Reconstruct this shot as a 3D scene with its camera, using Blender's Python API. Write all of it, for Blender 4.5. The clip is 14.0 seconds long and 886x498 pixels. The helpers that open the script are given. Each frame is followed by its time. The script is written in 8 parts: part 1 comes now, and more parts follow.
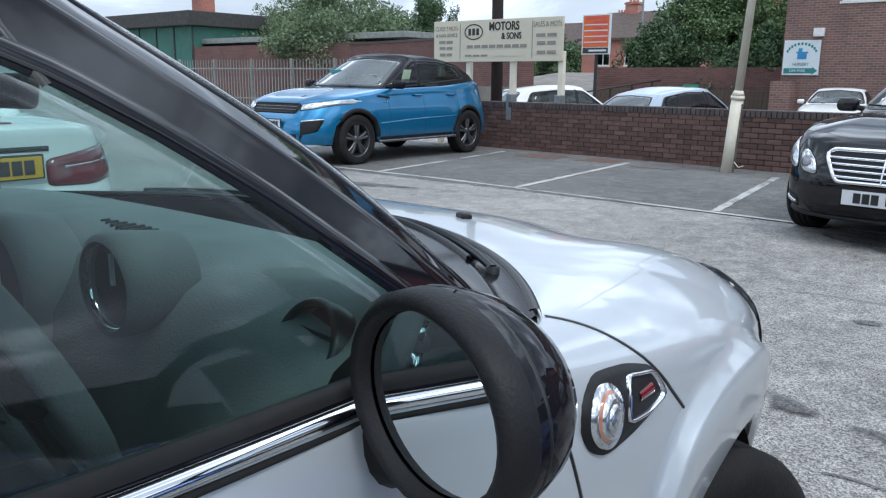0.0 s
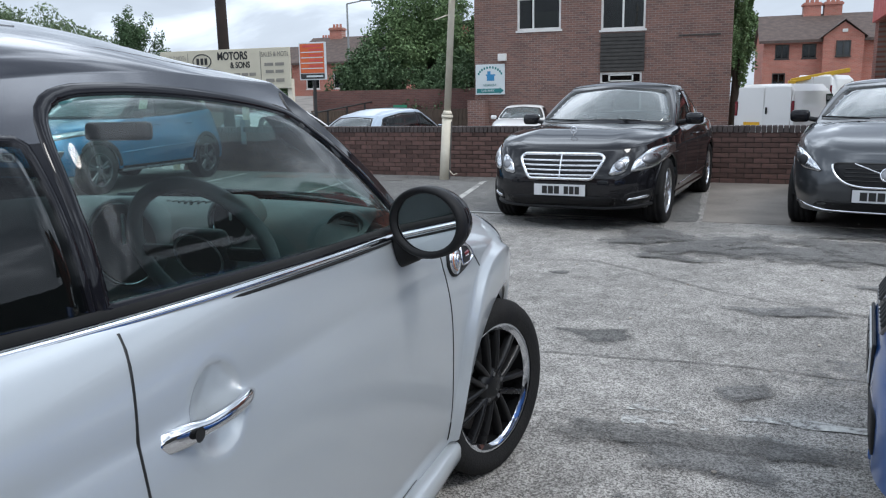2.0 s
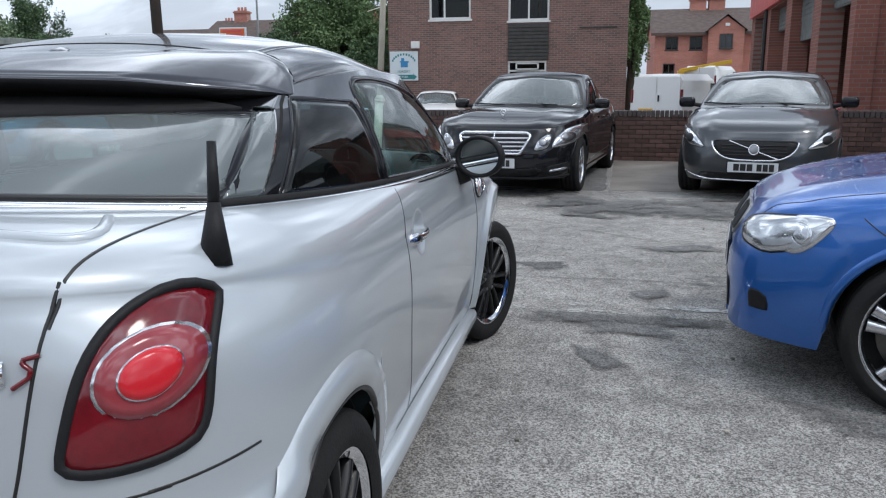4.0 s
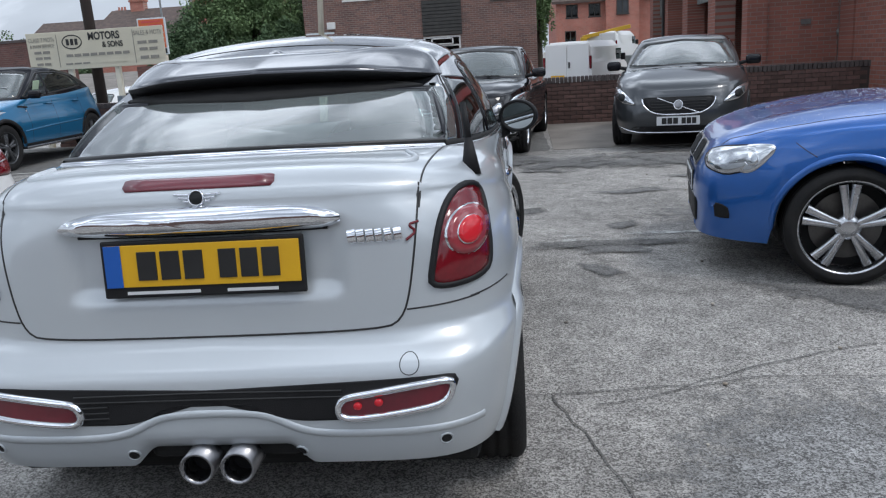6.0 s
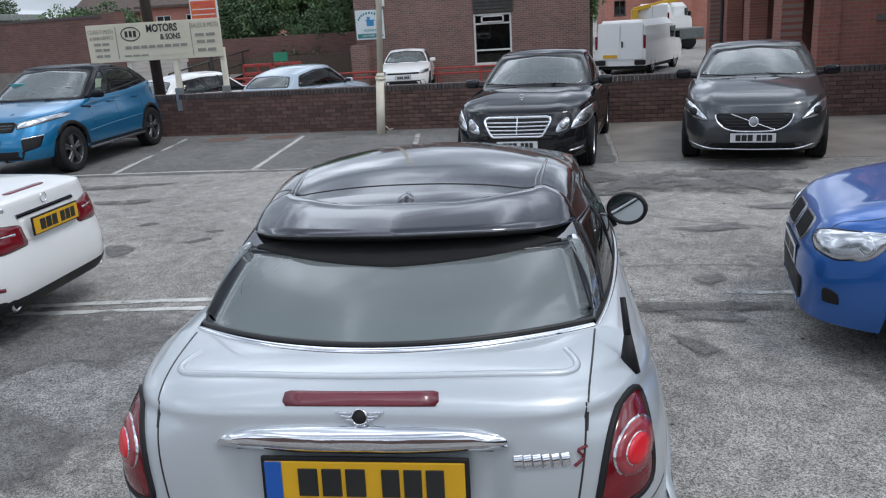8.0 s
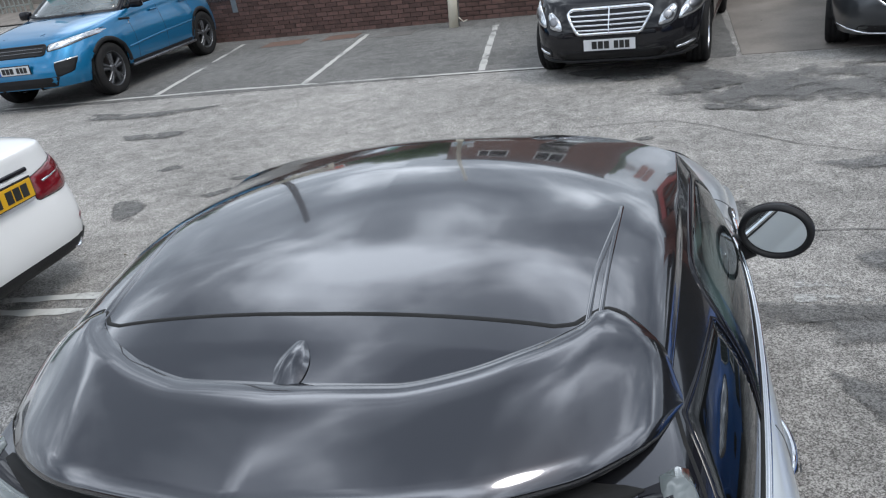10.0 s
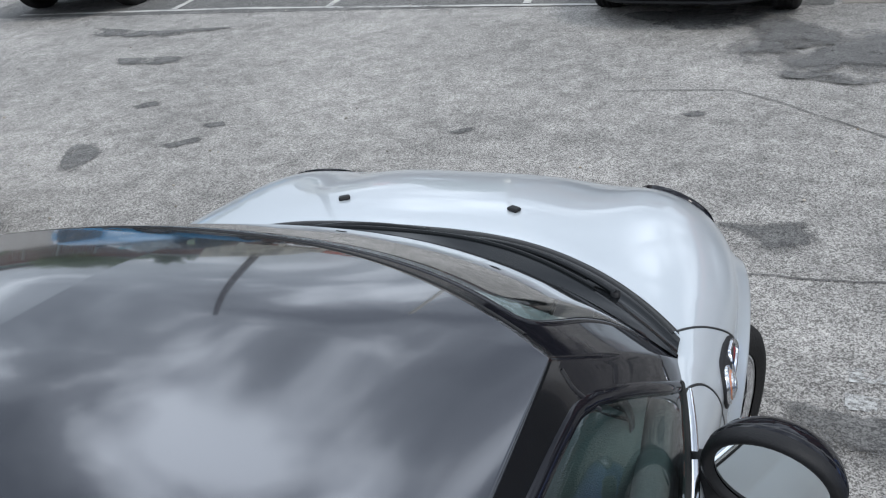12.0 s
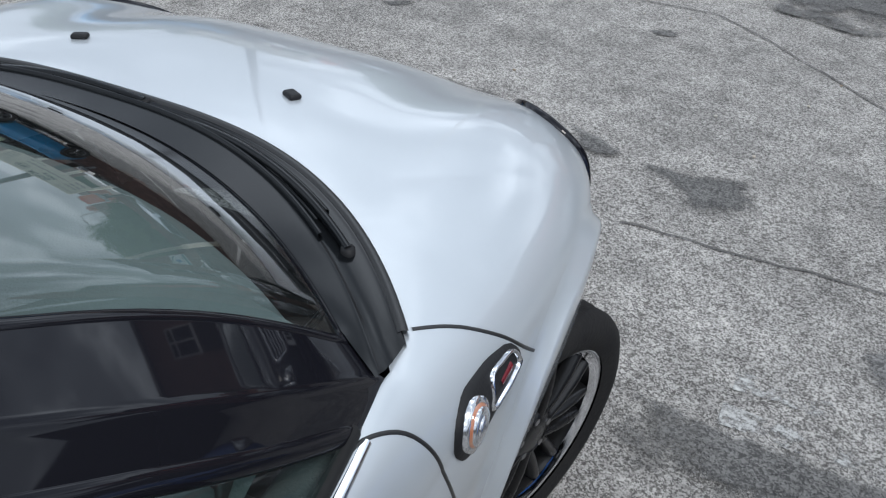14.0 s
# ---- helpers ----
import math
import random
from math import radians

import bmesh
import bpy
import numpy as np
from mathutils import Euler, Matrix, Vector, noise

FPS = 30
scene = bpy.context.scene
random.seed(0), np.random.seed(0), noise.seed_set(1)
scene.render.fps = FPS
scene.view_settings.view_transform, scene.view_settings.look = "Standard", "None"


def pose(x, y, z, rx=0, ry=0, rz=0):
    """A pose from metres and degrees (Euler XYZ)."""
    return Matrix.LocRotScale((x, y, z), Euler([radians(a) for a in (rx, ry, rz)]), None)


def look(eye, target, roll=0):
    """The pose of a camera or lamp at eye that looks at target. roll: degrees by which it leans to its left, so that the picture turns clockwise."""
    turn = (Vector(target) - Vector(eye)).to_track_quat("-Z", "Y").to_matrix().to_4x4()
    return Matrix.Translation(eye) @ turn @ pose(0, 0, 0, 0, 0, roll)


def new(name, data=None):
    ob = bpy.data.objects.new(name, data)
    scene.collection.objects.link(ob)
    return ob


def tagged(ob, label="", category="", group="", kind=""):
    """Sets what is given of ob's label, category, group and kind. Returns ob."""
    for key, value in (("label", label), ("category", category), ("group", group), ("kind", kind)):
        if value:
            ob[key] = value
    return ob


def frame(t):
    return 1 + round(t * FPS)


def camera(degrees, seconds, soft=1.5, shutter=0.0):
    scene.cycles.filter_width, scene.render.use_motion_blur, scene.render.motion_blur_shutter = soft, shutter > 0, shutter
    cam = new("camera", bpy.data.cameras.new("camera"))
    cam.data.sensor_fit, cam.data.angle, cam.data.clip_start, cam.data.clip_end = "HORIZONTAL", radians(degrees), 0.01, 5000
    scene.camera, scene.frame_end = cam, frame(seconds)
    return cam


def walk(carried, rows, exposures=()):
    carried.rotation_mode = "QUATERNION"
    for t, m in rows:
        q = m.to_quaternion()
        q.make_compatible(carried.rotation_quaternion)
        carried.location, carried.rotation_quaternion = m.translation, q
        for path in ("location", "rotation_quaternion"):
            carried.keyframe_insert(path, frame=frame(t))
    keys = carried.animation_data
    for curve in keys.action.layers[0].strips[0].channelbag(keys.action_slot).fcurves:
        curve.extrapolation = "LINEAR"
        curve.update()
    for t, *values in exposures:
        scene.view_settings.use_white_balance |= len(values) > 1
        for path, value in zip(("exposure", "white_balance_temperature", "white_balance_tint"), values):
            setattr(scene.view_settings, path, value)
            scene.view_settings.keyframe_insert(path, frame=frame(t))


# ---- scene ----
cam = camera(59.0, 14.0, soft=1.2)
PATH = [
    (0, (1.216, -0.119, 1.247), (-0.007, 1.405, 0.821), 0.5),
    (0.5, (1.317, -0.359, 1.261), (0.397, 1.378, 0.893), -0.0),
    (1, (1.464, -0.669, 1.277), (0.639, 1.118, 0.92), -0.2),
    (1.5, (1.491, -0.978, 1.276), (0.76, 0.849, 0.92), -0.9),
    (2, (1.466, -1.358, 1.292), (0.848, 0.508, 0.917), -1.0),
    (2.5, (1.465, -1.708, 1.285), (0.891, 0.168, 0.897), -0.5),
    (3, (1.428, -2.046, 1.281), (0.917, -0.153, 0.886), -0.5),
    (3.2, (1.406, -2.19, 1.286), (0.922, -0.29, 0.887), -0.5),
    (5.3, (1.144, -3.503, 1.317), (0.925, -1.563, 0.883), -1.4),
    (5.5, (1.081, -3.597, 1.334), (0.884, -1.658, 0.888), -1.7),
    (5.9, (0.856, -3.75, 1.383), (0.709, -1.82, 0.879), -1.9),
    (6, (0.8, -3.802, 1.335), (0.637, -1.866, 0.86), -3.6),
    (6.5, (0.553, -3.936, 1.338), (0.343, -2.009, 0.847), -4.5),
    (7, (0.51, -3.952, 1.361), (0.28, -2.035, 0.838), -1.8),
    (7.5, (0.472, -3.886, 1.675), (0.255, -1.986, 1.088), -0.8),
    (8, (0.482, -3.592, 1.971), (0.221, -1.689, 1.412), -3.5),
    (8.1, (0.486, -3.516, 2.012), (0.207, -1.615, 1.457), -4.0),
    (8.2, (0.493, -3.432, 2.039), (0.188, -1.533, 1.488), -4.6),
    (10.4, (0.602, -1.637, 2.006), (0.051, 0.072, 1.127), -8.3),
    (10.5, (0.638, -1.581, 2.001), (0.079, 0.121, 1.113), -8.2),
    (11, (0.757, -1.271, 1.998), (0.107, 0.384, 1.08), -8.5),
    (11.5, (0.814, -0.941, 1.968), (0.093, 0.667, 1.021), -9.0),
    (12, (0.812, -0.619, 1.929), (0.112, 0.971, 0.938), -7.3),
    (12.5, (0.862, -0.301, 1.848), (0.176, 1.257, 0.797), -3.4),
    (13, (0.809, -0.003, 1.785), (0.138, 1.535, 0.696), -1.2),
    (13.5, (0.767, 0.169, 1.716), (0.127, 1.682, 0.575), 0.7),
    (14, (1.017, 0.06, 1.643), (0.42, 1.524, 0.418), 4.0),
]
walk(cam, [(t, look(eye, target, roll)) for t, eye, target, roll in PATH], ((0.0, .15, 6150, 9), (1.0, .12, 6380, 9.5), (2.5, .05, 6420, 10), (5.5, -.14, 6450, 11), (8.0, -.17, 6450, 11), (10.5, .08, 6620, 10), (11.6, .07, 6540, 10), (12.4, .02, 6500, 10), (13.5, -.10, 6500, 10), (14.0, -.05, 6480, 10)))
# ---------------------------------------------------------------- light
SUN_AZ, SUN_EL = radians(112), radians(58)
world = bpy.data.worlds.new("overcast_sky")
scene.world = world
world.use_nodes = True
wn, wl = world.node_tree.nodes, world.node_tree.links
bg = wn["Background"]
sky = wn.new("ShaderNodeTexSky")
sky.sky_type, sky.sun_disc = "NISHITA", False
sky.sun_elevation, sky.sun_rotation = SUN_EL, SUN_AZ
sky.air_density, sky.dust_density = 1.0, 3.0
co = wn.new("ShaderNodeTexCoord")
sep = wn.new("ShaderNodeSeparateXYZ")
wl.new(co.outputs["Generated"], sep.inputs[0])
# cloud sheet: project the direction on a plane overhead
den = wn.new("ShaderNodeMath"); den.operation = "MAXIMUM"; den.inputs[1].default_value = 0.0
wl.new(sep.outputs[2], den.inputs[0])
den2 = wn.new("ShaderNodeMath"); den2.operation = "ADD"; den2.inputs[1].default_value = 0.28
wl.new(den.outputs[0], den2.inputs[0])
dx = wn.new("ShaderNodeMath"); dx.operation = "DIVIDE"
dy = wn.new("ShaderNodeMath"); dy.operation = "DIVIDE"
wl.new(sep.outputs[0], dx.inputs[0]); wl.new(den2.outputs[0], dx.inputs[1])
wl.new(sep.outputs[1], dy.inputs[0]); wl.new(den2.outputs[0], dy.inputs[1])
cmb = wn.new("ShaderNodeCombineXYZ")
cmb.inputs[2].default_value = 2.45
wl.new(dx.outputs[0], cmb.inputs[0]); wl.new(dy.outputs[0], cmb.inputs[1])
cl = wn.new("ShaderNodeTexNoise")
cl.inputs["Scale"].default_value, cl.inputs["Detail"].default_value = 2.1, 5.0
cl.inputs["Roughness"].default_value, cl.inputs["Distortion"].default_value = 0.5, 0.35
wl.new(cmb.outputs[0], cl.inputs["Vector"])
ramp = wn.new("ShaderNodeValToRGB")
ramp.color_ramp.elements[0].position, ramp.color_ramp.elements[0].color = 0.38, (0.36, 0.415, 0.50, 1)
ramp.color_ramp.elements[1].position, ramp.color_ramp.elements[1].color = 0.66, (2.46, 2.70, 3.0, 1)
e = ramp.color_ramp.elements.new(0.52); e.color = (0.72, 0.815, 0.945, 1)
wl.new(cl.outputs["Fac"], ramp.inputs[0])
scl = wn.new("ShaderNodeMix"); scl.data_type = "RGBA"; scl.blend_type = "MULTIPLY"
scl.inputs["Factor"].default_value = 1.0
scl.inputs["B"].default_value = (0.1, 0.1, 0.1, 1)
wl.new(sky.outputs[0], scl.inputs["A"])
mx = wn.new("ShaderNodeMix"); mx.data_type = "RGBA"
mx.inputs["Factor"].default_value = 0.88
# an overcast sky is dimmer towards the horizon
lift = wn.new("ShaderNodeMapRange")
lift.inputs["From Max"].default_value, lift.inputs["To Min"].default_value, lift.inputs["To Max"].default_value = 0.85, 1.02, 1.36
wl.new(den.outputs[0], lift.inputs["Value"])
dim = wn.new("ShaderNodeMix"); dim.data_type = "RGBA"; dim.blend_type = "MULTIPLY"; dim.inputs["Factor"].default_value = 1.0
low = wn.new("ShaderNodeMapRange")
low.inputs["From Min"].default_value, low.inputs["From Max"].default_value, low.inputs["To Min"].default_value, low.inputs["To Max"].default_value = 0.12, 0.42, 0.8, 0.0
wl.new(den.outputs[0], low.inputs["Value"])
haze = wn.new("ShaderNodeMix"); haze.data_type = "RGBA"
haze.inputs["B"].default_value = (0.66, 0.745, 0.86, 1)
wl.new(low.outputs[0], haze.inputs["Factor"]); wl.new(ramp.outputs[0], haze.inputs["A"])
wl.new(haze.outputs["Result"], dim.inputs["A"]); wl.new(lift.outputs[0], dim.inputs["B"])
wl.new(scl.outputs["Result"], mx.inputs["A"]); wl.new(dim.outputs["Result"], mx.inputs["B"])
wl.new(mx.outputs["Result"], bg.inputs["Color"])
bg.inputs["Strength"].default_value = 1.0
sun = new("sun", bpy.data.lights.new("sun", "SUN"))
sun.data.energy, sun.data.angle, sun.data.color = 1.0, radians(14), (1.0, 0.97, 0.93)
sun.matrix_world = look((math.sin(SUN_AZ) * 30, math.cos(SUN_AZ) * 30, 30 * math.tan(SUN_EL)), (0, 0, 0))

# ---------------------------------------------------------------- materials
def nodes_of(name):
    m = bpy.data.materials.new(name)
    m.use_nodes = True
    return m, m.node_tree.nodes, m.node_tree.links, m.node_tree.nodes["Principled BSDF"]


def surface(name, c1, c2=None, rough=0.6, metal=0.0, scale=6.0, fine=90.0, bump=0.0, bump_scale=None,
            coat=0.0, spread=0.12, per_piece=0.0, detail=6.0, spec=0.5):
    """A plain real surface: two colours mixed by coarse and fine noise, uneven gloss, fine relief."""
    m, n, l, b = nodes_of(name)
    c2 = c2 or tuple(v * 0.82 for v in c1)
    tc = n.new("ShaderNodeTexCoord")
    a = n.new("ShaderNodeTexNoise")
    a.inputs["Scale"].default_value, a.inputs["Detail"].default_value = scale, detail
    f = n.new("ShaderNodeTexNoise")
    f.inputs["Scale"].default_value, f.inputs["Detail"].default_value = fine, 3.0
    l.new(tc.outputs["Object"], a.inputs["Vector"]); l.new(tc.outputs["Object"], f.inputs["Vector"])
    add = n.new("ShaderNodeMath"); add.operation = "MULTIPLY_ADD"; add.inputs[1].default_value = 0.35
    l.new(f.outputs["Fac"], add.inputs[0]); l.new(a.outputs["Fac"], add.inputs[2])
    r = n.new("ShaderNodeMapRange")
    r.inputs["From Min"].default_value, r.inputs["From Max"].default_value = 0.67 - 0.22, 0.67 + 0.22
    l.new(add.outputs[0], r.inputs["Value"])
    mixc = n.new("ShaderNodeMix"); mixc.data_type = "RGBA"
    mixc.inputs["A"].default_value, mixc.inputs["B"].default_value = (*c1, 1), (*c2, 1)
    l.new(r.outputs[0], mixc.inputs["Factor"])
    out = mixc.outputs["Result"]
    if per_piece:
        oi = n.new("ShaderNodeObjectInfo")
        ge = n.new("ShaderNodeNewGeometry")
        sm = n.new("ShaderNodeMath"); sm.operation = "ADD"
        l.new(oi.outputs["Random"], sm.inputs[0]); l.new(ge.outputs["Random Per Island"], sm.inputs[1])
        fr = n.new("ShaderNodeMath"); fr.operation = "FRACT"; l.new(sm.outputs[0], fr.inputs[0])
        rr = n.new("ShaderNodeMapRange")
        rr.inputs["To Min"].default_value, rr.inputs["To Max"].default_value = 1 - per_piece, 1 + per_piece
        l.new(fr.outputs[0], rr.inputs["Value"])
        hv = n.new("ShaderNodeHueSaturation")
        l.new(out, hv.inputs["Color"]); l.new(rr.outputs[0], hv.inputs["Value"])
        out = hv.outputs["Color"]
    l.new(out, b.inputs["Base Color"])
    rm = n.new("ShaderNodeMapRange")
    rm.inputs["To Min"].default_value, rm.inputs["To Max"].default_value = max(0.02, rough - spread), min(1, rough + spread)
    l.new(a.outputs["Fac"], rm.inputs["Value"]); l.new(rm.outputs[0], b.inputs["Roughness"])
    b.inputs["Metallic"].default_value = metal
    b.inputs["Coat Weight"].default_value, b.inputs["Coat Roughness"].default_value = coat, 0.04
    b.inputs["Specular IOR Level"].default_value = spec
    if bump:
        bp = n.new("ShaderNodeBump"); bp.inputs["Strength"].default_value = bump
        bp.inputs["Distance"].default_value = 0.01
        g = f
        if bump_scale:
            g = n.new("ShaderNodeTexNoise"); g.inputs["Scale"].default_value = bump_scale
            g.inputs["Detail"].default_value = 4.0
            l.new(tc.outputs["Object"], g.inputs["Vector"])
        l.new(g.outputs["Fac"], bp.inputs["Height"]); l.new(bp.outputs[0], b.inputs["Normal"])
    return m


def paint(name, c, metal=0.0, rough=0.32, dirt=0.06, flake=True, coat=1.0, coat_ior=1.5):
    """Car paint: coloured base under clear coat, with faint dust."""
    m, n, l, b = nodes_of(name)
    tc = n.new("ShaderNodeTexCoord")
    a = n.new("ShaderNodeTexNoise"); a.inputs["Scale"].default_value, a.inputs["Detail"].default_value = 2.2, 6
    l.new(tc.outputs["Object"], a.inputs["Vector"])
    mixc = n.new("ShaderNodeMix"); mixc.data_type = "RGBA"
    mixc.inputs["A"].default_value = (*c, 1)
    mixc.inputs["B"].default_value = (*[v * (1 - dirt) + 0.18 * dirt for v in c], 1)
    l.new(a.outputs["Fac"], mixc.inputs["Factor"]); l.new(mixc.outputs["Result"], b.inputs["Base Color"])
    b.inputs["Metallic"].default_value, b.inputs["Roughness"].default_value = metal, rough
    b.inputs["Coat Weight"].default_value, b.inputs["Coat IOR"].default_value = coat, coat_ior
    b.inputs["Specular IOR Level"].default_value = 0.0 if metal == 0 else 0.5
    cr = n.new("ShaderNodeMapRange")
    cr.inputs["To Min"].default_value, cr.inputs["To Max"].default_value = 0.015, 0.06 + dirt * 0.5
    l.new(a.outputs["Fac"], cr.inputs["Value"]); l.new(cr.outputs[0], b.inputs["Coat Roughness"])
    if flake:
        fl = n.new("ShaderNodeTexNoise"); fl.inputs["Scale"].default_value = 900
        l.new(tc.outputs["Object"], fl.inputs["Vector"])
        bp = n.new("ShaderNodeBump"); bp.inputs["Strength"].default_value = 0.05; bp.inputs["Distance"].default_value = 0.001
        l.new(fl.outputs["Fac"], bp.inputs["Height"]); l.new(bp.outputs[0], b.inputs["Normal"])
    return m


def glass(name, tint, gloss=0.02, ior=1.5, dust_veil=0.03, sides=1.5):
    """Thin tinted pane: transparent with real surface gloss and a pale film for dust and painted glare."""
    m, n, l, b = nodes_of(name)
    n.remove(b)
    tr = n.new("ShaderNodeBsdfTransparent"); tr.inputs[0].default_value = (*tint, 1)
    gl = n.new("ShaderNodeBsdfGlossy"); gl.inputs["Roughness"].default_value = gloss
    f0 = ((ior - 1) / (ior + 1)) ** 2
    lw = n.new("ShaderNodeLayerWeight"); lw.inputs[0].default_value = 0.5
    pw = n.new("ShaderNodeMath"); pw.operation = "POWER"; pw.inputs[1].default_value = 5.0
    l.new(lw.outputs["Facing"], pw.inputs[0])
    mul = n.new("ShaderNodeMath"); mul.operation = "MULTIPLY_ADD"; mul.use_clamp = True
    mul.inputs[1].default_value, mul.inputs[2].default_value = sides * (1 - f0), sides * f0
    l.new(pw.outputs[0], mul.inputs[0])
    ms = n.new("ShaderNodeMixShader")
    df = n.new("ShaderNodeBsdfDiffuse"); df.inputs[0].default_value = (0.42, 0.47, 0.47, 1)
    md = n.new("ShaderNodeMixShader"); md.inputs[0].default_value = dust_veil
    l.new(tr.outputs[0], md.inputs[1]); l.new(df.outputs[0], md.inputs[2])
    l.new(mul.outputs[0], ms.inputs[0]); l.new(md.outputs[0], ms.inputs[1]); l.new(gl.outputs[0], ms.inputs[2])
    l.new(ms.outputs[0], n["Material Output"].inputs[0])
    return m


def glow(name, c, strength):
    m, n, l, b = nodes_of(name)
    b.inputs["Base Color"].default_value = (*c, 1)
    b.inputs["Emission Color"].default_value, b.inputs["Emission Strength"].default_value = (*c, 1), strength
    b.inputs["Roughness"].default_value = 0.15
    return m


SILVER = paint("silver_white_paint", (0.515, 0.552, 0.578), 0.25, 0.34, 0.04)
GLOSS_BLACK = paint("gloss_black_paint", (0.008, 0.008, 0.011), 0.0, 0.3, 0.012, False, 0.62)
ROOF_BLACK = paint("metallic_black_paint", (0.054, 0.056, 0.065), 0.9, 0.16, 0.02, False, 1.0, 1.68)
PAINT_BLACK = paint("black_car_paint", (0.008, 0.008, 0.010), 0.0, 0.25, 0.02, False)
PAINT_GREY = paint("dark_grey_car_paint", (0.055, 0.06, 0.066), 0.6, 0.34, 0.04)
PAINT_BLUE = paint("deep_blue_car_paint", (0.015, 0.12, 0.43), 0.45, 0.32, 0.02)
PAINT_SKY = paint("bright_blue_car_paint", (0.0, 0.175, 0.37), 0.5, 0.32, 0.02)
PAINT_WHITE = paint("white_car_paint", (0.78, 0.78, 0.77), 0.0, 0.3, 0.03, False)
PAINT_PALE = paint("pale_blue_silver_paint", (0.42, 0.50, 0.58), 0.4, 0.34, 0.05)
PAINT_RED = paint("red_car_paint", (0.30, 0.012, 0.015), 0.0, 0.3, 0.03, False)
CHROME = surface("chrome", (0.82, 0.83, 0.85), (0.74, 0.75, 0.78), 0.07, 1.0, 3, 60, spread=0.04)
ALLOY = surface("silver_alloy", (0.62, 0.63, 0.65), (0.52, 0.53, 0.55), 0.26, 1.0, 8, 90, spread=0.06)
DARK_ALLOY = surface("dark_alloy", (0.15, 0.155, 0.165), (0.11, 0.115, 0.12), 0.3, 0.7, 8, 90)
BLACK_ALLOY = surface("gloss_black_alloy", (0.008, 0.008, 0.009), (0.013, 0.013, 0.013), 0.28, 0.0, 8, 90, coat=0.18, spread=0.05, spec=0.22)
RUBBER = surface("tyre_rubber", (0.015, 0.015, 0.016), (0.026, 0.025, 0.024), 0.8, 0, 9, 120, 0.25, spec=0.16)
PLASTIC = surface("black_plastic", (0.013, 0.013, 0.014), (0.02, 0.02, 0.021), 0.5, 0, 6, 260, 0.12, spec=0.2)
TRIM = surface("black_trim_rubber", (0.012, 0.012, 0.012), (0.02, 0.02, 0.02), 0.38, 0, 6, 200)
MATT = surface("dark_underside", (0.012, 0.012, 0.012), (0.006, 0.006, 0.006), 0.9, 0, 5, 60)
CABIN = surface("dark_cabin_cloth", (0.11, 0.118, 0.125), (0.075, 0.08, 0.085), 0.85, 0, 12, 300, 0.2)
CABIN_GREY = surface("grey_soft_dash", (0.125, 0.142, 0.142), (0.10, 0.113, 0.114), 0.7, 0, 9, 300, 0.2)
DARK_DISC = surface("worn_disc_steel", (0.14, 0.135, 0.13), (0.09, 0.086, 0.082), 0.45, 1.0, 8, 90)
DARK_METAL = surface("brushed_steel", (0.35, 0.35, 0.36), (0.25, 0.25, 0.26), 0.3, 1.0, 8, 90)
PANE = glass("tinted_car_glass", (0.80, 0.91, 0.89), dust_veil=0.018, sides=2.0)
PANE_SIDE = glass("tinted_door_glass", (0.60, 0.80, 0.77), dust_veil=0.014, sides=1.0)
# the strong pale film here imitates sky reflected in the windscreens
PANE_SCREEN = glass("sky_glare_windscreen", (0.45, 0.54, 0.53), dust_veil=0.30, sides=2.0)
# pale film: some dust, the rest brightness of sky and cabin put into colour
PANE_REAR = glass("dust_and_sheen_rear_glass", (0.40, 0.52, 0.50), dust_veil=0.33, sides=2.0)
PANE_PRIVACY = glass("privacy_glass", (0.10, 0.125, 0.125), dust_veil=0.006, sides=1.2)
PANE_DARK = glass("dark_car_glass", (0.24, 0.29, 0.29), dust_veil=0.008, sides=0.95)
SCUTTLE_BLACK = surface("satin_black_scuttle", (0.005, 0.006, 0.007), (0.008, 0.009, 0.010), 0.16, 0, 6, 160, 0.0, spec=0.24, spread=0.05)
RED_LENS = surface("red_lens", (0.19, 0.007, 0.014), (0.12, 0.004, 0.009), 0.12, 0, 10, 80, coat=0.4, spread=0.03)
RED_DEEP = surface("dark_red_lens", (0.16, 0.010, 0.022), (0.12, 0.008, 0.018), 0.3, 0, 10, 80, coat=0.6, spread=0.05)
RED_LIT = glow("lit_red_lens", (0.55, 0.02, 0.03), 0.12)
LAMP_SILVER = surface("lamp_reflector", (0.72, 0.74, 0.76), (0.55, 0.57, 0.6), 0.14, 0.85, 14, 120, coat=1.0)
ROSE_LENS = surface("pale_red_lens", (0.33, 0.05, 0.06), (0.27, 0.035, 0.045), 0.14, 0, 10, 80, coat=0.4, spread=0.04)
AMBER = surface("amber_lens", (0.45, 0.16, 0.08), (0.5, 0.3, 0.2), 0.15, 0, 20, 80, coat=1)
MIRROR = surface("mirror_glass", (0.80, 0.84, 0.85), (0.78, 0.82, 0.83), 0.015, 1.0, 2, 20, spread=0.0)
YELLOW_PLATE = surface("yellow_reflective_plate", (0.72, 0.40, 0.012), (0.66, 0.36, 0.01), 0.4, 0, 8, 200)
WHITE_PLATE = surface("white_reflective_plate", (0.66, 0.67, 0.68), (0.6, 0.61, 0.62), 0.4, 0, 8, 200)
PLATE_BLUE = surface("plate_blue_band", (0.01, 0.10, 0.42), (0.01, 0.09, 0.38), 0.4, 0, 8, 200)
PLATE_INK = surface("plate_ink", (0.012, 0.012, 0.012), (0.02, 0.02, 0.02), 0.4, 0, 8, 200)
# ---------------------------------------------------------------- building helpers
def empty(name, m=None):
    ob = new(name)
    ob.empty_display_size = 0.3
    if m is not None:
        ob.matrix_world = m
    return ob


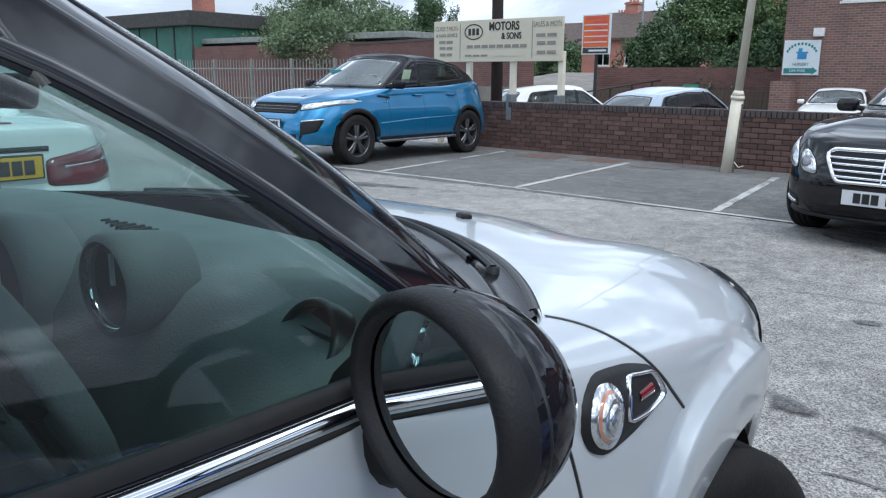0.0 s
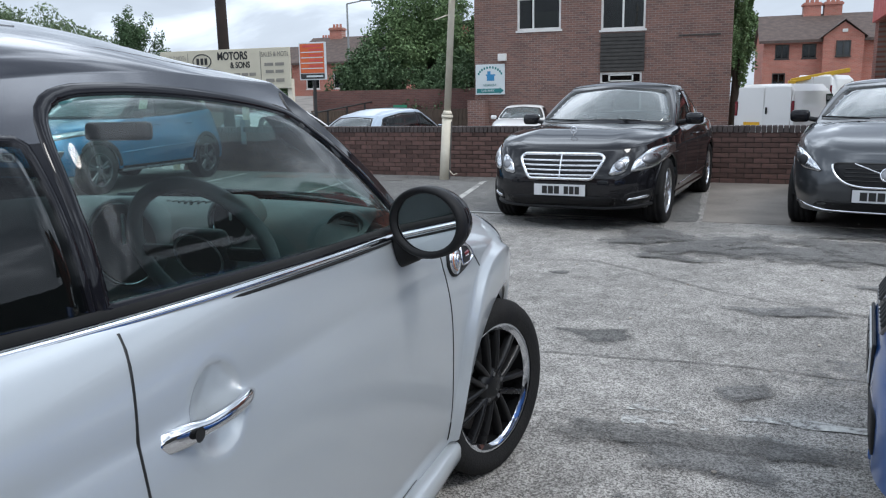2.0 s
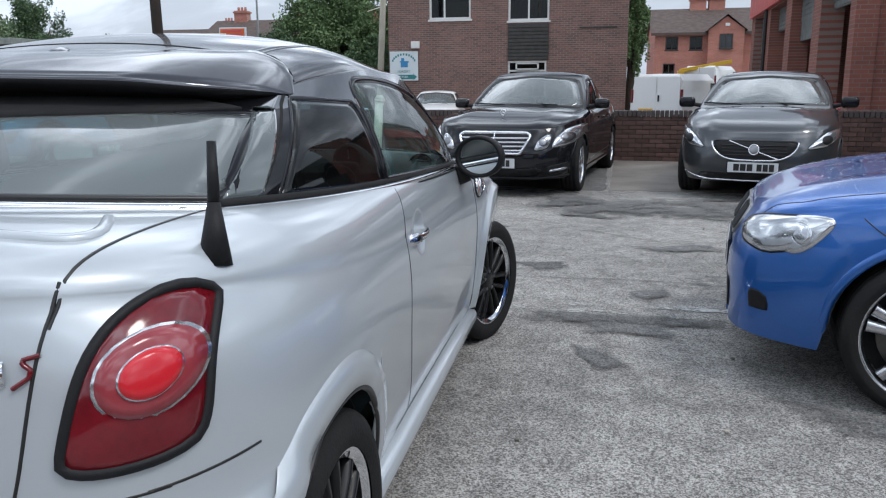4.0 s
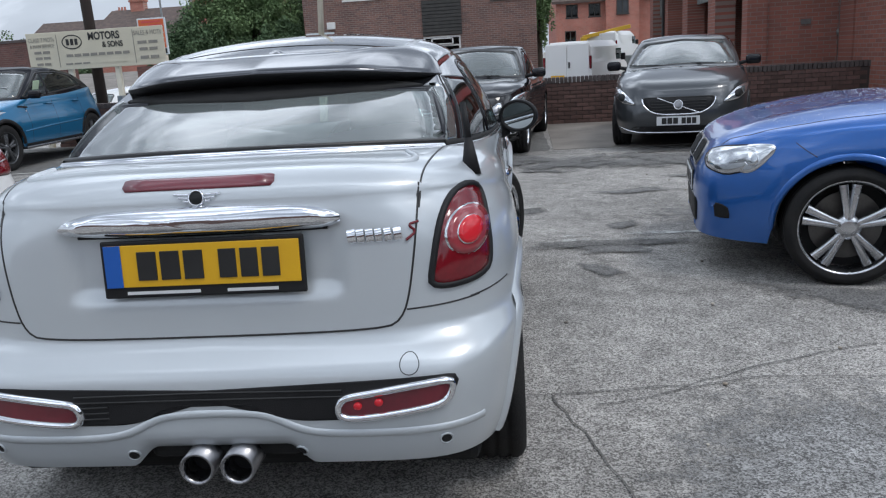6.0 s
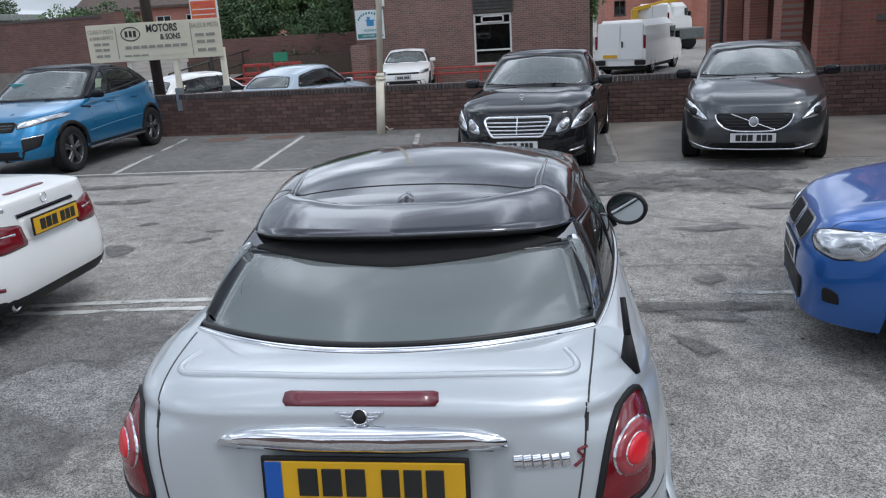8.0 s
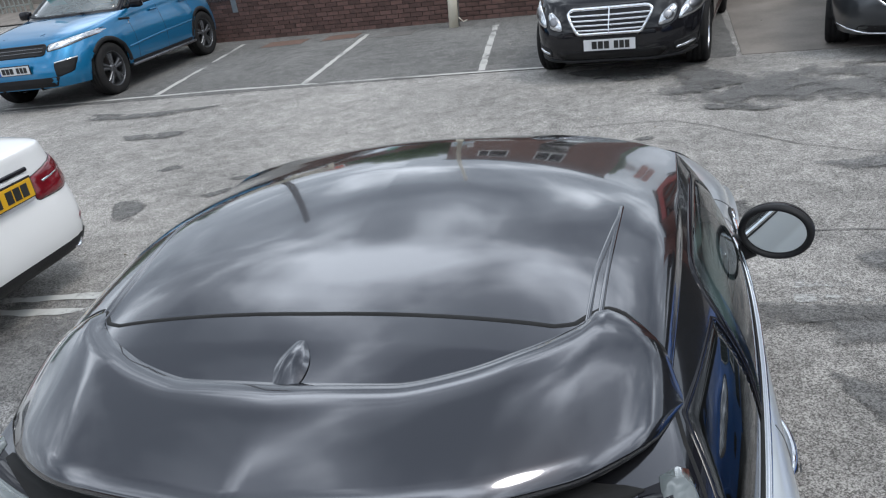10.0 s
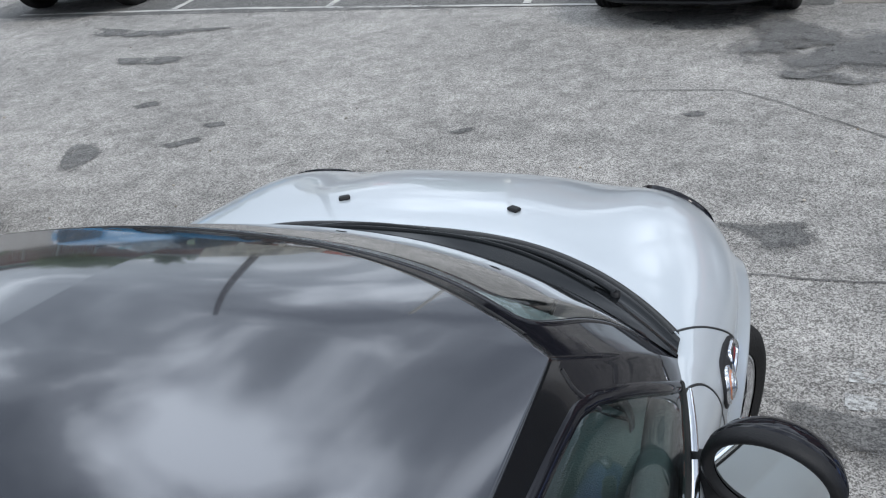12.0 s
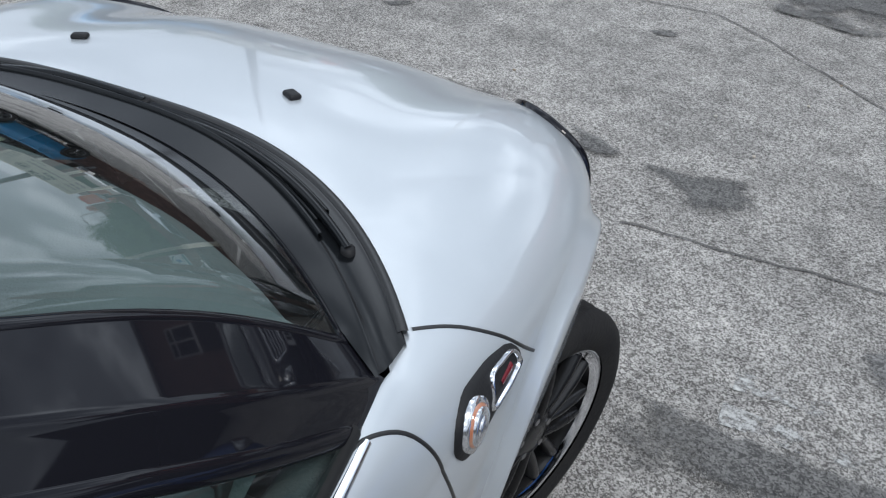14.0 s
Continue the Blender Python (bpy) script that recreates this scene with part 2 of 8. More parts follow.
def raw(name, verts, faces, mats, parent=None, label="", smooth=True, normals=None, index=None):
    me = bpy.data.meshes.new(name)
    me.from_pydata([tuple(map(float, v)) for v in verts], [], [tuple(map(int, f)) for f in faces])
    for k in (mats if isinstance(mats, (list, tuple)) else [mats]):
        me.materials.append(k)
    if index is not None:
        me.polygons.foreach_set("material_index", index)
    if smooth:
        me.polygons.foreach_set("use_smooth", [True] * len(me.polygons))
    me.update()
    if normals is not None:
        me.normals_split_custom_set_from_vertices([tuple(map(float, v)) for v in normals])
    ob = new(name, me)
    if parent is not None:
        ob.parent = parent
    return tagged(ob, label) if label else ob


def part(name, bm, material, parent=None, label="", smooth=False):
    me = bpy.data.meshes.new(name)
    bmesh.ops.recalc_face_normals(bm, faces=bm.faces)
    if smooth:
        for f in bm.faces:
            f.smooth = True
    bm.to_mesh(me)
    bm.free()
    me.materials.append(material)
    ob = new(name, me)
    if parent is not None:
        ob.parent = parent
    return tagged(ob, label) if label else ob


def block(x0, x1, y0, y1, z0, z1, bevel=0.0, seg=2, m=None):
    """A bmesh box with rounded edges."""
    bm = bmesh.new()
    bmesh.ops.create_cube(bm, size=1)
    bmesh.ops.transform(bm, verts=bm.verts, matrix=Matrix.Translation(((x0 + x1) / 2, (y0 + y1) / 2, (z0 + z1) / 2))
                        @ Matrix.Diagonal((x1 - x0, y1 - y0, z1 - z0, 1)))
    if bevel:
        bmesh.ops.bevel(bm, geom=bm.edges[:], offset=bevel, segments=seg, profile=0.5, affect="EDGES")
    if m is not None:
        bmesh.ops.transform(bm, verts=bm.verts, matrix=m)
    return bm


def merge(*bms):
    out = bms[0]
    for b in bms[1:]:
        me = bpy.data.meshes.new("tmp")
        b.to_mesh(me); b.free()
        out.from_mesh(me)
        bpy.data.meshes.remove(me)
    return out


def rod(a, b, r0, r1=None, n=10, caps=True):
    r1 = r0 if r1 is None else r1
    a, b = Vector(a), Vector(b)
    bm = bmesh.new()
    d = b - a
    bmesh.ops.create_cone(bm, cap_ends=caps, segments=n, radius1=r0, radius2=r1, depth=d.length,
                          matrix=Matrix.Translation((a + b) / 2) @ d.to_track_quat("Z", "Y").to_matrix().to_4x4())
    return bm


def lathe(profile, n=40, axis="X"):
    """Turn (radius, along) pairs about an axis; a closed profile gives a closed body."""
    vs, fs = [], []
    k = len(profile)
    for i in range(n):
        a = 2 * math.pi * i / n
        for r, h in profile:
            p = (h, r * math.cos(a), r * math.sin(a))
            vs.append(p if axis == "X" else (p[1], p[2], p[0]) if axis == "Z" else (p[1], p[0], p[2]))
    for i in range(n):
        j = (i + 1) % n
        for q in range(k - 1):
            fs.append((i * k + q, j * k + q, j * k + q + 1, i * k + q + 1))
    return vs, fs


def curve(*pts):
    """A smooth curve through (x, y) pairs, held flat beyond its ends."""
    X = np.array([p[0] for p in pts], float); Y = np.array([p[1] for p in pts], float)
    d = np.diff(Y) / np.diff(X)
    m = np.zeros(len(X))
    for i in range(1, len(X) - 1):
        m[i] = 0 if d[i - 1] * d[i] <= 0 else 2 * d[i - 1] * d[i] / (d[i - 1] + d[i])
    m[0], m[-1] = d[0], d[-1]

    def f(x):
        x = min(max(x, X[0]), X[-1])
        i = min(int(np.searchsorted(X, x, side="right")) - 1, len(X) - 2)
        h = X[i + 1] - X[i]; t = (x - X[i]) / h
        return ((2 * t**3 - 3 * t**2 + 1) * Y[i] + (t**3 - 2 * t**2 + t) * h * m[i]
                + (-2 * t**3 + 3 * t**2) * Y[i + 1] + (t**3 - t**2) * h * m[i + 1])
    return f


def eased(deg, *pts):
    """A polynomial close to (x, y) pairs, held flat beyond its ends: no kinks in the reflections."""
    X = np.array([p[0] for p in pts], float); Y = np.array([p[1] for p in pts], float)
    c = np.polyfit(X, Y, deg)
    return lambda x: float(np.polyval(c, min(max(x, X[0]), X[-1])))


def rounded(poly, times=3, closed=True):
    """Cut the corners of a polygon again and again until they are round."""
    for _ in range(times):
        out = []
        n = len(poly)
        for i in range(n if closed else n - 1):
            a, b = poly[i], poly[(i + 1) % n]
            out += [tuple(p * .75 + q * .25 for p, q in zip(a, b)), tuple(p * .25 + q * .75 for p, q in zip(a, b))]
        poly = out if closed else [poly[0]] + out + [poly[-1]]
    return poly


def crisp(poly, r=.04):
    """Round the corners of a polygon with a small radius only."""
    out = []
    n = len(poly)
    for i in range(n):
        a, b, c = (np.array(poly[k % n], float) for k in (i - 1, i, i + 1))
        la, lc = np.linalg.norm(a - b), np.linalg.norm(c - b)
        p, q = b + (a - b) * min(.45, r / max(la, 1e-6)), b + (c - b) * min(.45, r / max(lc, 1e-6))
        for t in (0, .25, .5, .75, 1):
            out.append(tuple(p * (1 - t) ** 2 + b * 2 * t * (1 - t) + q * t * t))
    return out


def ring(cx, cy, rx, ry, n=28, turn=0.0):
    return [(cx + rx * math.cos(a) * math.cos(turn) - ry * math.sin(a) * math.sin(turn),
             cy + rx * math.cos(a) * math.sin(turn) + ry * math.sin(a) * math.cos(turn))
            for a in (2 * math.pi * i / n for i in range(n))]


def even(path, step, closed=False):
    """Points at even steps along a path."""
    P = [np.array(p, float) for p in path]
    if closed:
        P.append(P[0])
    L = [0]
    for a, b in zip(P, P[1:]):
        L.append(L[-1] + np.linalg.norm(b - a))
    n = max(2, int(L[-1] / step))
    out = []
    for i in range(n if closed else n + 1):
        s = L[-1] * i / n
        k = min(int(np.searchsorted(L, s, side="right")) - 1, len(P) - 2)
        w = (s - L[k]) / max(L[k + 1] - L[k], 1e-9)
        out.append(tuple(P[k] * (1 - w) + P[k + 1] * w))
    return out


def inside(poly, x, y):
    c = False
    j = len(poly) - 1
    for i in range(len(poly)):
        if (poly[i][1] > y) != (poly[j][1] > y) and x < (poly[j][0] - poly[i][0]) * (y - poly[i][1]) / (poly[j][1] - poly[i][1]) + poly[i][0]:
            c = not c
        j = i
    return c


# ---------------------------------------------------------------- car bodies
from mathutils.bvhtree import BVHTree

RAYS = {"R": lambda a, b: ((3, a, b), (-1, 0, 0)), "L": lambda a, b: ((-3, a, b), (1, 0, 0)),
        "B": lambda a, b: ((a, -6, b), (0, 1, 0)), "F": lambda a, b: ((a, 6, b), (0, -1, 0)),
        "T": lambda a, b: ((a, b, 4), (0, 0, -1))}


class Skin:
    """A body surface on which things can be laid from a side: R, L, B(ack), F(ront) or T(op)."""
    def __init__(self, verts, faces, normals):
        self.v, self.f, self.n = verts, faces, normals
        self.tree = BVHTree.FromPolygons([Vector(v) for v in verts], faces)

    def at(self, side, a, b):
        o, d = RAYS[side](a if abs(a) > 3e-4 else 3e-4, b)
        p, n, i, _ = self.tree.ray_cast(Vector(o), Vector(d))
        if p is None:
            p, n, i, _ = self.tree.find_nearest(Vector(o) + Vector(d) * (Vector(o).length - 0.8))
        f = self.f[i]
        w = [1 / (1e-4 + (Vector(self.v[k]) - p).length) for k in f]
        nn = Vector((0, 0, 0))
        for k, q in zip(f, w):
            nn += Vector(self.n[k]) * q
        nn.normalize()
        if nn.dot(Vector(d)) > 0:
            nn = -nn
        return p, nn

    def pane(self, side, outline, off=0.003, dome=0.0, rings=5, lip=0.012, power=2.0):
        """A patch over an outline, laid on the skin, domed outward, with a thin edge."""
        n = len(outline)
        cx = sum(p[0] for p in outline) / n; cy = sum(p[1] for p in outline) / n
        vs, fs = [], []
        for k in range(rings + 1):
            s = 1 - k / rings * 0.999
            for a, b in outline:
                p, nn = self.at(side, cx + (a - cx) * s, cy + (b - cy) * s)
                vs.append(p + nn * (off + dome * (1 - s ** power)))
        edge = len(vs)
        for a, b in outline:
            p, nn = self.at(side, a, b)
            vs.append(p - nn * lip)
        for k in range(rings):
            for i in range(n):
                j = (i + 1) % n
                fs.append((k * n + i, k * n + j, (k + 1) * n + j, (k + 1) * n + i))
        for i in range(n):
            j = (i + 1) % n
            fs.append((edge + i, edge + j, j, i))
        a, b, c = vs[0], vs[1], vs[n]
        if (b - a).cross(c - a).dot(self.at(side, *outline[0])[1]) < 0:
            fs = [f[::-1] for f in fs]
        return vs, fs

    def trace(self, path, width, high, step=0.012, sink=0.002):
        """A raised band through points in space, dropped on the nearest skin."""
        P = []
        for p in even(path, step):
            q, n, i, _ = self.tree.find_nearest(Vector(p))
            nn = sum((Vector(self.n[k]) for k in self.f[i]), Vector((0, 0, 0))).normalized()
            P.append((q, nn if nn.dot(n) > 0 or True else -nn))
        return band([p for p, _ in P], [n if n.z > -.2 and n.dot(Vector((p.x, 0, .3))) > 0 else -n for p, n in P], width, high, False, sink)

    def strip(self, side, path, width, high, closed=False, step=0.02, sink=0.003):
        """A raised band laid along a path on the skin."""
        pts = even(path, step, closed)
        P = [self.at(side, *p) for p in pts]
        return band([p for p, _ in P], [n for _, n in P], width, high, closed, sink)


def band(P, N, width, high, closed=False, sink=0.003):
    n = len(P)
    vs, fs = [], []
    for i in range(n):
        a = P[(i - 1) % n] if closed or i else P[i]
        b = P[(i + 1) % n] if closed or i < n - 1 else P[i]
        t = (b - a).normalized()
        s = N[i].cross(t).normalized()
        for k, h in ((-0.5, -sink), (-0.36, high * .8), (0, high), (0.36, high * .8), (0.5, -sink)):
            vs.append(P[i] + s * (k * width) + N[i] * h)
    for i in range(n if closed else n - 1):
        j = (i + 1) % n
        for q in range(4):
            fs.append((i * 5 + q, j * 5 + q, j * 5 + q + 1, i * 5 + q + 1))
    return vs, fs


def grid_normals(V, F):
    V = np.asarray(V); N = np.zeros_like(V)
    F = np.asarray(F)
    a, b, c, d = V[F[:, 0]], V[F[:, 1]], V[F[:, 2]], V[F[:, 3]]
    fn = np.cross(c - a, d - b)
    for k in range(4):
        np.add.at(N, F[:, k], fn)
    L = np.linalg.norm(N, axis=1, keepdims=True)
    return N / np.maximum(L, 1e-12)


class Body:
    """The outside of a car. sp holds its curves: y runs forward, x to the right, z up, from the ground between the axles."""
    def __init__(self, sp, n=90, nv=14, ns=10, nc=18, nr=10):
        self.sp = sp
        S = sp
        ym = S["mid"]

        def outline(z, th):
            s = math.sin(th)
            end, hold = ("yF", "nF") if s >= 0 else ("yR", "nR")
            e, g = S[hold](z), abs(s) ** (2 / S[hold](.6))
            y = ym + (S[end](z) - ym) * g
            return S["w"](z) * max(0.0, 1 - g ** e) ** (1 / e) * S["tap"](y), y
        self.outline = outline
        fine = [math.copysign(math.pi / 2 * (1 - (1 - abs(k)) ** 2.5) if abs(k) > .5 else math.pi / 2 * (1 - .5 ** 2.5) * (abs(k) / .5) ** 3, k) for k in (i / 4000 - 1 for i in range(8001))]
        pts = [outline(0.6, t) for t in fine]
        L = np.concatenate([[0], np.cumsum([math.hypot(a[0] - b[0], a[1] - b[1]) for a, b in zip(pts, pts[1:])])])
        th = np.interp(np.linspace(0, L[-1], n + 1), L, fine)
        half = []   # per station: list of points
        cab = []
        top = []
        ys = []
        for t in th:
            z = S["zt"](outline(0.8, t)[1])
            y = outline(z, t)[1]
            z = S["zt"](y)
            ys.append(outline(z, t) + (z,))
        # arc fractions on the front and rear outer edge
        oy = [p[1] for p in ys]
        iF = min(i for i in range(n + 1) if oy[i] > S["yFc"] and th[i] > 0)
        iR = max(i for i in range(n + 1) if oy[i] < S["yRc"] and th[i] < 0)
        dist = [0] + list(np.cumsum([math.hypot(ys[i + 1][0] - ys[i][0], ys[i + 1][1] - ys[i][1]) for i in range(n)]))
        for i, t in enumerate(th):
            zt = ys[i][2]
            zl = S["sill"](oy[i])
            for _ in range(4):
                y = outline(zl, t)[1]
                zl = S["sill"](y)
                for ya in S["axles"]:
                    if abs(y - ya) < S["arch"] and outline(zl, t)[0] > 0.5:
                        zl = max(zl, S["hub"] + math.sqrt(S["arch"] ** 2 - (y - ya) ** 2))
            zl = min(zl, zt - 0.02)
            zm = max(min(S["hub"] + S["arch"] + .05, zt - .04), zl + .005)
            col = []
            for k in range(nv + 1):
                kk = nv // 2
                z = zl + (zm - zl) * k / kk if k <= kk else zm + (zt - zm) * (k - kk) / (nv - kk)
                x, y = outline(z, t)
                col.append((x, y, z))
            # inner loop
            y0 = oy[i]
            if i >= iF:
                q = (dist[i] - dist[iF]) / (dist[n] - dist[iF]); q = min(1, q + (1 - q) * 0.0)
                xc = S["xb"](S["yFc"]); x = xc * (1 - q); k = 1 - (x / xc) ** S.get("bp", 2)
                B = (x, S["yFc"] + (S["yWc"] - S["yFc"]) * k, S["zb"](S["yFc"]) + (S["zWc"] - S["zb"](S["yFc"])) * k)
                xr0 = S["xr"](S["yFt"]); xr = xr0 * (1 - q); k = 1 - (xr / xr0) ** 2
                R = (xr, S["yFt"] + (S["yFtc"] - S["yFt"]) * k, S["zr"](S["yFt"]) + (S["zFtc"] - S["zr"](S["yFt"])) * k)
                G = (x * S.get("gx", 1), S["yFc"] - S.get("gd", 0) + (S.get("yGc", S["yWc"]) - S["yFc"] + S.get("gd", 0)) * k, B[2] + S.get("gz", 0))
                p = S["pS"] + (S["pF"] - S["pS"]) * min(1, q * 2.5)
                if "dome" in S:
                    ease = min(1, q / .40); ease = ease * ease * (3 - 2 * ease)
                    yf = S["yFt"]; drop = S["zc"](yf) - S["zr"](yf); fall = (drop - S["zc"](yf - .02) + S["zr"](yf - .02)) / .02
                    R = (R[0], R[1], S["zc"](R[1]) - (drop + fall * (R[1] - yf)) * (xr / xr0) ** 2)
                    bow = S["crown"] + (S["bow"] - S["crown"]) * ease
            elif i <= iR:
                q = (dist[iR] - dist[i]) / dist[iR]
                xc = S["xb"](S["yRc"]); x = xc * (1 - q); k = 1 - (x / xc) ** 2
                B = (x, S["yRc"] + (S["yBc"] - S["yRc"]) * k, S["zb"](S["yRc"]) + (S["zBc"] - S["zb"](S["yRc"])) * k)
                xr0 = S["xr"](S["yRt"]); xr = xr0 * (1 - q); k = 1 - (xr / xr0) ** 2
                R = (xr, S["yRt"] + (S["yRtc"] - S["yRt"]) * k, S["zr"](S["yRt"]) + (S["zRtc"] - S["zr"](S["yRt"])) * k)
                G = B
                p = S["pS"] + (S["pR"] - S["pS"]) * min(1, q * 2.5)
            else:
                f = (y0 - S["yRc"]) / (S["yFc"] - S["yRc"])
                yy = S["yRt"] + (S["yFt"] - S["yRt"]) * f
                B = (S["xb"](y0), y0, S["zb"](y0)); R = (S["xr"](yy), yy, S["zr"](yy)); p = S["pS"]; G = B
            if not (i >= iF and "dome" in S):
                bow = S["crown"]
            ease = min(1, max(0, (R[1] + .55) / (S["yFt"] + .55))) if "dome" in S else 0
            lift = .9 + 1.1 * ease * ease * (3 - 2 * ease)
            o = col[-1]
            for k in range(1, ns + 1):
                a = math.pi / 2 * k / ns
                g, f = 1 - math.cos(a) ** (2 / p), math.sin(a) ** (2 / p)
                x, y = o[0] + (B[0] - o[0]) * g, o[1] + (B[1] - o[1]) * g
                z = o[2] + (B[2] - o[2]) * f
                col.append((x, y, z + S["bulge"](x, y) * math.sin(math.pi * k / ns)))
            half.append(col)
            cc = []
            B = G
            d = Vector((B[0] - 0, (B[1] - ym) * 0.6, 0)).normalized() if abs(B[0]) + abs(B[1] - ym) > 1e-6 else Vector((0, 0, 0))
            for k in range(nc + 1):
                s = k / nc
                bl = bow * math.sin(math.pi * s)
                cc.append((B[0] + (R[0] - B[0]) * s + d.x * bl, B[1] + (R[1] - B[1]) * s + d.y * bl, B[2] + (R[2] - B[2]) * s))
            for k in range(1, nr + 1):
                a = math.pi / 2 * k / nr
                s = 1 - math.cos(a)
                cc.append((R[0] * (1 - s), R[1], R[2] + (S["zc"](R[1]) - R[2]) * math.sin(a) ** lift))
            cab.append(cc)
        self.body = self._close(half)
        self.cabin = self._close(cab)

    def _close(self, half):
        m = len(half[0]); n = len(half)
        cols = [c for c in half] + [[(-x, y, z) for x, y, z in c] for c in half[-2:0:-1]]
        V = [p for c in cols for p in c]
        F = []
        k = len(cols)
        for i in range(k):
            j = (i + 1) % k
            for q in range(m - 1):
                F.append((i * m + q, j * m + q, j * m + q + 1, i * m + q + 1))
        return Skin(V, F, grid_normals(V, F))


def split(skin, rules, parent):
    """Hand each face to the first rule (name, test, material, label) that takes it; a material of None leaves a hole."""
    V = np.asarray(skin.v)
    C = V[np.asarray(skin.f)].mean(axis=1)
    bags = {}
    for f, c, i in zip(skin.f, C, range(len(skin.f))):
        for k, r in enumerate(rules):
            if r[1](*c):
                bags.setdefault(k, []).append(f)
                break
    made = {}
    for k, fs in bags.items():
        name, _, mt, label = rules[k]
        if mt is None:
            continue
        used = sorted({q for f in fs for q in f})
        ix = {q: i for i, q in enumerate(used)}
        made[k] = raw(name, [skin.v[q] for q in used], [[ix[q] for q in f] for f in fs], mt, parent, label,
                      normals=[skin.n[q] for q in used])
    return made


def slab(name, vf, mat, parent, label="", smooth=True):
    return raw(name, vf[0], vf[1], mat, parent, label, smooth)


def wheel(parent, x, y, r, width, rim, spokes, style, rim_mat, lip_mat=None, steer=0.0, label=""):
    """Tyre with tread and rounded shoulders; rim dish, spokes, nuts and brake disc. Outside faces +x when x > 0."""
    sgn = 1 if x > 0 else -1
    w = width / 2
    prof = [(rim, -w * .9), (rim + (r - rim) * .35, -w * 1.02), (r - .03, -w), (r - .008, -w * .86), (r, -w * .7)]
    for g in (-.42, 0.0, .42):
        prof += [(r, w * (g - .1)), (r - .007, w * (g - .06)), (r - .007, w * (g + .06)), (r, w * (g + .1))]
    prof += [(r, w * .7), (r - .008, w * .86), (r - .03, w), (rim + (r - rim) * .35, w * 1.02), (rim, w * .9)]
    vs, fs = lathe(prof, 56)
    ty = raw("wheel", vs, fs, RUBBER, parent, label)
    ty.matrix_local = pose(x, y, r - 0.004, 0, 0, steer)
    o = w * .9 * sgn
    barrel = [(rim - .012, -o), (rim - .02, -o * .2), (rim - .022, o * .55), (rim - .01, o * .92)]
    slab("rim", lathe(barrel, 48), rim_mat, ty)
    slab("rim_lip", lathe([(rim - (.024 if lip_mat not in (None, rim_mat) else .012), o * .80), (rim - .010, o * .93), (rim + .006, o * 1.02), (rim + .004, o * .86)], 48), lip_mat or rim_mat, ty)
    slab("brake_disc", lathe([(0.05, o * .05), (rim * .72, o * .05), (rim * .72, -o * .05), (.05, -o * .05)], 32), DARK_DISC, ty, "", False)
    slab("wheel_back", lathe([(0.0, -o * .3), (rim - .02, -o * .35)], 24), MATT, ty)
    vs, fs = lathe([(0.0, o * .88), (.03, o * .87), (.065, o * .8), (.07, o * .5)], 24)
    slab("hub_cap", (vs, fs), rim_mat, ty)
    for k in range(5):
        a = 2 * math.pi * k / 5 + .3
        p = (o * .80, .048 * math.cos(a), .048 * math.sin(a))
        part("wheel_nut", rod(p, (o * .86, p[1], p[2]), .009, n=6), DARK_METAL, ty)
    ir = rim - .024

    def arm(a0, a1, w0, w1):
        """One spoke from the hub at angle a0 to the rim at angle a1."""
        p0 = np.array((.05 * math.cos(a0), .05 * math.sin(a0))); p1 = np.array((ir * math.cos(a1), ir * math.sin(a1)))
        d = (p1 - p0) / np.linalg.norm(p1 - p0); s = np.array((-d[1], d[0]))
        vs, fs = [], []
        for t, ww in ((0, w0), (.35, (w0 + w1) / 2 * .92), (.7, w1 * .92), (1, w1 * 1.12)):
            c = p0 + (p1 - p0) * t
            h = o * (.84 + .06 * math.sin(math.pi * t) - .02 * t)
            for k, hh in ((-.5, h - sgn * .028), (-.42, h - sgn * .006), (-.2, h), (.2, h), (.42, h - sgn * .006), (.5, h - sgn * .028)):
                q = c + s * (k * ww)
                vs.append((hh, q[0], q[1]))
        for i in range(3):
            for q in range(5):
                fs.append((i * 6 + q, i * 6 + q + 1, (i + 1) * 6 + q + 1, (i + 1) * 6 + q))
        slab("spoke", (vs, fs), rim_mat, ty)
    for k in range(spokes):
        a = 2 * math.pi * (k + .25) / spokes
        h = math.pi / spokes
        if style == "double":
            arm(a - h * .22, a - h * .24, .040, .048); arm(a + h * .22, a + h * .24, .040, .048)
        elif style == "cross":
            arm(a - h * .1, a - h * .62, .022, .026); arm(a + h * .1, a + h * .62, .022, .026)
        else:
            arm(a, a, .05, .036)
    return ty


def plate(parent, width, height, m, mat, blue=False, bars=((-0.36, 0.33), (0.03, 0.40)), frame=True):
    """A number plate on its holder; the characters are plain bars. Faces -y before m is applied."""
    pl = part("number_plate", block(-width / 2 - .012, width / 2 + .012, -.006, .006, -height / 2 - (.03 if frame else .008), height / 2 + .012, .005), PLASTIC, parent)
    pl.matrix_local = m
    part("plate_face", block(-width / 2, width / 2, -.0105, -.004, -height / 2, height / 2, .002), mat, pl)
    if blue:
        part("plate_band", block(-width / 2, -width / 2 + .045, -.0135, -.008, -height / 2, height / 2, .001), PLATE_BLUE, pl)
    for a, b in bars:
        n = max(1, round(b * width / .062))
        for k in range(n):
            x0 = (a + b * k / n) * width
            part("plate_bar", block(x0, x0 + b * width / n - .011, -.0138, -.009, -height * .34, height * .34, .001), PLATE_INK, pl)
    if frame:
        for a, b in ((-.40, .38), (.12, .26)):
            part("plate_bar", block(a * width, (a + b) * width, -.0085, -.005, -height / 2 - .02, -height / 2 - .012), WHITE_PLATE, pl)
    return pl


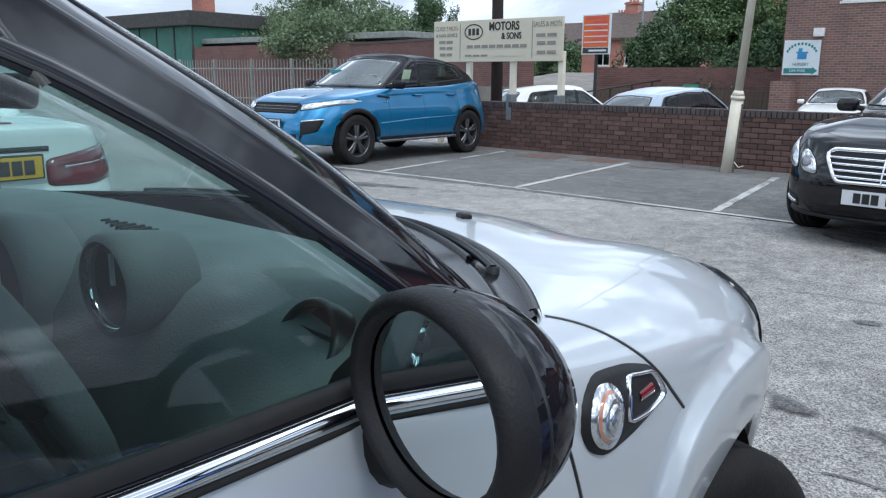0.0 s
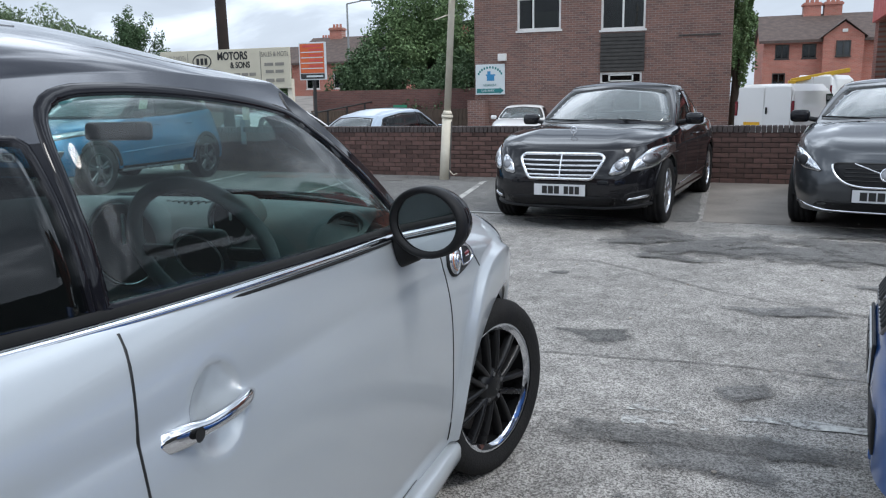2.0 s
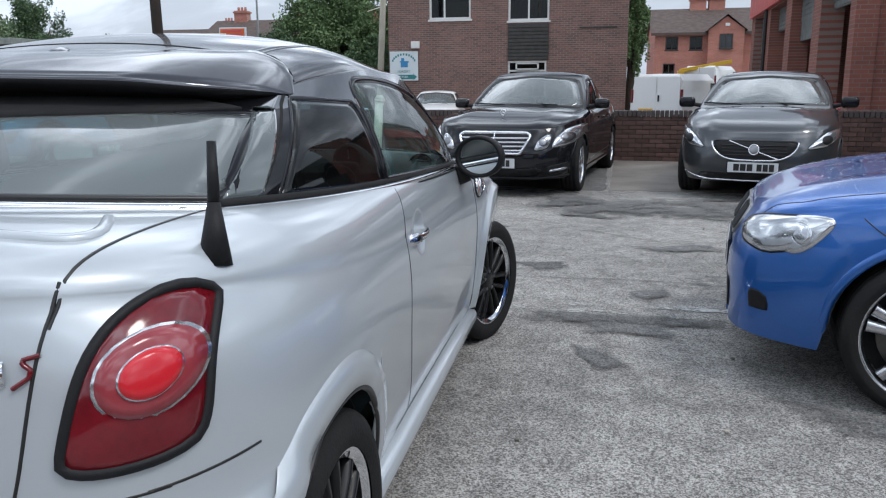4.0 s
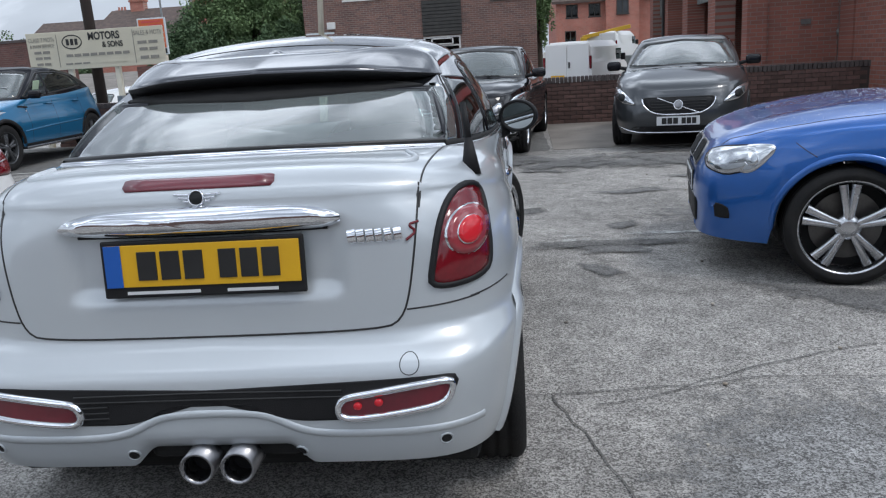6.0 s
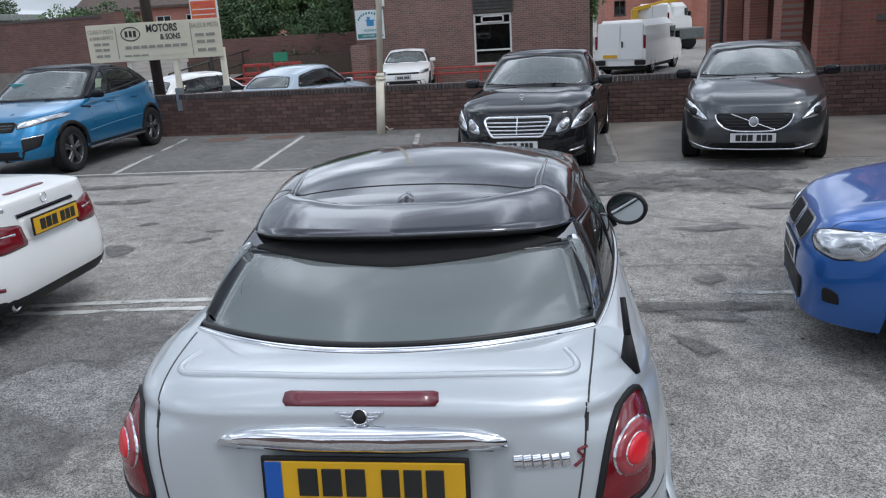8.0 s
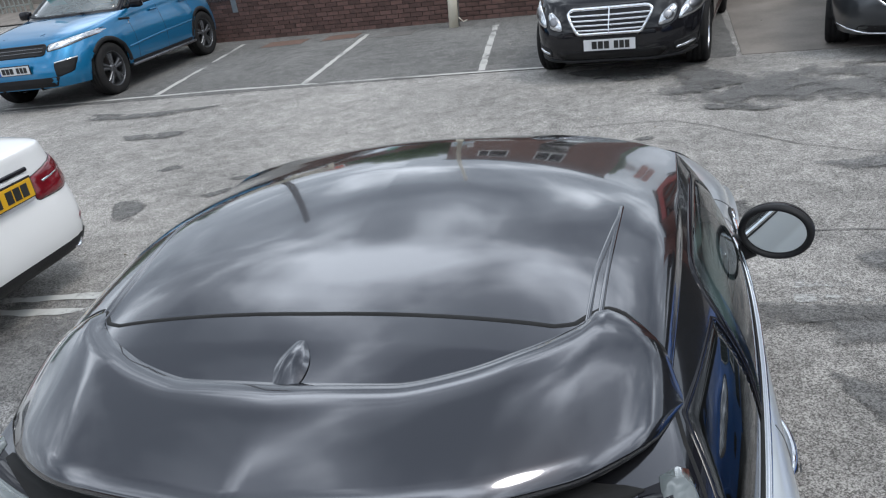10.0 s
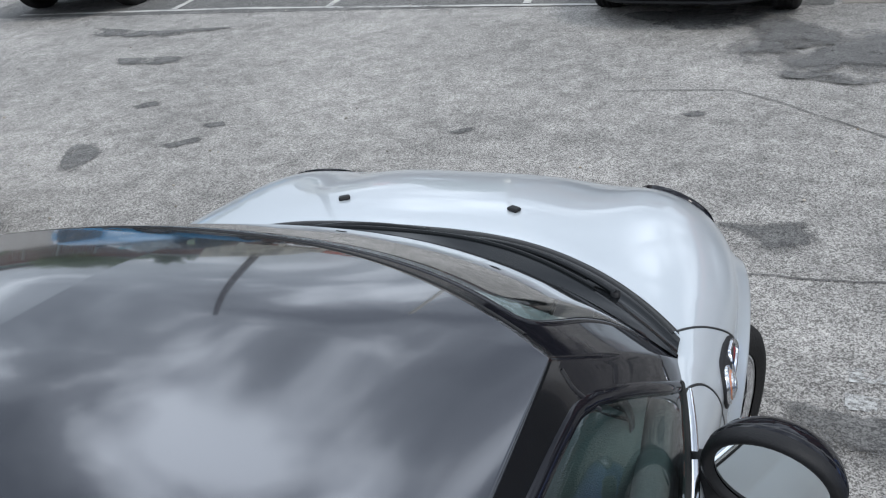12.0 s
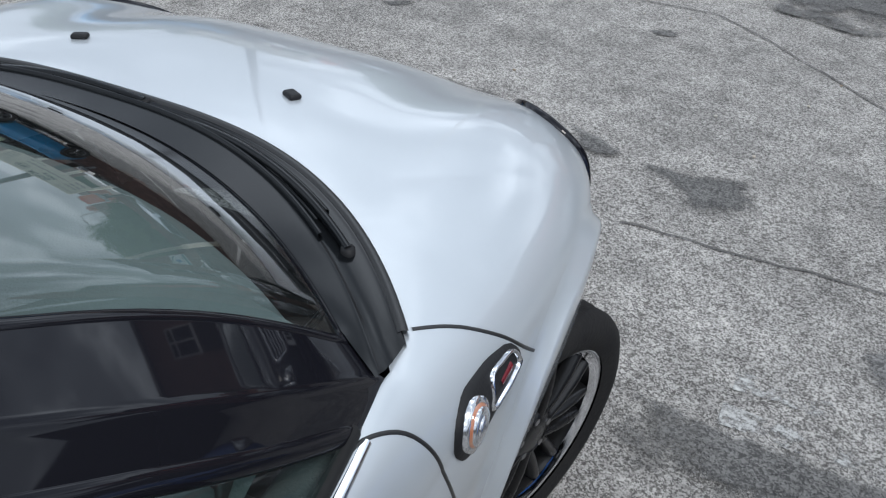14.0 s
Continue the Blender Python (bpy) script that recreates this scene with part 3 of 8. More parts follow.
def seats(parent, y, x=.36, rear=False, z=.42, mat=None):
    for s in (-1, 1):
        bm = block(-.23, .23, -.24, .26, 0, .16, .05, 3)
        bm = merge(bm, block(-.23, .23, -.06, .08, 0, .6, .06, 3, Matrix.Translation((0, -.26, .1)) @ Matrix.Rotation(radians(18), 4, "X")))
        bm = merge(bm, block(-.12, .12, -.04, .05, 0, .18, .04, 3, Matrix.Translation((0, -.46, .70)) @ Matrix.Rotation(radians(10), 4, "X")))
        ob = part("seat", bm, mat or CABIN, parent, smooth=True)
        ob.matrix_local = pose(s * x, y, z)


def steering(parent, x, y, z, r=.18, tilt=24):
    vs, fs = [], []
    n, k = 40, 8
    for i in range(n):
        a = 2 * math.pi * i / n
        for q in range(k):
            b = 2 * math.pi * q / k
            rr = r + .018 * math.cos(b)
            vs.append((rr * math.cos(a), .018 * math.sin(b), rr * math.sin(a)))
    for i in range(n):
        for q in range(k):
            fs.append((i * k + q, (i + 1) % n * k + q, (i + 1) % n * k + (q + 1) % k, i * k + (q + 1) % k))
    ob = raw("steering_wheel", vs, fs, CABIN, parent)
    ob.matrix_local = pose(x, y, z, tilt, 0, 0)
    part("wheel_boss", merge(block(-.07, .07, -.02, .03, -.06, .055, .02, 3), block(-r, r, -.006, .008, -.022, .012, .005),
                             block(-.02, .02, -.006, .008, -r, 0, .005)), PLASTIC, ob, smooth=True)
    vs, fs = lathe([(.058, -.024), (.062, -.027), (.066, -.024)], 28, "Y")
    slab("badge_ring", (vs, fs), CHROME, ob)
    return ob

# ---------------------------------------------------------------- the small silver coupe
def small_coupe():
    car = tagged(empty("coupe_car"), "silver two-seat coupe with gloss black roof parked on tarmac", "car")
    sp = dict(
        mid=-0.1, nF=curve((.2, 5.5), (.9, 6.0)), nR=curve((.2, 8.6), (.60, 8.6), (.645, 6.6), (.9, 6.0), (1.05, 5.0)), hub=0.305, arch=0.352, axles=(-1.29, 1.178),
        yR=curve((.18, -1.80), (.26, -1.89), (.33, -1.935), (.42, -1.955), (.50, -1.955), (.565, -1.945), (.60, -1.915), (.622, -1.878), (.76, -1.872), (.90, -1.862), (1.0, -1.845), (1.06, -1.80)),
        yF=curve((.18, 1.66), (.30, 1.76), (.45, 1.80), (.60, 1.79), (.72, 1.75), (.82, 1.67), (.9, 1.58)),
        w=eased(5, (.18, .735), (.28, .775), (.42, .802), (.58, .820), (.72, .828), (.82, .824), (.88, .812), (.95, .782), (1.02, .735)),
        tap=lambda y: .984 + .046 * math.exp(-((y + 1.45) / .58) ** 2) + .036 * math.exp(-((y - 1.18) / .45) ** 2) - .03 * max(0, y - 1.45) ** 2,
        zt=eased(5, (-1.95, 1.0), (-1.75, .985), (-1.45, .955), (-1.0, .90), (-.5, .87), (.3, .855), (.75, .835), (1.18, .80), (1.5, .755), (1.8, .725)),
        sill=curve((-1.95, .298), (-1.7, .275), (-1.29, .21), (1.2, .20), (1.5, .21), (1.8, .24)),
        bp=2.8, yFc=.64, yRc=-1.36, yWc=.965, zWc=.972, yGc=.905, gz=.012, gx=.985, gd=.02, yBc=-1.62, zBc=1.10,
        xb=eased(4, (-1.45, .60), (-1.2, .655), (-.57, .750), (0, .775), (.32, .775), (.62, .722)),
        zb=eased(4, (-1.45, 1.076), (-1.2, 1.056), (-.57, 1.018), (0, 1.0), (.32, .982), (.64, .950)),
        yFt=.11, yRt=-.90, yFtc=.30, zFtc=1.365, dome=True, bow=.046, yRtc=-1.10, zRtc=1.285,
        xr=curve((-.95, .565), (-.4, .605), (.11, .612)),
        zr=curve((-.95, 1.278), (-.7, 1.318), (-.3, 1.345), (.11, 1.332)),
        zc=curve((-1.15, 1.30), (-.9, 1.395), (-.6, 1.448), (-.3, 1.462), (.0, 1.432), (.25, 1.367), (.42, 1.302)),
        crown=.028, pS=2.0, pF=1.6, pR=2.3,
        bulge=lambda x, y: (.022 * math.exp(-(x / .38) ** 4) + .029 * math.exp(-((abs(x) - .62) / .20) ** 2 - ((y - 1.42) / .30) ** 2) - .014 * math.exp(-((abs(x) - .42) / .12) ** 2 - ((y - 1.52) / .25) ** 2)) if y > .9 else 0.0)
    b = Body(sp, n=330, nv=34, ns=18, nc=64, nr=16)
    B, C = b.body, b.cabin

    def pressed(x, y, z):
        """Sheet metal pressed in: a dish behind each door handle, a well round the number plate."""
        u = ((y + .430) / .064) ** 2 + ((z - .852) / .066) ** 2
        if abs(x) > .7 and u < 1:
            return x - math.copysign(.040 * (1 - u ** 1.6), x), y, z
        if y < -1.6 and abs(x) < .45 and .70 < z < .96:
            kx = min(1, max(0, (.40 - abs(x)) / .07)); kz = min(1, max(0, (z - .735) / .055)) * min(1, max(0, (.955 - z) / .02))
            k = kx * kx * (3 - 2 * kx) * kz * kz * (3 - 2 * kz)
            return x, y + .024 * k, z
        if y < -1.6 and z < .40 and abs(x - .01) < .26:
            k = min(1, (.26 - abs(x - .01)) / .08)
            return x, y, .40 - (.40 - z) * (1 - .55 * k * k * (3 - 2 * k))
        return x, y, z
    B = Skin([pressed(*v) for v in B.v], B.f, grid_normals([pressed(*v) for v in B.v], B.f))
    boot = rounded([(-.56, 1.3), (-.575, 1.0), (-.55, .80), (-.52, .60), (.52, .60), (.55, .80), (.575, 1.0), (.56, 1.3)], 2)
    door_w = rounded([(.53, .968), (.53, .968), (.15, 1.262), (.0, 1.292), (-.2, 1.312), (-.36, 1.320), (-.515, 1.312), (-.558, 1.235), (-.567, 1.03), (-.567, 1.03), (0, 1.006)], 2)
    quart_w = rounded([(-.586, 1.020), (-.586, 1.020), (-.586, 1.020), (-.580, 1.252), (-.580, 1.252), (-.580, 1.252), (-.885, 1.270), (-.908, 1.264), (-1.160, 1.060), (-1.160, 1.060), (-1.160, 1.060)], 2)
    wrap_w = rounded([(-1.215, 1.072), (-1.215, 1.072), (-.985, 1.250), (-.985, 1.250), (-1.03, 1.250), (-1.345, 1.078), (-1.345, 1.078)], 2)
    rear_w = rounded([(-.628, 1.084), (-.628, 1.084), (-.572, 1.236), (-.572, 1.236), (0, 1.268), (.572, 1.236), (.572, 1.236), (.628, 1.084), (.628, 1.084), (.52, 1.083), (0, 1.112), (-.52, 1.083)], 2)
    wind = rounded([(-.668, .982), (-.668, .982), (-.60, 1.175), (-.580, 1.262), (-.556, 1.313), (-.50, 1.319), (-.3, 1.332), (0, 1.341), (.3, 1.332), (.50, 1.319), (.556, 1.313), (.580, 1.262), (.60, 1.175), (.668, .982), (.668, .982), (0, 1.0)], 2)
    def brow(x):
        """Front edge of the roof panel over x."""
        return .128 + .178 * (1 - (x / .612) ** 2)
    split(B, [
        ("boot_lid", lambda x, y, z: y < -1.37 and z > .632 and inside(boot, x, max(z, .70)), SILVER, ""),
        ("rear_bumper", lambda x, y, z: y < -1.62 and (z < .64 or z < .70 and abs(x) > .52) or y < -1.5 and z < .5, SILVER, ""),
        ("bonnet", lambda x, y, z: y > .70 and z > .80 and not (y < .86 and abs(x) > .76), SILVER, ""),
        ("front_bumper", lambda x, y, z: y > 1.50 and z < .66, SILVER, ""),
        ("door", lambda x, y, z: -.60 < y < .64 and x > 0 and z > .27, SILVER, ""),
        ("door", lambda x, y, z: -.60 < y < .64 and x < 0 and z > .27, SILVER, ""),
        ("body_shell", lambda x, y, z: True, SILVER, "")], car)
    split(C, [
        ("", lambda x, y, z: abs(x) > .5 and (inside(door_w, y, z) or inside(quart_w, y, z)), None, ""),
        ("", lambda x, y, z: y < -1.08 and abs(x) < .68 and inside(rear_w, x, z), None, ""),
        ("", lambda x, y, z: y > .12 and inside(wind, x, z) and z > .98, None, ""),
        ("roof", lambda x, y, z: y < brow(abs(x)) and (z > 1.245 or (abs(x) < .5 and z > 1.24)), ROOF_BLACK, "glossy metallic black roof panel"),
        ("windscreen_pillar", lambda x, y, z: y > .09 and (z > 1.01 or y > .2) and x > .4, GLOSS_BLACK, "gloss black windscreen pillar"),
        ("windscreen_pillar", lambda x, y, z: y > .09 and (z > 1.01 or y > .2) and x < -.4, GLOSS_BLACK, "gloss black windscreen pillar"),
        ("windscreen_header", lambda x, y, z: y > .05 and z > 1.2 and abs(x) <= .4, GLOSS_BLACK, "gloss black strip over the windscreen"),
        ("windscreen_foot", lambda x, y, z: y > .5, GLOSS_BLACK, "black rim below the windscreen"),
        ("middle_pillar", lambda x, y, z: y > -.75 and x > 0, GLOSS_BLACK, "gloss black window pillar"),
        ("middle_pillar", lambda x, y, z: y > -.75 and x < 0, GLOSS_BLACK, "gloss black window pillar"),
        ("rear_pillar", lambda x, y, z: x > 0, GLOSS_BLACK, "gloss black rear pillar"),
        ("rear_pillar", lambda x, y, z: True, GLOSS_BLACK, "gloss black rear pillar")], car)
    # glazing with its rubber and chrome edges
    for s in "RL":
        g = slab("side_window", C.pane(s, even(door_w, .02, True), .001, 0, 6, .001), PANE_SIDE, car); g.visible_shadow = False
        slab("window_trim", C.strip(s, door_w, .024, .003, True), GLOSS_BLACK, g)
        g = slab("quarter_window", C.pane(s, even(quart_w, .02, True), .001, 0, 6, .001), PANE_PRIVACY, car); g.visible_shadow = False
        slab("window_trim", C.strip(s, quart_w, .014, .0016, True), GLOSS_BLACK, g)
        # pane over black paint; its pale film stands for dust and reflected sky
        slab("rear_window_side", C.pane(s, even(wrap_w, .02, True), .002, 0, 6, .002), PANE_REAR, car, "side turn of the rear glass with dust and painted sky sheen").visible_shadow = False
    g = slab("rear_window", C.pane("B", even(rear_w, .02, True), .001, 0, 8, .001), PANE_REAR, car); g.visible_shadow = False
    slab("window_trim", C.strip("B", rear_w, .030, .002, True), GLOSS_BLACK, g)
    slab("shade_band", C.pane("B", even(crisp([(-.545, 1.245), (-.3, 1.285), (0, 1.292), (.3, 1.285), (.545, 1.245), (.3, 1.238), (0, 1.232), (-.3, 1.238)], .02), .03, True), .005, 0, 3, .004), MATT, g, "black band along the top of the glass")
    g = slab("windscreen", C.pane("F", even(wind, .02, True), .001, 0, 10, .001), PANE, car); g.visible_shadow = False
    slab("window_trim", C.strip("F", wind, .016, .002, True), GLOSS_BLACK, g)
    slab("header_seam", C.strip("T", [(x, brow(abs(x)) + .002) for x in np.linspace(-.57, .57, 60)], .010, .0015, False, .02, .002), MATT, car)

    def waist(y0, y1, off, z):
        """Points along the waist where body meets cabin, right side."""
        return [(Vector((sp["xb"](y) + off, y, sp["zb"](y) + z)), Vector((.93, 0, .37)).normalized()) for y in np.linspace(y0, y1, 50)]
    for s in (1, -1):
        for nm, off, zz, wd, hi, mt, a, c in (("belt_chrome", .010, -.006, .014, .007, CHROME, .53, -1.36), ("belt_rubber", -.003, .008, .018, .006, MATT, .53, -1.36),
                                              ("belt_underline", .013, -.017, .007, .004, MATT, .50, -1.36)):
            pts = waist(a, c, off, zz)
            slab(nm, band([Vector((p.x * s, p.y, p.z)) for p, _ in pts], [Vector((n.x * s, n.y, n.z)) for _, n in pts], wd * s, hi), mt, car)
    xc = sp["xb"](-1.36)
    rear = [(xc * t, -1.36 + (sp["yBc"] + 1.36) * (1 - t * t), sp["zb"](-1.36) + (sp["zBc"] - sp["zb"](-1.36)) * (1 - t * t)) for t in np.linspace(-1, 1, 60)]
    slab("belt_chrome", band([Vector((x, y - .006, z)) for x, y, z in rear], [Vector((0, -.7, .7))] * 60, -.024, .010), CHROME, car)
    slab("belt_rubber", band([Vector((x, y + .014, z + .014)) for x, y, z in rear], [Vector((0, -.7, .7))] * 60, -.016, .008), TRIM, car)
    # rear roof spoiler: crescent slab over the glass
    cols = []

    lead = curve((0, -.985), (.29, -.975), (.45, -.945), (.6, -.895), (.75, -.82), (.80, -.775), (.89, -.787), (.975, -.825), (1, -.862))
    trail = curve((0, -1.215), (.5, -1.165), (.75, -1.09), (.86, -1.03), (.93, -.98), (1, -.885))
    tip = curve((0, 1.326), (.5, 1.318), (.83, 1.296), (.92, 1.288), (1, 1.276))

    def section(t):
        x, k = .590 * t, abs(t)
        yt, zt, ys = trail(k), tip(k), lead(k)
        zs = max(C.at("T", x, ys)[0].z, zt)
        h = 1 - k ** 5
        col = []
        for a in np.linspace(0, 1, 9):
            col.append(Vector((x, ys + (yt - ys) * a, zs + .002 + (zt - zs) * (a ** 1.4) + .016 * h * math.sin(math.pi * a ** .5))))
        for f, dy, dz in ((1, -.006, -.008), (1, .0, -.020), (.99, .05, -.038), (.98, .12, -.062), (.965, .22, -.055)):
            col.append(Vector((x * (1 - (1 - f) * h), yt + dy * h, zt + dz * h)))
        return col
    for t in np.linspace(-1, 1, 65):
        cols.append(section(t))
    vs = [v for c in cols for v in c]
    fs = []
    m = 14
    for i in range(len(cols) - 1):
        for q in range(m - 1):
            fs.append((i * m + q, i * m + q + 1, (i + 1) * m + q + 1, (i + 1) * m + q))
    # lower lip shares the underside's plastic, darkening it as shade would
    ix = [1 if (k % (m - 1)) >= 9 else 0 for k in range(len(fs))]
    raw("roof_spoiler", vs, fs, [ROOF_BLACK, PLASTIC], car, "black roof spoiler over the rear window", index=ix)
    # seams of roof and panels
    bend = [(.40, -.834), (.43, -.822), (.452, -.795), (.475, -.770), (.50, -.770), (.53, -.79), (.574, -.822)]
    path = [(-x, y) for x, y in bend[::-1]] + [(0, -.840)] + bend
    vs, fs = [], []
    for i in range(13):
        u = i / 12
        w_, hgt = .004 + .024 * math.sin(math.pi * (.06 + .8 * u)), .011 * math.sin(math.pi * (.05 + .93 * u))
        for k in range(9):
            a = -1 + k / 4
            zz = C.at("T", 0, -.905 - .095 * u)[0].z
            vs.append((a * w_, -.905 - .095 * u, zz + .002 + hgt * (1 - a * a)))
    for i in range(12):
        fs += [(i * 9 + k, i * 9 + k + 1, i * 9 + k + 10, i * 9 + k + 9) for k in range(8)]
    slab("roof_fin", (vs, fs), ROOF_BLACK, car)
    slab("roof_seam", C.strip("T", path, .010, .0015, False, .012, .001), MATT, car)
    for s in (1, -1):
        # raised lines standing in for V-shaped bright reflections on the roof
        for xa, xb_ in ((.448, .466), (.466, .482)):
            slab("roof_reflection_line", C.strip("T", [(s * xa, -.83), (s * (xa + xb_) / 2, -.68), (s * .490, -.47), (s * .493, -.42)], .010, .0022, False, .02, .001), ROOF_BLACK, car)
        slab("pillar_seam", C.strip("R" if s > 0 else "L", [(.135, 1.24), (.115, 1.285), (.12, 1.31)], .008, .002, False, .01, .001), TRIM, car)
        slab("pillar_seam", C.strip("R" if s > 0 else "L", [(-.868, 1.29), (-.90, 1.278), (-.95, 1.255), (-1.10, 1.155), (-1.235, 1.062)], .011, .0012, False, .01, .001), MATT, car)
    for s, sd in ((1, "R"), (-1, "L")):
        vs, fs = [], []
        for r, deep in ((.094, -.0004), (.080, -.0006), (.069, -.0006), (.065, .0012), (.058, .0065), (.048, .0125), (.034, .018), (.017, .021), (.001, .0215)):
            for g in range(40):
                p, nn = b.body.at(sd, -.430 + r * math.cos(g * math.pi / 20), .852 + r * 1.03 * math.sin(g * math.pi / 20))
                vs.append(p - nn * deep)
        fs = [(q * 40 + g, q * 40 + (g + 1) % 40, q * 40 + 40 + (g + 1) % 40, q * 40 + 40 + g)[::-s] for q in range(8) for g in range(40)]
        slab("handle_recess", (vs, fs), SILVER, car)
        slab("shut_line", B.strip(sd, rounded([(-.577, 1.006), (-.598, .91), (-.606, .80), (-.58, .62), (-.527, .489), (-.472, .363), (-.45, .285)], 2, False), .006, .0012, False, .02, .002), TRIM, car)
        slab("shut_line", B.trace(rounded([(s * .742, .498, .985), (s * .754, .541, .958), (s * .773, .573, .942), (s * .80, .594, .907), (s * .815, .608, .859), (s * .822, .625, .80), (s * .824, .66, .695), (s * .813, .70, .529), (s * .80, .73, .40), (s * .785, .745, .28)], 2, False), .007, .0015), TRIM, car)
        slab("shut_line", B.strip(sd, [(-.60, .275), (0, .262), (.50, .27)], .007, .0012, False, .03, .002), TRIM, car)
        slab("shut_line", B.trace(rounded([(s * .713, .719, .947), (s * .749, .767, .929), (s * .791, .812, .897), (s * .822, .87, .835), (s * .829, .945, .76)], 2, False), .007, .0015), TRIM, car)
    line = [(-.575, 1.02), (-.567, .90), (-.54, .73), (-.515, .672), (-.47, .652), (0, .648), (.47, .652), (.515, .672), (.54, .73), (.567, .90), (.575, 1.02)]
    slab("shut_line", B.strip("B", rounded(line, 2, False), .007, .0015, False, .02, .003), TRIM, car)
    for s in (1, -1):
        slab("shut_line", B.strip("T", rounded([(s * .575, -1.80), (s * .585, -1.72), (s * .60, -1.6), (s * .615, -1.45), (s * .62, -1.40)], 2, False), .007, .0015, False, .02, .003), TRIM, car)
        slab("shut_line", B.strip("R" if s > 0 else "L", [(-1.60, .712), (-1.70, .709), (-1.78, .706)], .006, .0012, False, .02, .002), TRIM, car)
        slab("shut_line", B.strip("B", [(s * .532, .700), (s * .62, .702), (s * .72, .705)], .006, .0012, False, .02, .002), TRIM, car)
    slab("boot_lip", B.strip("T", rounded([(-.53, -1.57), (-.57, -1.655), (-.50, -1.715), (0, -1.765), (.50, -1.715), (.57, -1.655), (.53, -1.57)], 3, False), .022, .009, False, .02, .002), SILVER, car)
    # rear lamps
    for s in (1, -1):
        o = [(s * x, z) for x, z in rounded([(.672, .992), (.630, .945), (.602, .80), (.594, .748), (.738, .752), (.755, .80), (.742, .935), (.716, .990)], 3)]
        g = slab("tail_lamp", B.pane("B", even(o, .02, True), .004, .012, 6, .01, 3), RED_LENS, car, "red tail lamp in a black surround")
        slab("lamp_surround", B.strip("B", o, .020, .010, True, .015), PLASTIC, g)
        for nm, cx, r, off, dm, mt in (("lamp_ring", .688, .060, .015, .004, LAMP_SILVER), ("lamp_lens", .688, .056, .018, .004, ROSE_LENS), ("lamp_core", .689, .033, .023, .003, LAMP_SILVER), ("lamp_bulb", .689, .031, .026, .005, RED_LIT)):
            slab(nm, B.pane("B", ring(s * cx, .880, r * (.92), r * 1.02, 24), off, dm, 4, .0, 3), mt, g)
    # chrome handle, badge, brake light, plate
    ch = rounded([(-.385, .938), (-.375, .968), (-.25, .998), (.25, .998), (.375, .968), (.385, .938), (.30, .924), (-.30, .924)], 3)
    slab("boot_handle", B.pane("B", even(ch, .02, True), .012, .026, 6, .02, 2.2), CHROME, car, "broad chrome boot handle")
    slab("boot_handle_shadow", B.strip("B", [(-.34, .926), (0, .922), (.34, .926)], .012, .010), PLASTIC, car)
    slab("brake_light", B.pane("B", even(crisp([(-.205, 1.040), (-.205, 1.066), (.205, 1.066), (.205, 1.040)], .01), .015, True), .003, .003, 4, .006), RED_DEEP, car, "high brake light strip")
    bd = slab("badge", B.pane("B", ring(.003, 1.017, .020, .017, 20), .008, .004, 3), PLASTIC, car, "winged round badge")
    slab("badge_ring", B.strip("B", ring(.003, 1.017, .020, .017, 20), .006, .013, True, .008), CHROME, bd)
    for s in (1, -1):
        for k in range(3):
            slab("badge_wing", B.strip("B", [(.003 + s * .022, 1.026 - k * .008), (.003 + s * (.062 - k * .013), 1.028 - k * .008)], .006, .007, False, .01), CHROME, bd)
    for k, w in enumerate((.021, .019, .019, .017, .017, .019)):
        x0 = .392 + k * .0235
        slab("model_letter", B.strip("B", [(x0, .900), (x0 + w, .902)], .040, .007, False, .006), CHROME, car)
    slab("model_letter", B.strip("B", rounded([(.572, .926), (.545, .920), (.568, .902), (.540, .882)], 1, False), .008, .007, False, .005), RED_LENS, car)
    plate(car, .520, .111, pose(.008, -1.876, .852, -5, 0, 0), YELLOW_PLATE, True, ((-.33, .36), (.09, .33)))
    # bumper insert, fog lamps, sensors, exhaust
    ins = crisp([(-.665, .545), (-.55, .545), (0, .528), (.55, .545), (.665, .545), (.655, .50), (.60, .455), (.36, .437), (.25, .437), (.19, .447), (.14, .485), (-.12, .485), (-.17, .447), (-.23, .437), (-.36, .437), (-.60, .455), (-.655, .50)], .03)
    slab("bumper_grille", B.pane("B", even(ins, .02, True), .003, .0, 10, .004), PLASTIC, car, "black mesh bumper insert")
    for k in range(5):
        slab("grille_bar", B.strip("B", [(-.36, .455 + k * .016), (0, .45 + k * .018), (.36, .455 + k * .016)] if k > 2 else [(-.40, .455 + k * .016), (-.27, .458 + k * .016)], .006, .007, False, .02), TRIM, car)
    for s in (1, -1):
        fo = [(s * x, z) for x, z in rounded([(.345, .445), (.35, .495), (.40, .505), (.63, .535), (.648, .52), (.63, .475), (.58, .462), (.40, .440)], 2)]
        f = slab("fog_lamp", B.pane("B", even(fo, .02, True), .008, .0, 4, .01), RED_DEEP, car, "red fog lamp in a chrome frame")
        slab("lamp_frame", B.strip("B", fo, .022, .018, True, .015), CHROME, f)
        if s > 0:
            for k in (.40, .455):
                slab("lamp_bulb", B.pane("B", ring(k, .478 + (k - .40) * .15, .011, .010, 12), .014, .003, 2, 0), RED_LIT, f)
        for x, z in ((.620, .360), (.232, .338)):
            sn = slab("parking_sensor", B.pane("B", ring(s * x, z, .013, .013, 16), .002, .002, 2), PLASTIC, car)
            slab("sensor_ring", B.strip("B", ring(s * x, z, .016, .016, 16), .006, .004, True, .006), SILVER, sn)
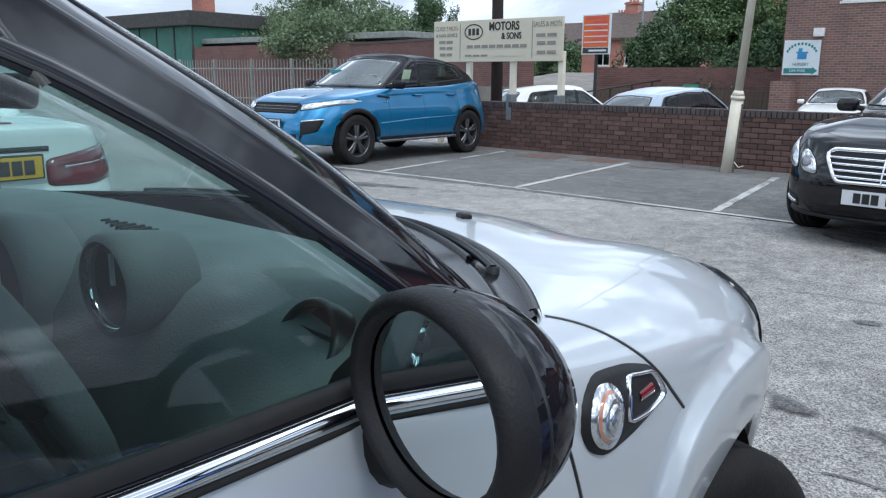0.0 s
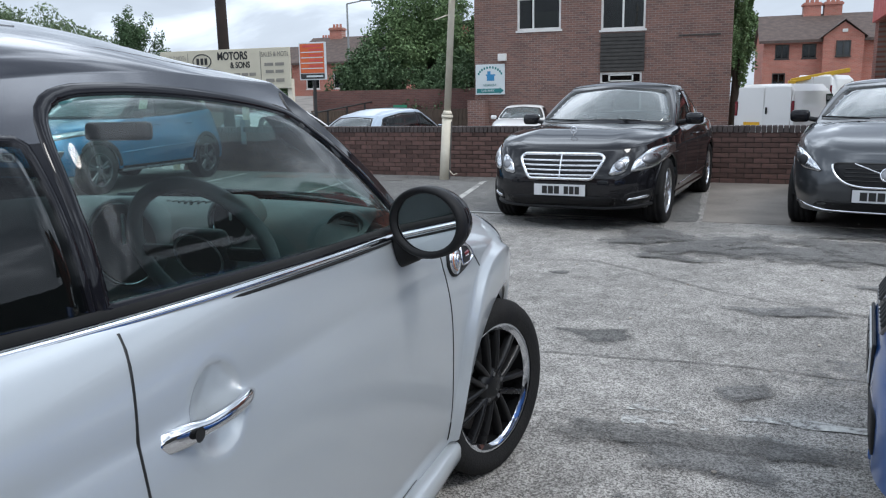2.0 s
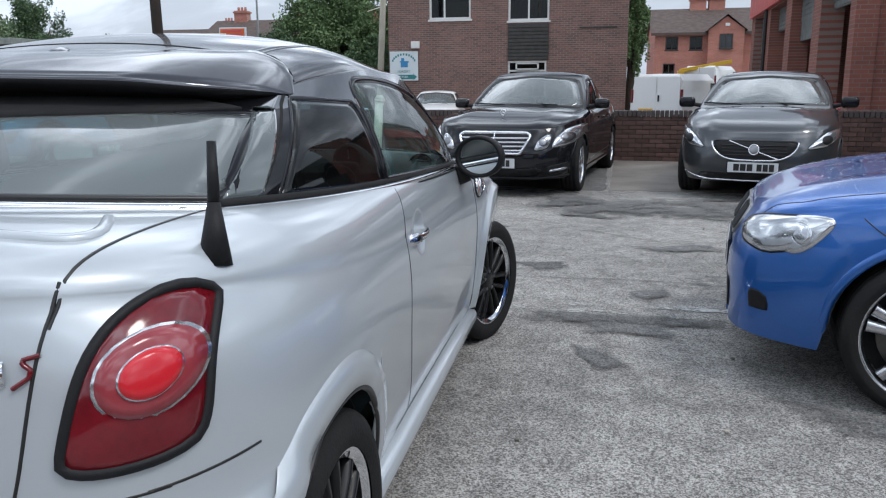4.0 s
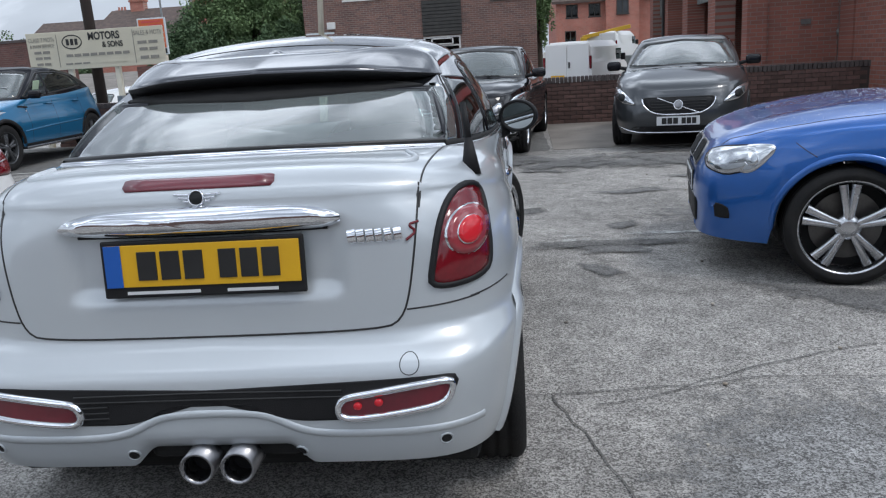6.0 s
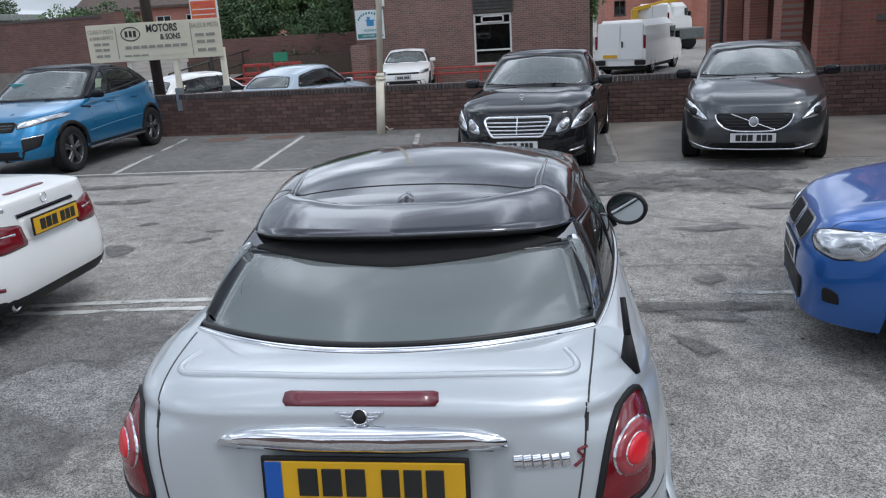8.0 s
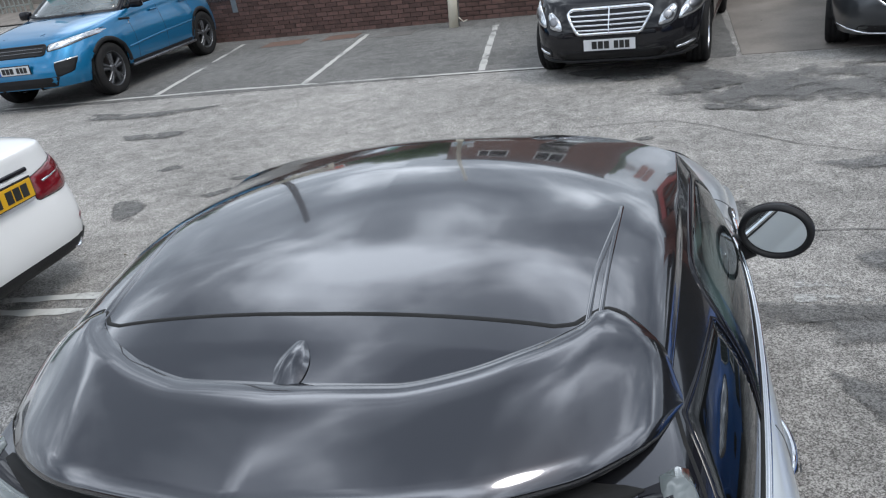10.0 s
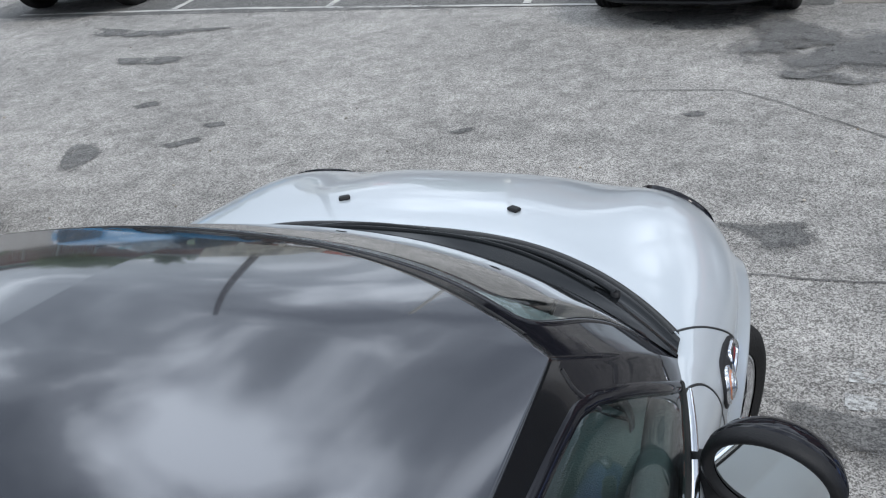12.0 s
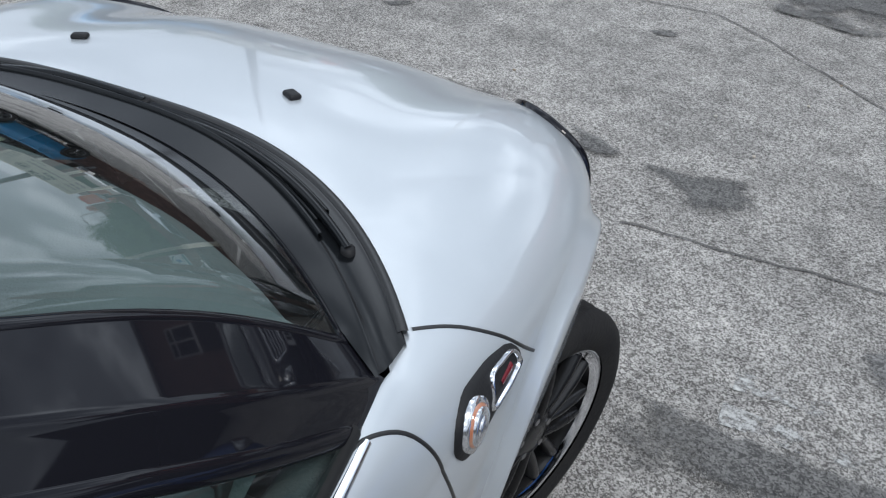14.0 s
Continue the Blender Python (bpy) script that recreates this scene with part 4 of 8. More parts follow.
    slab("towing_cover_seam", B.strip("B", ring(.537, .575, .025, .025, 24), .003, .001, True, .008), TRIM, car)
    slab("bumper_crease", B.strip("B", rounded([(-.72, .40), (-.45, .395), (-.30, .397), (-.22, .41), (-.145, .452), (-.08, .462), (.10, .462), (.165, .452), (.24, .41), (.32, .397), (.45, .395), (.72, .40)], 2, False), .026, .005, False, .02, .004), SILVER, car)
    for s in (-.045, .066):
        e = slab("tailpipe", lathe([(.036, 0), (.044, 0), (.047, -.012), (.047, -.16), (.040, -.16), (.036, -.15), (.036, 0)][::-1], 32, "Y"), DARK_METAL, car, "twin chrome tailpipe")
        e.matrix_local = pose(s + .0, -1.965 + .145, .314)
        c = slab("pipe_bore", lathe([(0, -.09), (.037, -.09)], 24, "Y"), MATT, e)
    part("exhaust_shield", block(-.21, .23, -1.90, -1.70, .30, .42, .03, 3), MATT, car)
    # wheel arches: painted flares, dark liners, tyres
    for ya in sp["axles"]:
        for s, sd in ((1, "R"), (-1, "L")):
            a0, a1 = (radians(-8), radians(188))
            if ya > 0:
                crest = curve((0, .40), (30, .44), (60, .475), (75, .486), (95, .497), (118, .522), (135, .49), (159, .412), (190, .388))
                vs, fs = [], []
                for g in np.linspace(-4, 186, 60):
                    c, d = math.cos(radians(g)), math.sin(radians(g))
                    rc = crest(g)
                    for r, off in ((rc + .034, .0), (rc + .012, .005), (rc + .002, .021), (rc - .006, .025), (rc * .6 + .355 * .4, .020), (.372, .017), (.353, .010), (.351, -.03)):
                        y, z = ya + r * c, max(.225, .305 + r * d)
                        p, n = B.at(sd, min(y, 1.60), max(z, .265) if r < .36 else z)
                        vs.append((p.x + s * off, y, z))
                for i in range(59):
                    for q in range(7):
                        fs.append((i * 8 + q, i * 8 + q + 1, i * 8 + q + 9, i * 8 + q + 8))
                slab("wheel_arch_trim", (vs, fs), SILVER, car)
            for nm, rad, wd, hi, mt in (("wheel_arch_trim", .398, .092, .012, SILVER), ("arch_edge", .358, .012, .009, TRIM)):
                if ya > 0 and nm == "wheel_arch_trim":
                    continue
                arc = [(ya + rad * math.cos(a), .305 + rad * math.sin(a)) for a in np.linspace(a0, a1, 50)]
                arc = [p for p in arc if p[1] > .265 and -1.80 < p[0] < 1.66]
                slab(nm, B.strip(sd, arc, wd, hi, False, .02, .004), mt, car)
            vs, fs = [], []
            for i in range(25):
                a = math.pi * i / 24
                for x in (.77, .46):
                    vs.append((s * x, ya + .351 * math.cos(a), .305 + .351 * math.sin(a)))
            for i in range(24):
                fs.append((i * 2, i * 2 + 1, i * 2 + 3, i * 2 + 2))
            slab("arch_liner", (vs, fs), MATT, car)
            st = -19 if ya > 0 else 0
            wheel(car, s * (.742 if ya > 0 else .738), ya, .309, .195, .226, 7, "cross", BLACK_ALLOY, CHROME if True else None, st, "black multi-spoke wheel with polished lip")
    part("underbody", block(-.70, .70, -1.75, 1.6, .19, .26, .03), MATT, car)
    for s in (1, -1):
        part("sill", block(s * .765 - .035, s * .765 + .035, -.93, .82, .185, .255, .025, 3), SILVER, car, smooth=True)
    # fuel cap on the passenger side is out of sight; door handles
    for s, sd in ((1, "R"), (-1, "L")):
        vs, fs = [], []
        for i in range(29):
            u = i / 28
            y, z = -.566 + .232 * u, .850 - .004 * u
            q, nn = B.at(sd, y, z + .11)
            q = Vector((q.x, y, z))
            lift = .006 + .026 * math.sin(math.pi * min(1, max(0, (u - .02) / .96))) ** .6
            hh = (.018 * min(1, (u / .05 + .02) ** .5) if u < .22 else .018 - .005 * min(1, (u - .22) / .12)) * min(1, ((1 - u) / .12 + .04) ** .5)
            for k in range(10):
                a = 2 * math.pi * k / 10
                vs.append((q.x + s * (lift + .010 * math.sin(a)), y, z + hh * math.cos(a)))
        for i in range(28):
            fs += [(i * 10 + k, i * 10 + (k + 1) % 10, i * 10 + 10 + (k + 1) % 10, i * 10 + 10 + k) for k in range(10)]
        fs += [tuple(range(10)), tuple(range(280, 290))]
        dh = slab("door_handle", (vs, fs), CHROME, car, "chrome bow door handle")
        notch = B.at(sd, -.515, .96)[0].x
        slab("handle_lock", ([(notch + s * .0405, -.512 + .011 * math.cos(a), .849 + .011 * math.sin(a)) for a in np.linspace(0, 6.0, 14)], [tuple(range(14))]), TRIM, dh)
        # side repeater
        fr = crisp([(.640, .845), (.648, .880), (.690, .900), (.770, .890), (.835, .872), (.862, .826), (.760, .806), (.690, .800), (.655, .815)], .018)
        r = slab("side_repeater", B.pane(sd, even(fr, .015, True), .004, .004, 4), PLASTIC, car, "side lamp with round clear lens in black and chrome")
        slab("repeater_frame", B.strip(sd, crisp([(.742, .824), (.752, .878), (.826, .866), (.846, .832), (.80, .822)], .012), .007, .012, True, .01), CHROME, r)
        for k, (rr, mt) in enumerate(((.038, LAMP_SILVER), (.030, AMBER), (.026, LAMP_SILVER), (.016, LAMP_SILVER))):
            slab("lens_ring", B.pane(sd, ring(.693, .848, rr * .95, rr, 24), .010 + .003 * k, .003, 3), mt, r)
        slab("repeater_mark", B.strip(sd, [(.775, .848), (.812, .850)], .018, .010, False, .01), RED_LENS, r)
        # mirrors
        door_mirror(car, s)
    part("aerial", merge(rod((.706, -1.545, 1.0), (.702, -1.528, 1.105), .030, .011, 16), rod((.702, -1.528, 1.10), (.690, -1.50, 1.205), .011, .008, 12)), PLASTIC, car, "black stub aerial", True)
    # scuttle, wipers, washer jets
    vs, fs = [], []
    for i in range(61):
        t = -1 + 2 * i / 60
        x = .722 * t
        yb = .680 + .306 * (1 - abs(t) ** 3.0)
        yg = .615 + .333 * (1 - abs(t) ** 2.4)
        top = B.at("T", x, yb + .01)[0].z
        for f, z in ((1.12, -.003), (1.08, .008), (.98, .012), (.88, .010), (.78, .010), (.5, .010), (.2, .014), (.02, .020), (-.05, .022), (-.12, .022)):
            vs.append((x, yg + (yb - yg) * f, top + z))
        foot, nn = C.at("F", max(-.655, min(.655, x)), 1.004 - .018 * min(abs(x), .655) / .668)
        vs.append(tuple(foot + nn * .003))
    for i in range(60):
        for q in range(10):
            fs.append((i * 11 + q, i * 11 + q + 1, (i + 1) * 11 + q + 1, (i + 1) * 11 + q))
    slab("scuttle", (vs, fs), SCUTTLE_BLACK, car, "black plastic scuttle below the windscreen")
    rim = [Vector((.722 * t, .680 + .306 * (1 - abs(t) ** 3.0) + .004, B.at("T", .722 * t, .69 + .306 * (1 - abs(t) ** 3.0))[0].z + .004)) for t in np.linspace(-.985, .985, 70)]
    slab("scuttle_seal", band(rim, [Vector((0, 0, 1))] * 70, .020, .010), TRIM, car)
    def sill_point(t, f, lift):
        """A point over the scuttle: t across the car, f from glass (0) to bonnet (1)."""
        x = .722 * t
        yb, yg = .680 + .306 * (1 - abs(t) ** 3.0), .615 + .333 * (1 - abs(t) ** 2.4)
        return Vector((x, yg + (yb - yg) * f, B.at("T", x, yb + .01)[0].z + lift))
    up = Vector((0, 0, 1))
    for t0, t1 in ((-.74, -.20), (.02, .70)):
        for f in (.30, .42, .54, .66):
            slab("scuttle_louvre", band([sill_point(t, f, .011) for t in np.linspace(t0, t1, 24)], [up] * 24, .009, .006), SCUTTLE_BLACK, car)
    for ta, tb, fa, fb in ((.10, -.62, .62, .12), (.80, -.12, .52, .10)):
        arm = [sill_point(ta + (tb - ta) * u * .62, fa + (fb + .12 - fa) * u, .016 + .008 * math.sin(math.pi * u)) for u in np.linspace(0, 1, 20)]
        w = slab("wiper", band(arm, [up] * 20, .013, .006), SCUTTLE_BLACK, car)
        slab("wiper_blade", band([sill_point(ta - .06 + (tb - ta + .06) * u, fb - .02, .020) for u in np.linspace(0, 1, 24)], [up] * 24, .010, .008), SCUTTLE_BLACK, w)
        part("wiper_pivot", rod(tuple(arm[0] - Vector((0, 0, .03))), tuple(arm[0] + Vector((0, 0, .003))), .012, .010, 14), PLASTIC, w, smooth=True)
    for x in (-.254, .252):
        p, nn = B.at("T", x, 1.15)
        j = part("washer_jet", block(-.017, .017, -.013, .013, 0, .012, .006, 3), PLASTIC, car, smooth=True)
        j.matrix_local = Matrix.Translation(p - nn * .002) @ nn.to_track_quat("Z", "Y").to_matrix().to_4x4()
    # head lamps seen from above as rims
    for s in (1, -1):
        hl = slab("headlamp", B.pane("F", ring(s * .62, .70, .120, .138, 30), .004, .012, 5), LAMP_SILVER, car, "round headlamp with black rim")
        slab("lamp_rim", B.strip("F", ring(s * .62, .70, .124, .142, 40), .02, .012, True, .02), GLOSS_BLACK, hl)
    # cabin furniture
    part("cabin_floor", block(-.66, .66, -1.0, .75, .27, .33), CABIN, car)
    part("rear_bulkhead", merge(block(-.62, .62, -1.02, -.95, .3, 1.02, .02), block(-.62, .62, -1.50, -.95, .95, 1.04, .02)), CABIN, car)
    for s in (1, -1):
        part("door_card", block(s * .715 - .03, s * .715 + .03, -.60, .52, .3, .965, .025, 3), CABIN, car, smooth=True)
    seats(car, -.42, .36, z=.36)
    vs, fs = [], []
    prof = [(.38, .60), (.34, .78), (.345, .92), (.37, .99), (.44, 1.022), (.60, 1.015), (.80, .972)]
    for i in range(25):
        t = -1 + 2 * i / 24
        for y, z in prof:
            vs.append((.69 * t, min(y + .05 * (1 - t * t) - (.03 if y < .36 else 0), .575 + .20 * (1 - abs(t) ** 2.4)), z - .02 * t ** 4))
    k = len(prof)
    for i in range(24):
        for q in range(k - 1):
            fs.append((i * k + q, (i + 1) * k + q, (i + 1) * k + q + 1, i * k + q + 1))
    da = slab("dashboard", (vs, fs), CABIN_GREY, car, "grey-green soft dashboard")
    for k in range(9):
        part("demister_slot", block(.03 + k * .022, .037 + k * .022, .475 + .004 * abs(k - 4), .515 - .002 * abs(k - 4), 1.01, 1.025, .002, 1), PLASTIC, da)
    for nm, x, y, z, r, d in (("speedometer", 0, .33, .925, .115, .10), ("rev_counter", .335, .33, 1.0, .055, .10)):
        sh = slab(nm, lathe([(r, 0), (r + .008, .004), (r + .01, .03), (r, d)], 36, "Y"), CABIN_GREY, car)
        sh.matrix_local = pose(x, y, z, 0, 0, 0)
        slab("dial", lathe([(0, .02), (r, .02)], 30, "Y"), PLASTIC, sh)
        slab("dial_ring", lathe([(r * .93, .012), (r * .97, .004), (r, .012)], 36, "Y"), CHROME, sh)
        part("needle", block(-.003, .003, .012, .016, 0, r * .7), WHITE_PLATE, sh)
    for s in (1, -1):
        v = slab("air_vent", lathe([(.045, 0), (.05, -.008), (.055, 0), (.052, .03)], 28, "Y"), TRIM, car)
        v.matrix_local = pose(s * .622, .395, .972, -25, 0, s * -10)
        slab("vent_core", lathe([(0, .012), (.046, .012)], 24, "Y"), MATT, v)
        for k in (-.018, 0, .018):
            part("vent_slat", block(-.042, .042, .0, .01, k - .002, k + .002), PLASTIC, v)
    steering(car, .358, .19, .95, .182, 24)
    part("centre_console", block(-.12, .12, -.30, .30, .32, .62, .04, 3), CABIN, car, smooth=True)
    part("gear_lever", merge(rod((0, 0, .6), (0, -.02, .74), .012), rod((0, -.02, .73), (0, -.025, .79), .024, .02)), CHROME, car, smooth=True)
    im = part("rear_view_mirror", block(-.09, .09, -.015, .02, -.024, .024, .012, 3), PLASTIC, car, smooth=True)
    im.matrix_local = pose(0, .36, 1.225, -10, 0, 12)
    return car


def door_mirror(car, s):
    """Round black shell with a broad rim, glass and foot."""
    vs, fs = [], []
    n = 40
    prof = [(.088, .010), (.092, .000), (.100, -.004), (.109, .004), (.110, .026), (.107, .046), (.097, .072), (.076, .098), (.046, .116), (.0, .122)]
    for i in range(n):
        a = 2 * math.pi * i / n
        for r, y in prof:
            vs.append((r * 1.06 * math.cos(a), y, r * .86 * math.sin(a)))
    k = len(prof)
    for i in range(n):
        j = (i + 1) % n
        for q in range(k - 1):
            fs.append((i * k + q, i * k + q + 1, j * k + q + 1, j * k + q))
    ix = [0 if q % (k - 1) < 4 else 1 for q in range(len(fs))]
    sh = raw("door_mirror", vs, fs, [PLASTIC, GLOSS_BLACK], car, "round gloss black door mirror", index=ix)
    sh.matrix_local = pose(s * .882, .272, 1.021, 0, 0, -s * 15) @ Matrix.Scale(.87, 4)
    gv = [(.089 * 1.06 * math.cos(2 * math.pi * i / n), .012, .089 * .86 * math.sin(2 * math.pi * i / n)) for i in range(n)] + [(0, .012, 0)]
    raw("mirror_glass", gv, [(i, (i + 1) % n, n) for i in range(n)], MIRROR, sh, smooth=False)
    vs, fs = lathe([(.0, .02), (.105, .022)], 36, "Y")
    ms = slab("mirror_seam", lathe([(.1075, .034), (.1095, .037), (.1075, .040)], 40, "Y"), TRIM, sh)
    ms.matrix_local = Matrix.Diagonal((1.06, 1, .86, 1))
    part("mirror_foot", merge(rod((s * .765, .345, .935), (s * .835, .345, .955), .046, .036, 16), rod((s * .835, .345, .955), (s * .885, .345, .985), .036, .045, 16)), PLASTIC, car, smooth=True)
    return sh

# ---------------------------------------------------------------- other cars
def flip(poly):
    return [(-a, b) for a, b in poly[::-1]]


def motor_car(name, label, L, W, H, base, over, R, paint_mat, wheels, belt=.92, nose=.78, deck=None, bonnet_y=.95, screen_top=.15,
              roof_end=-1.1, glass_end=-1.75, tumble=.23, clear=.20, nf=4.2, nr=5.0, hood=.93, rake=.10, cladding=None, doors=2, res=70,
              roof_mat=None, pane=None, rear_z=None, group="", chin=.10):
    """A closed car from its main sizes. y forward from the middle of its length. Returns (car, body skin, cabin skin, curves)."""
    car = tagged(empty(name), label, "car", group)
    h, w = L / 2, W / 2
    yf = h - over
    yr = yf - base
    deck = belt + .02 if deck is None else deck
    rz = deck - .06 if rear_z is None else rear_z
    sp = dict(
        mid=0.0, nF=curve((.2, nf + 1), (.9, nf)), nR=curve((.2, nr + 1.5), (1.1, nr)), hub=R, arch=R + .045, axles=(yr, yf),
        yR=curve((clear, -h + .10), (.35, -h + .01), (.5, -h), (.62, -h + .015), (.75, -h + .05), (1.1, -h + .08)),
        yF=curve((clear, h - chin), (.34, h - .01), (.48, h), (.60, h - .02), (.75, h - .10), (.95, h - .24)),
        w=curve((clear, w - .07), (.34, w - .02), (.55, w), (.72, w - .005), (.85, w - .03), (1.0, w - .07), (1.15, w - .12)),
        tap=curve((-h, .95), (yr, .995), (0, .985), (yf, 1.0), (h, .94)),
        zt=curve((-h, rz), (-h * .6, belt - .08), (0, belt - .11), (yf, nose + .01), (h, nose - .10)),
        sill=curve((-h, clear + .06), (yr, clear), (yf, clear), (h, clear + .02)),
        yFc=bonnet_y - .16, yRc=glass_end + .14, yWc=bonnet_y, zWc=hood + .02, yBc=glass_end, zBc=deck,
        xb=curve((-h, w * .72), (glass_end, w * .76), (-.4, w * .875), (.6, w * .875), (bonnet_y, w * .80)),
        zb=curve((-h, deck), (glass_end, deck - .01), (-.6, belt + .02), (.5, belt - .01), (bonnet_y, hood)),
        yFt=screen_top - .10, yRt=roof_end + .10, yFtc=screen_top + .06, zFtc=H - .045, yRtc=roof_end, zRtc=H - rake,
        xr=curve((roof_end, w * (.875 - tumble) * .93), (-.3, w * (.875 - tumble * .75)), (screen_top, w * (.875 - tumble))),
        zr=curve((roof_end, H - rake - .03), (-.4, H - .075), (screen_top, H - .09)),
        zc=curve((roof_end, H - rake), (-.5, H - .005), (-.1, H), (screen_top + .06, H - .045)),
        crown=.03, pS=2.0, pF=1.7, pR=2.2,
        bulge=lambda x, y: .012 * math.exp(-((abs(x) - w * .55) / .12) ** 2) if y > bonnet_y + .1 else 0.0)
    b = Body(sp, n=res, nv=12, ns=9, nc=14, nr=8)
    B, C = b.body, b.cabin
    zb, zr = sp["zb"], sp["zr"]
    ya, yb_, yt0, yt1 = sp["yFc"], sp["yRc"], sp["yFt"], sp["yRt"]
    side = [(ya - .10, zb(ya) + .025), (yt0 - .02, zr(yt0) - .035), ((yt0 + yt1) / 2, zr((yt0 + yt1) / 2) - .03), (yt1 + .10, zr(yt1) - .04), (yb_ + .30, zb(yb_) + .04), (0, zb(0) + .03)]
    side = crisp(side, .07)
    front = crisp([(-sp["xb"](ya) * .97, zb(ya) + .03), (-sp["xr"](yt0) * .97, zr(yt0) - .03), (0, H - .065), (sp["xr"](yt0) * .97, zr(yt0) - .03), (sp["xb"](ya) * .97, zb(ya) + .03), (0, hood + .05)], .07)
    rearw = crisp([(-sp["xb"](yb_) * .90, deck + .04), (-sp["xr"](yt1) * .90, zr(yt1) - .04), (0, H - rake - .03), (sp["xr"](yt1) * .90, zr(yt1) - .04), (sp["xb"](yb_) * .90, deck + .04), (0, deck + .05)], .07)
    split(B, [
        ("bonnet", lambda x, y, z: y > bonnet_y - .15 and z > nose - .02 and abs(x) < w * .80, paint_mat, ""),
        ("front_bumper", lambda x, y, z: y > yf + R + .10 and z < nose - .12, paint_mat, ""),
        ("boot_lid", lambda x, y, z: y < glass_end + .1 and z > .62 and abs(x) < w * .66, paint_mat, ""),
        ("rear_bumper", lambda x, y, z: y < yr - R - .10 and z < .62, paint_mat, ""),
        ("door", lambda x, y, z: -.18 < y < ya - .05 and x > 0 and z > clear + .08, paint_mat, ""),
        ("door", lambda x, y, z: -.18 < y < ya - .05 and x < 0 and z > clear + .08, paint_mat, ""),
        ("body_shell", lambda x, y, z: True, paint_mat, "")], car)
    split(C, [
        ("", lambda x, y, z: abs(x) > w * .42 and inside(side, y, z), None, ""),
        ("", lambda x, y, z: y > yt0 - .05 and inside(front, x, z), None, ""),
        ("", lambda x, y, z: y < yt1 + .05 and inside(rearw, x, z), None, ""),
        ("roof", lambda x, y, z: True, roof_mat or paint_mat, "")], car)
    pn = pane or PANE_DARK
    for s in "RL":
        g = slab("side_window", C.pane(s, even(side, .06, True), .002, 0, 5, .003), pn, car); g.visible_shadow = False
        slab("window_trim", C.strip(s, side, .030, .005, True, .05), TRIM, g)
        for k in ((-.22, -.24) if doors == 2 else (-.15, -.18),):
            slab("door_pillar", C.strip(s, [(k[0], zb(k[0]) + .02), (k[1], zr(k[1]) - .02)], .08, .006, False, .05), GLOSS_BLACK, g)
    for nm, s, o in (("windscreen", "F", front), ("rear_window", "B", rearw)):
        g = slab(nm, C.pane(s, even(o, .06, True), .002, 0, 6, .003), PANE_SCREEN, car); g.visible_shadow = False
        slab("window_trim", C.strip(s, o, .035, .004, True, .05), TRIM, g)
    for s, sd in ((1, "R"), (-1, "L")):
        for y in ((ya - .05, -.18, -1.05) if doors == 4 else (ya - .05, -.18)):
            slab("shut_line", B.strip(sd, [(y, zb(y) - .02), (y - .02, .6), (y, clear + .10)], .008, .0015, False, .05, .002), TRIM, car)
        for y in ((-.05, -.90) if doors == 4 else (-.05,)):
            P = [B.at(sd, y + d, belt - .12 + .02 * d) for d in np.linspace(-.09, .09, 8)]
            slab("door_handle", band([p + n * .025 for p, n in P], [n for _, n in P], .03 * s, .012, False, .02), paint_mat, car)
        for ax in (yr, yf):
            arc = [(ax + (R + .058) * math.cos(a), R + (R + .058) * math.sin(a)) for a in np.linspace(radians(-14), radians(194), 36)]
            arc = [p for p in arc if p[1] > clear + .06]
            slab("wheel_arch_trim", B.strip(sd, arc, .065 if cladding else .04, .012 if cladding else .006, False, .04, .004), cladding or paint_mat, car)
            vs, fs = [], []
            for i in range(19):
                a = math.pi * i / 18
                for x in (w - .06, w - .42):
                    vs.append((s * x, ax + (R + .044) * math.cos(a), R + (R + .044) * math.sin(a)))
            for i in range(18):
                fs.append((i * 2, i * 2 + 1, i * 2 + 3, i * 2 + 2))
            slab("arch_liner", (vs, fs), MATT, car)
            wheel(car, s * (w - .135), ax, R, .225, *wheels)
        slab("sill", B.strip(sd, [(yr + R + .10, clear + .05), (0, clear + .045), (yf - R - .10, clear + .05)], .10, .016, False, .06, .004), cladding or paint_mat, car)
        # mirror
        P, nn = B.at(sd, ya - .16, zb(ya) - .06)
        sh = part("door_mirror", block(-.10, .10, -.055, .05, -.065, .065, .045, 3), GLOSS_BLACK if roof_mat else paint_mat, car, smooth=True)
        sh.matrix_local = pose(s * (w + .045), ya - .20, zb(ya) + .065, 0, 0, -s * 8)
        part("mirror_glass", block(-.085, .085, -.059, -.054, -.05, .05, .002, 1), MIRROR, sh)
        part("mirror_foot", rod((s * (sp["xb"](ya - .2) - .02), ya - .19, zb(ya) + .02), (s * (w - .01), ya - .19, zb(ya) + .045), .028, .022, 10), PLASTIC, car)
    part("underbody", block(-w * .76, w * .76, -h + .45, h - .45, clear - .02, clear + .08, .03), MATT, car)
    part("cabin_floor", block(-w * .74, w * .74, yb_ + .1, ya, .3, .36), CABIN, car)
    part("dashboard", block(-w * .74, w * .74, ya - .45, ya + .05, .45, zb(ya) - .02, .05, 3), CABIN, car, smooth=True)
    seats(car, -.28, w * .42, z=.40)
    steering(car, w * .42, ya - .52, zb(ya) - .04)
    for sgn in (1, -1):
        part("wiper", rod((sgn * .35 - .1, bonnet_y + .0, hood + .035), (sgn * .35 + .35, bonnet_y - .10, hood + .055), .008), PLASTIC, car)
    return car, B, C, sp


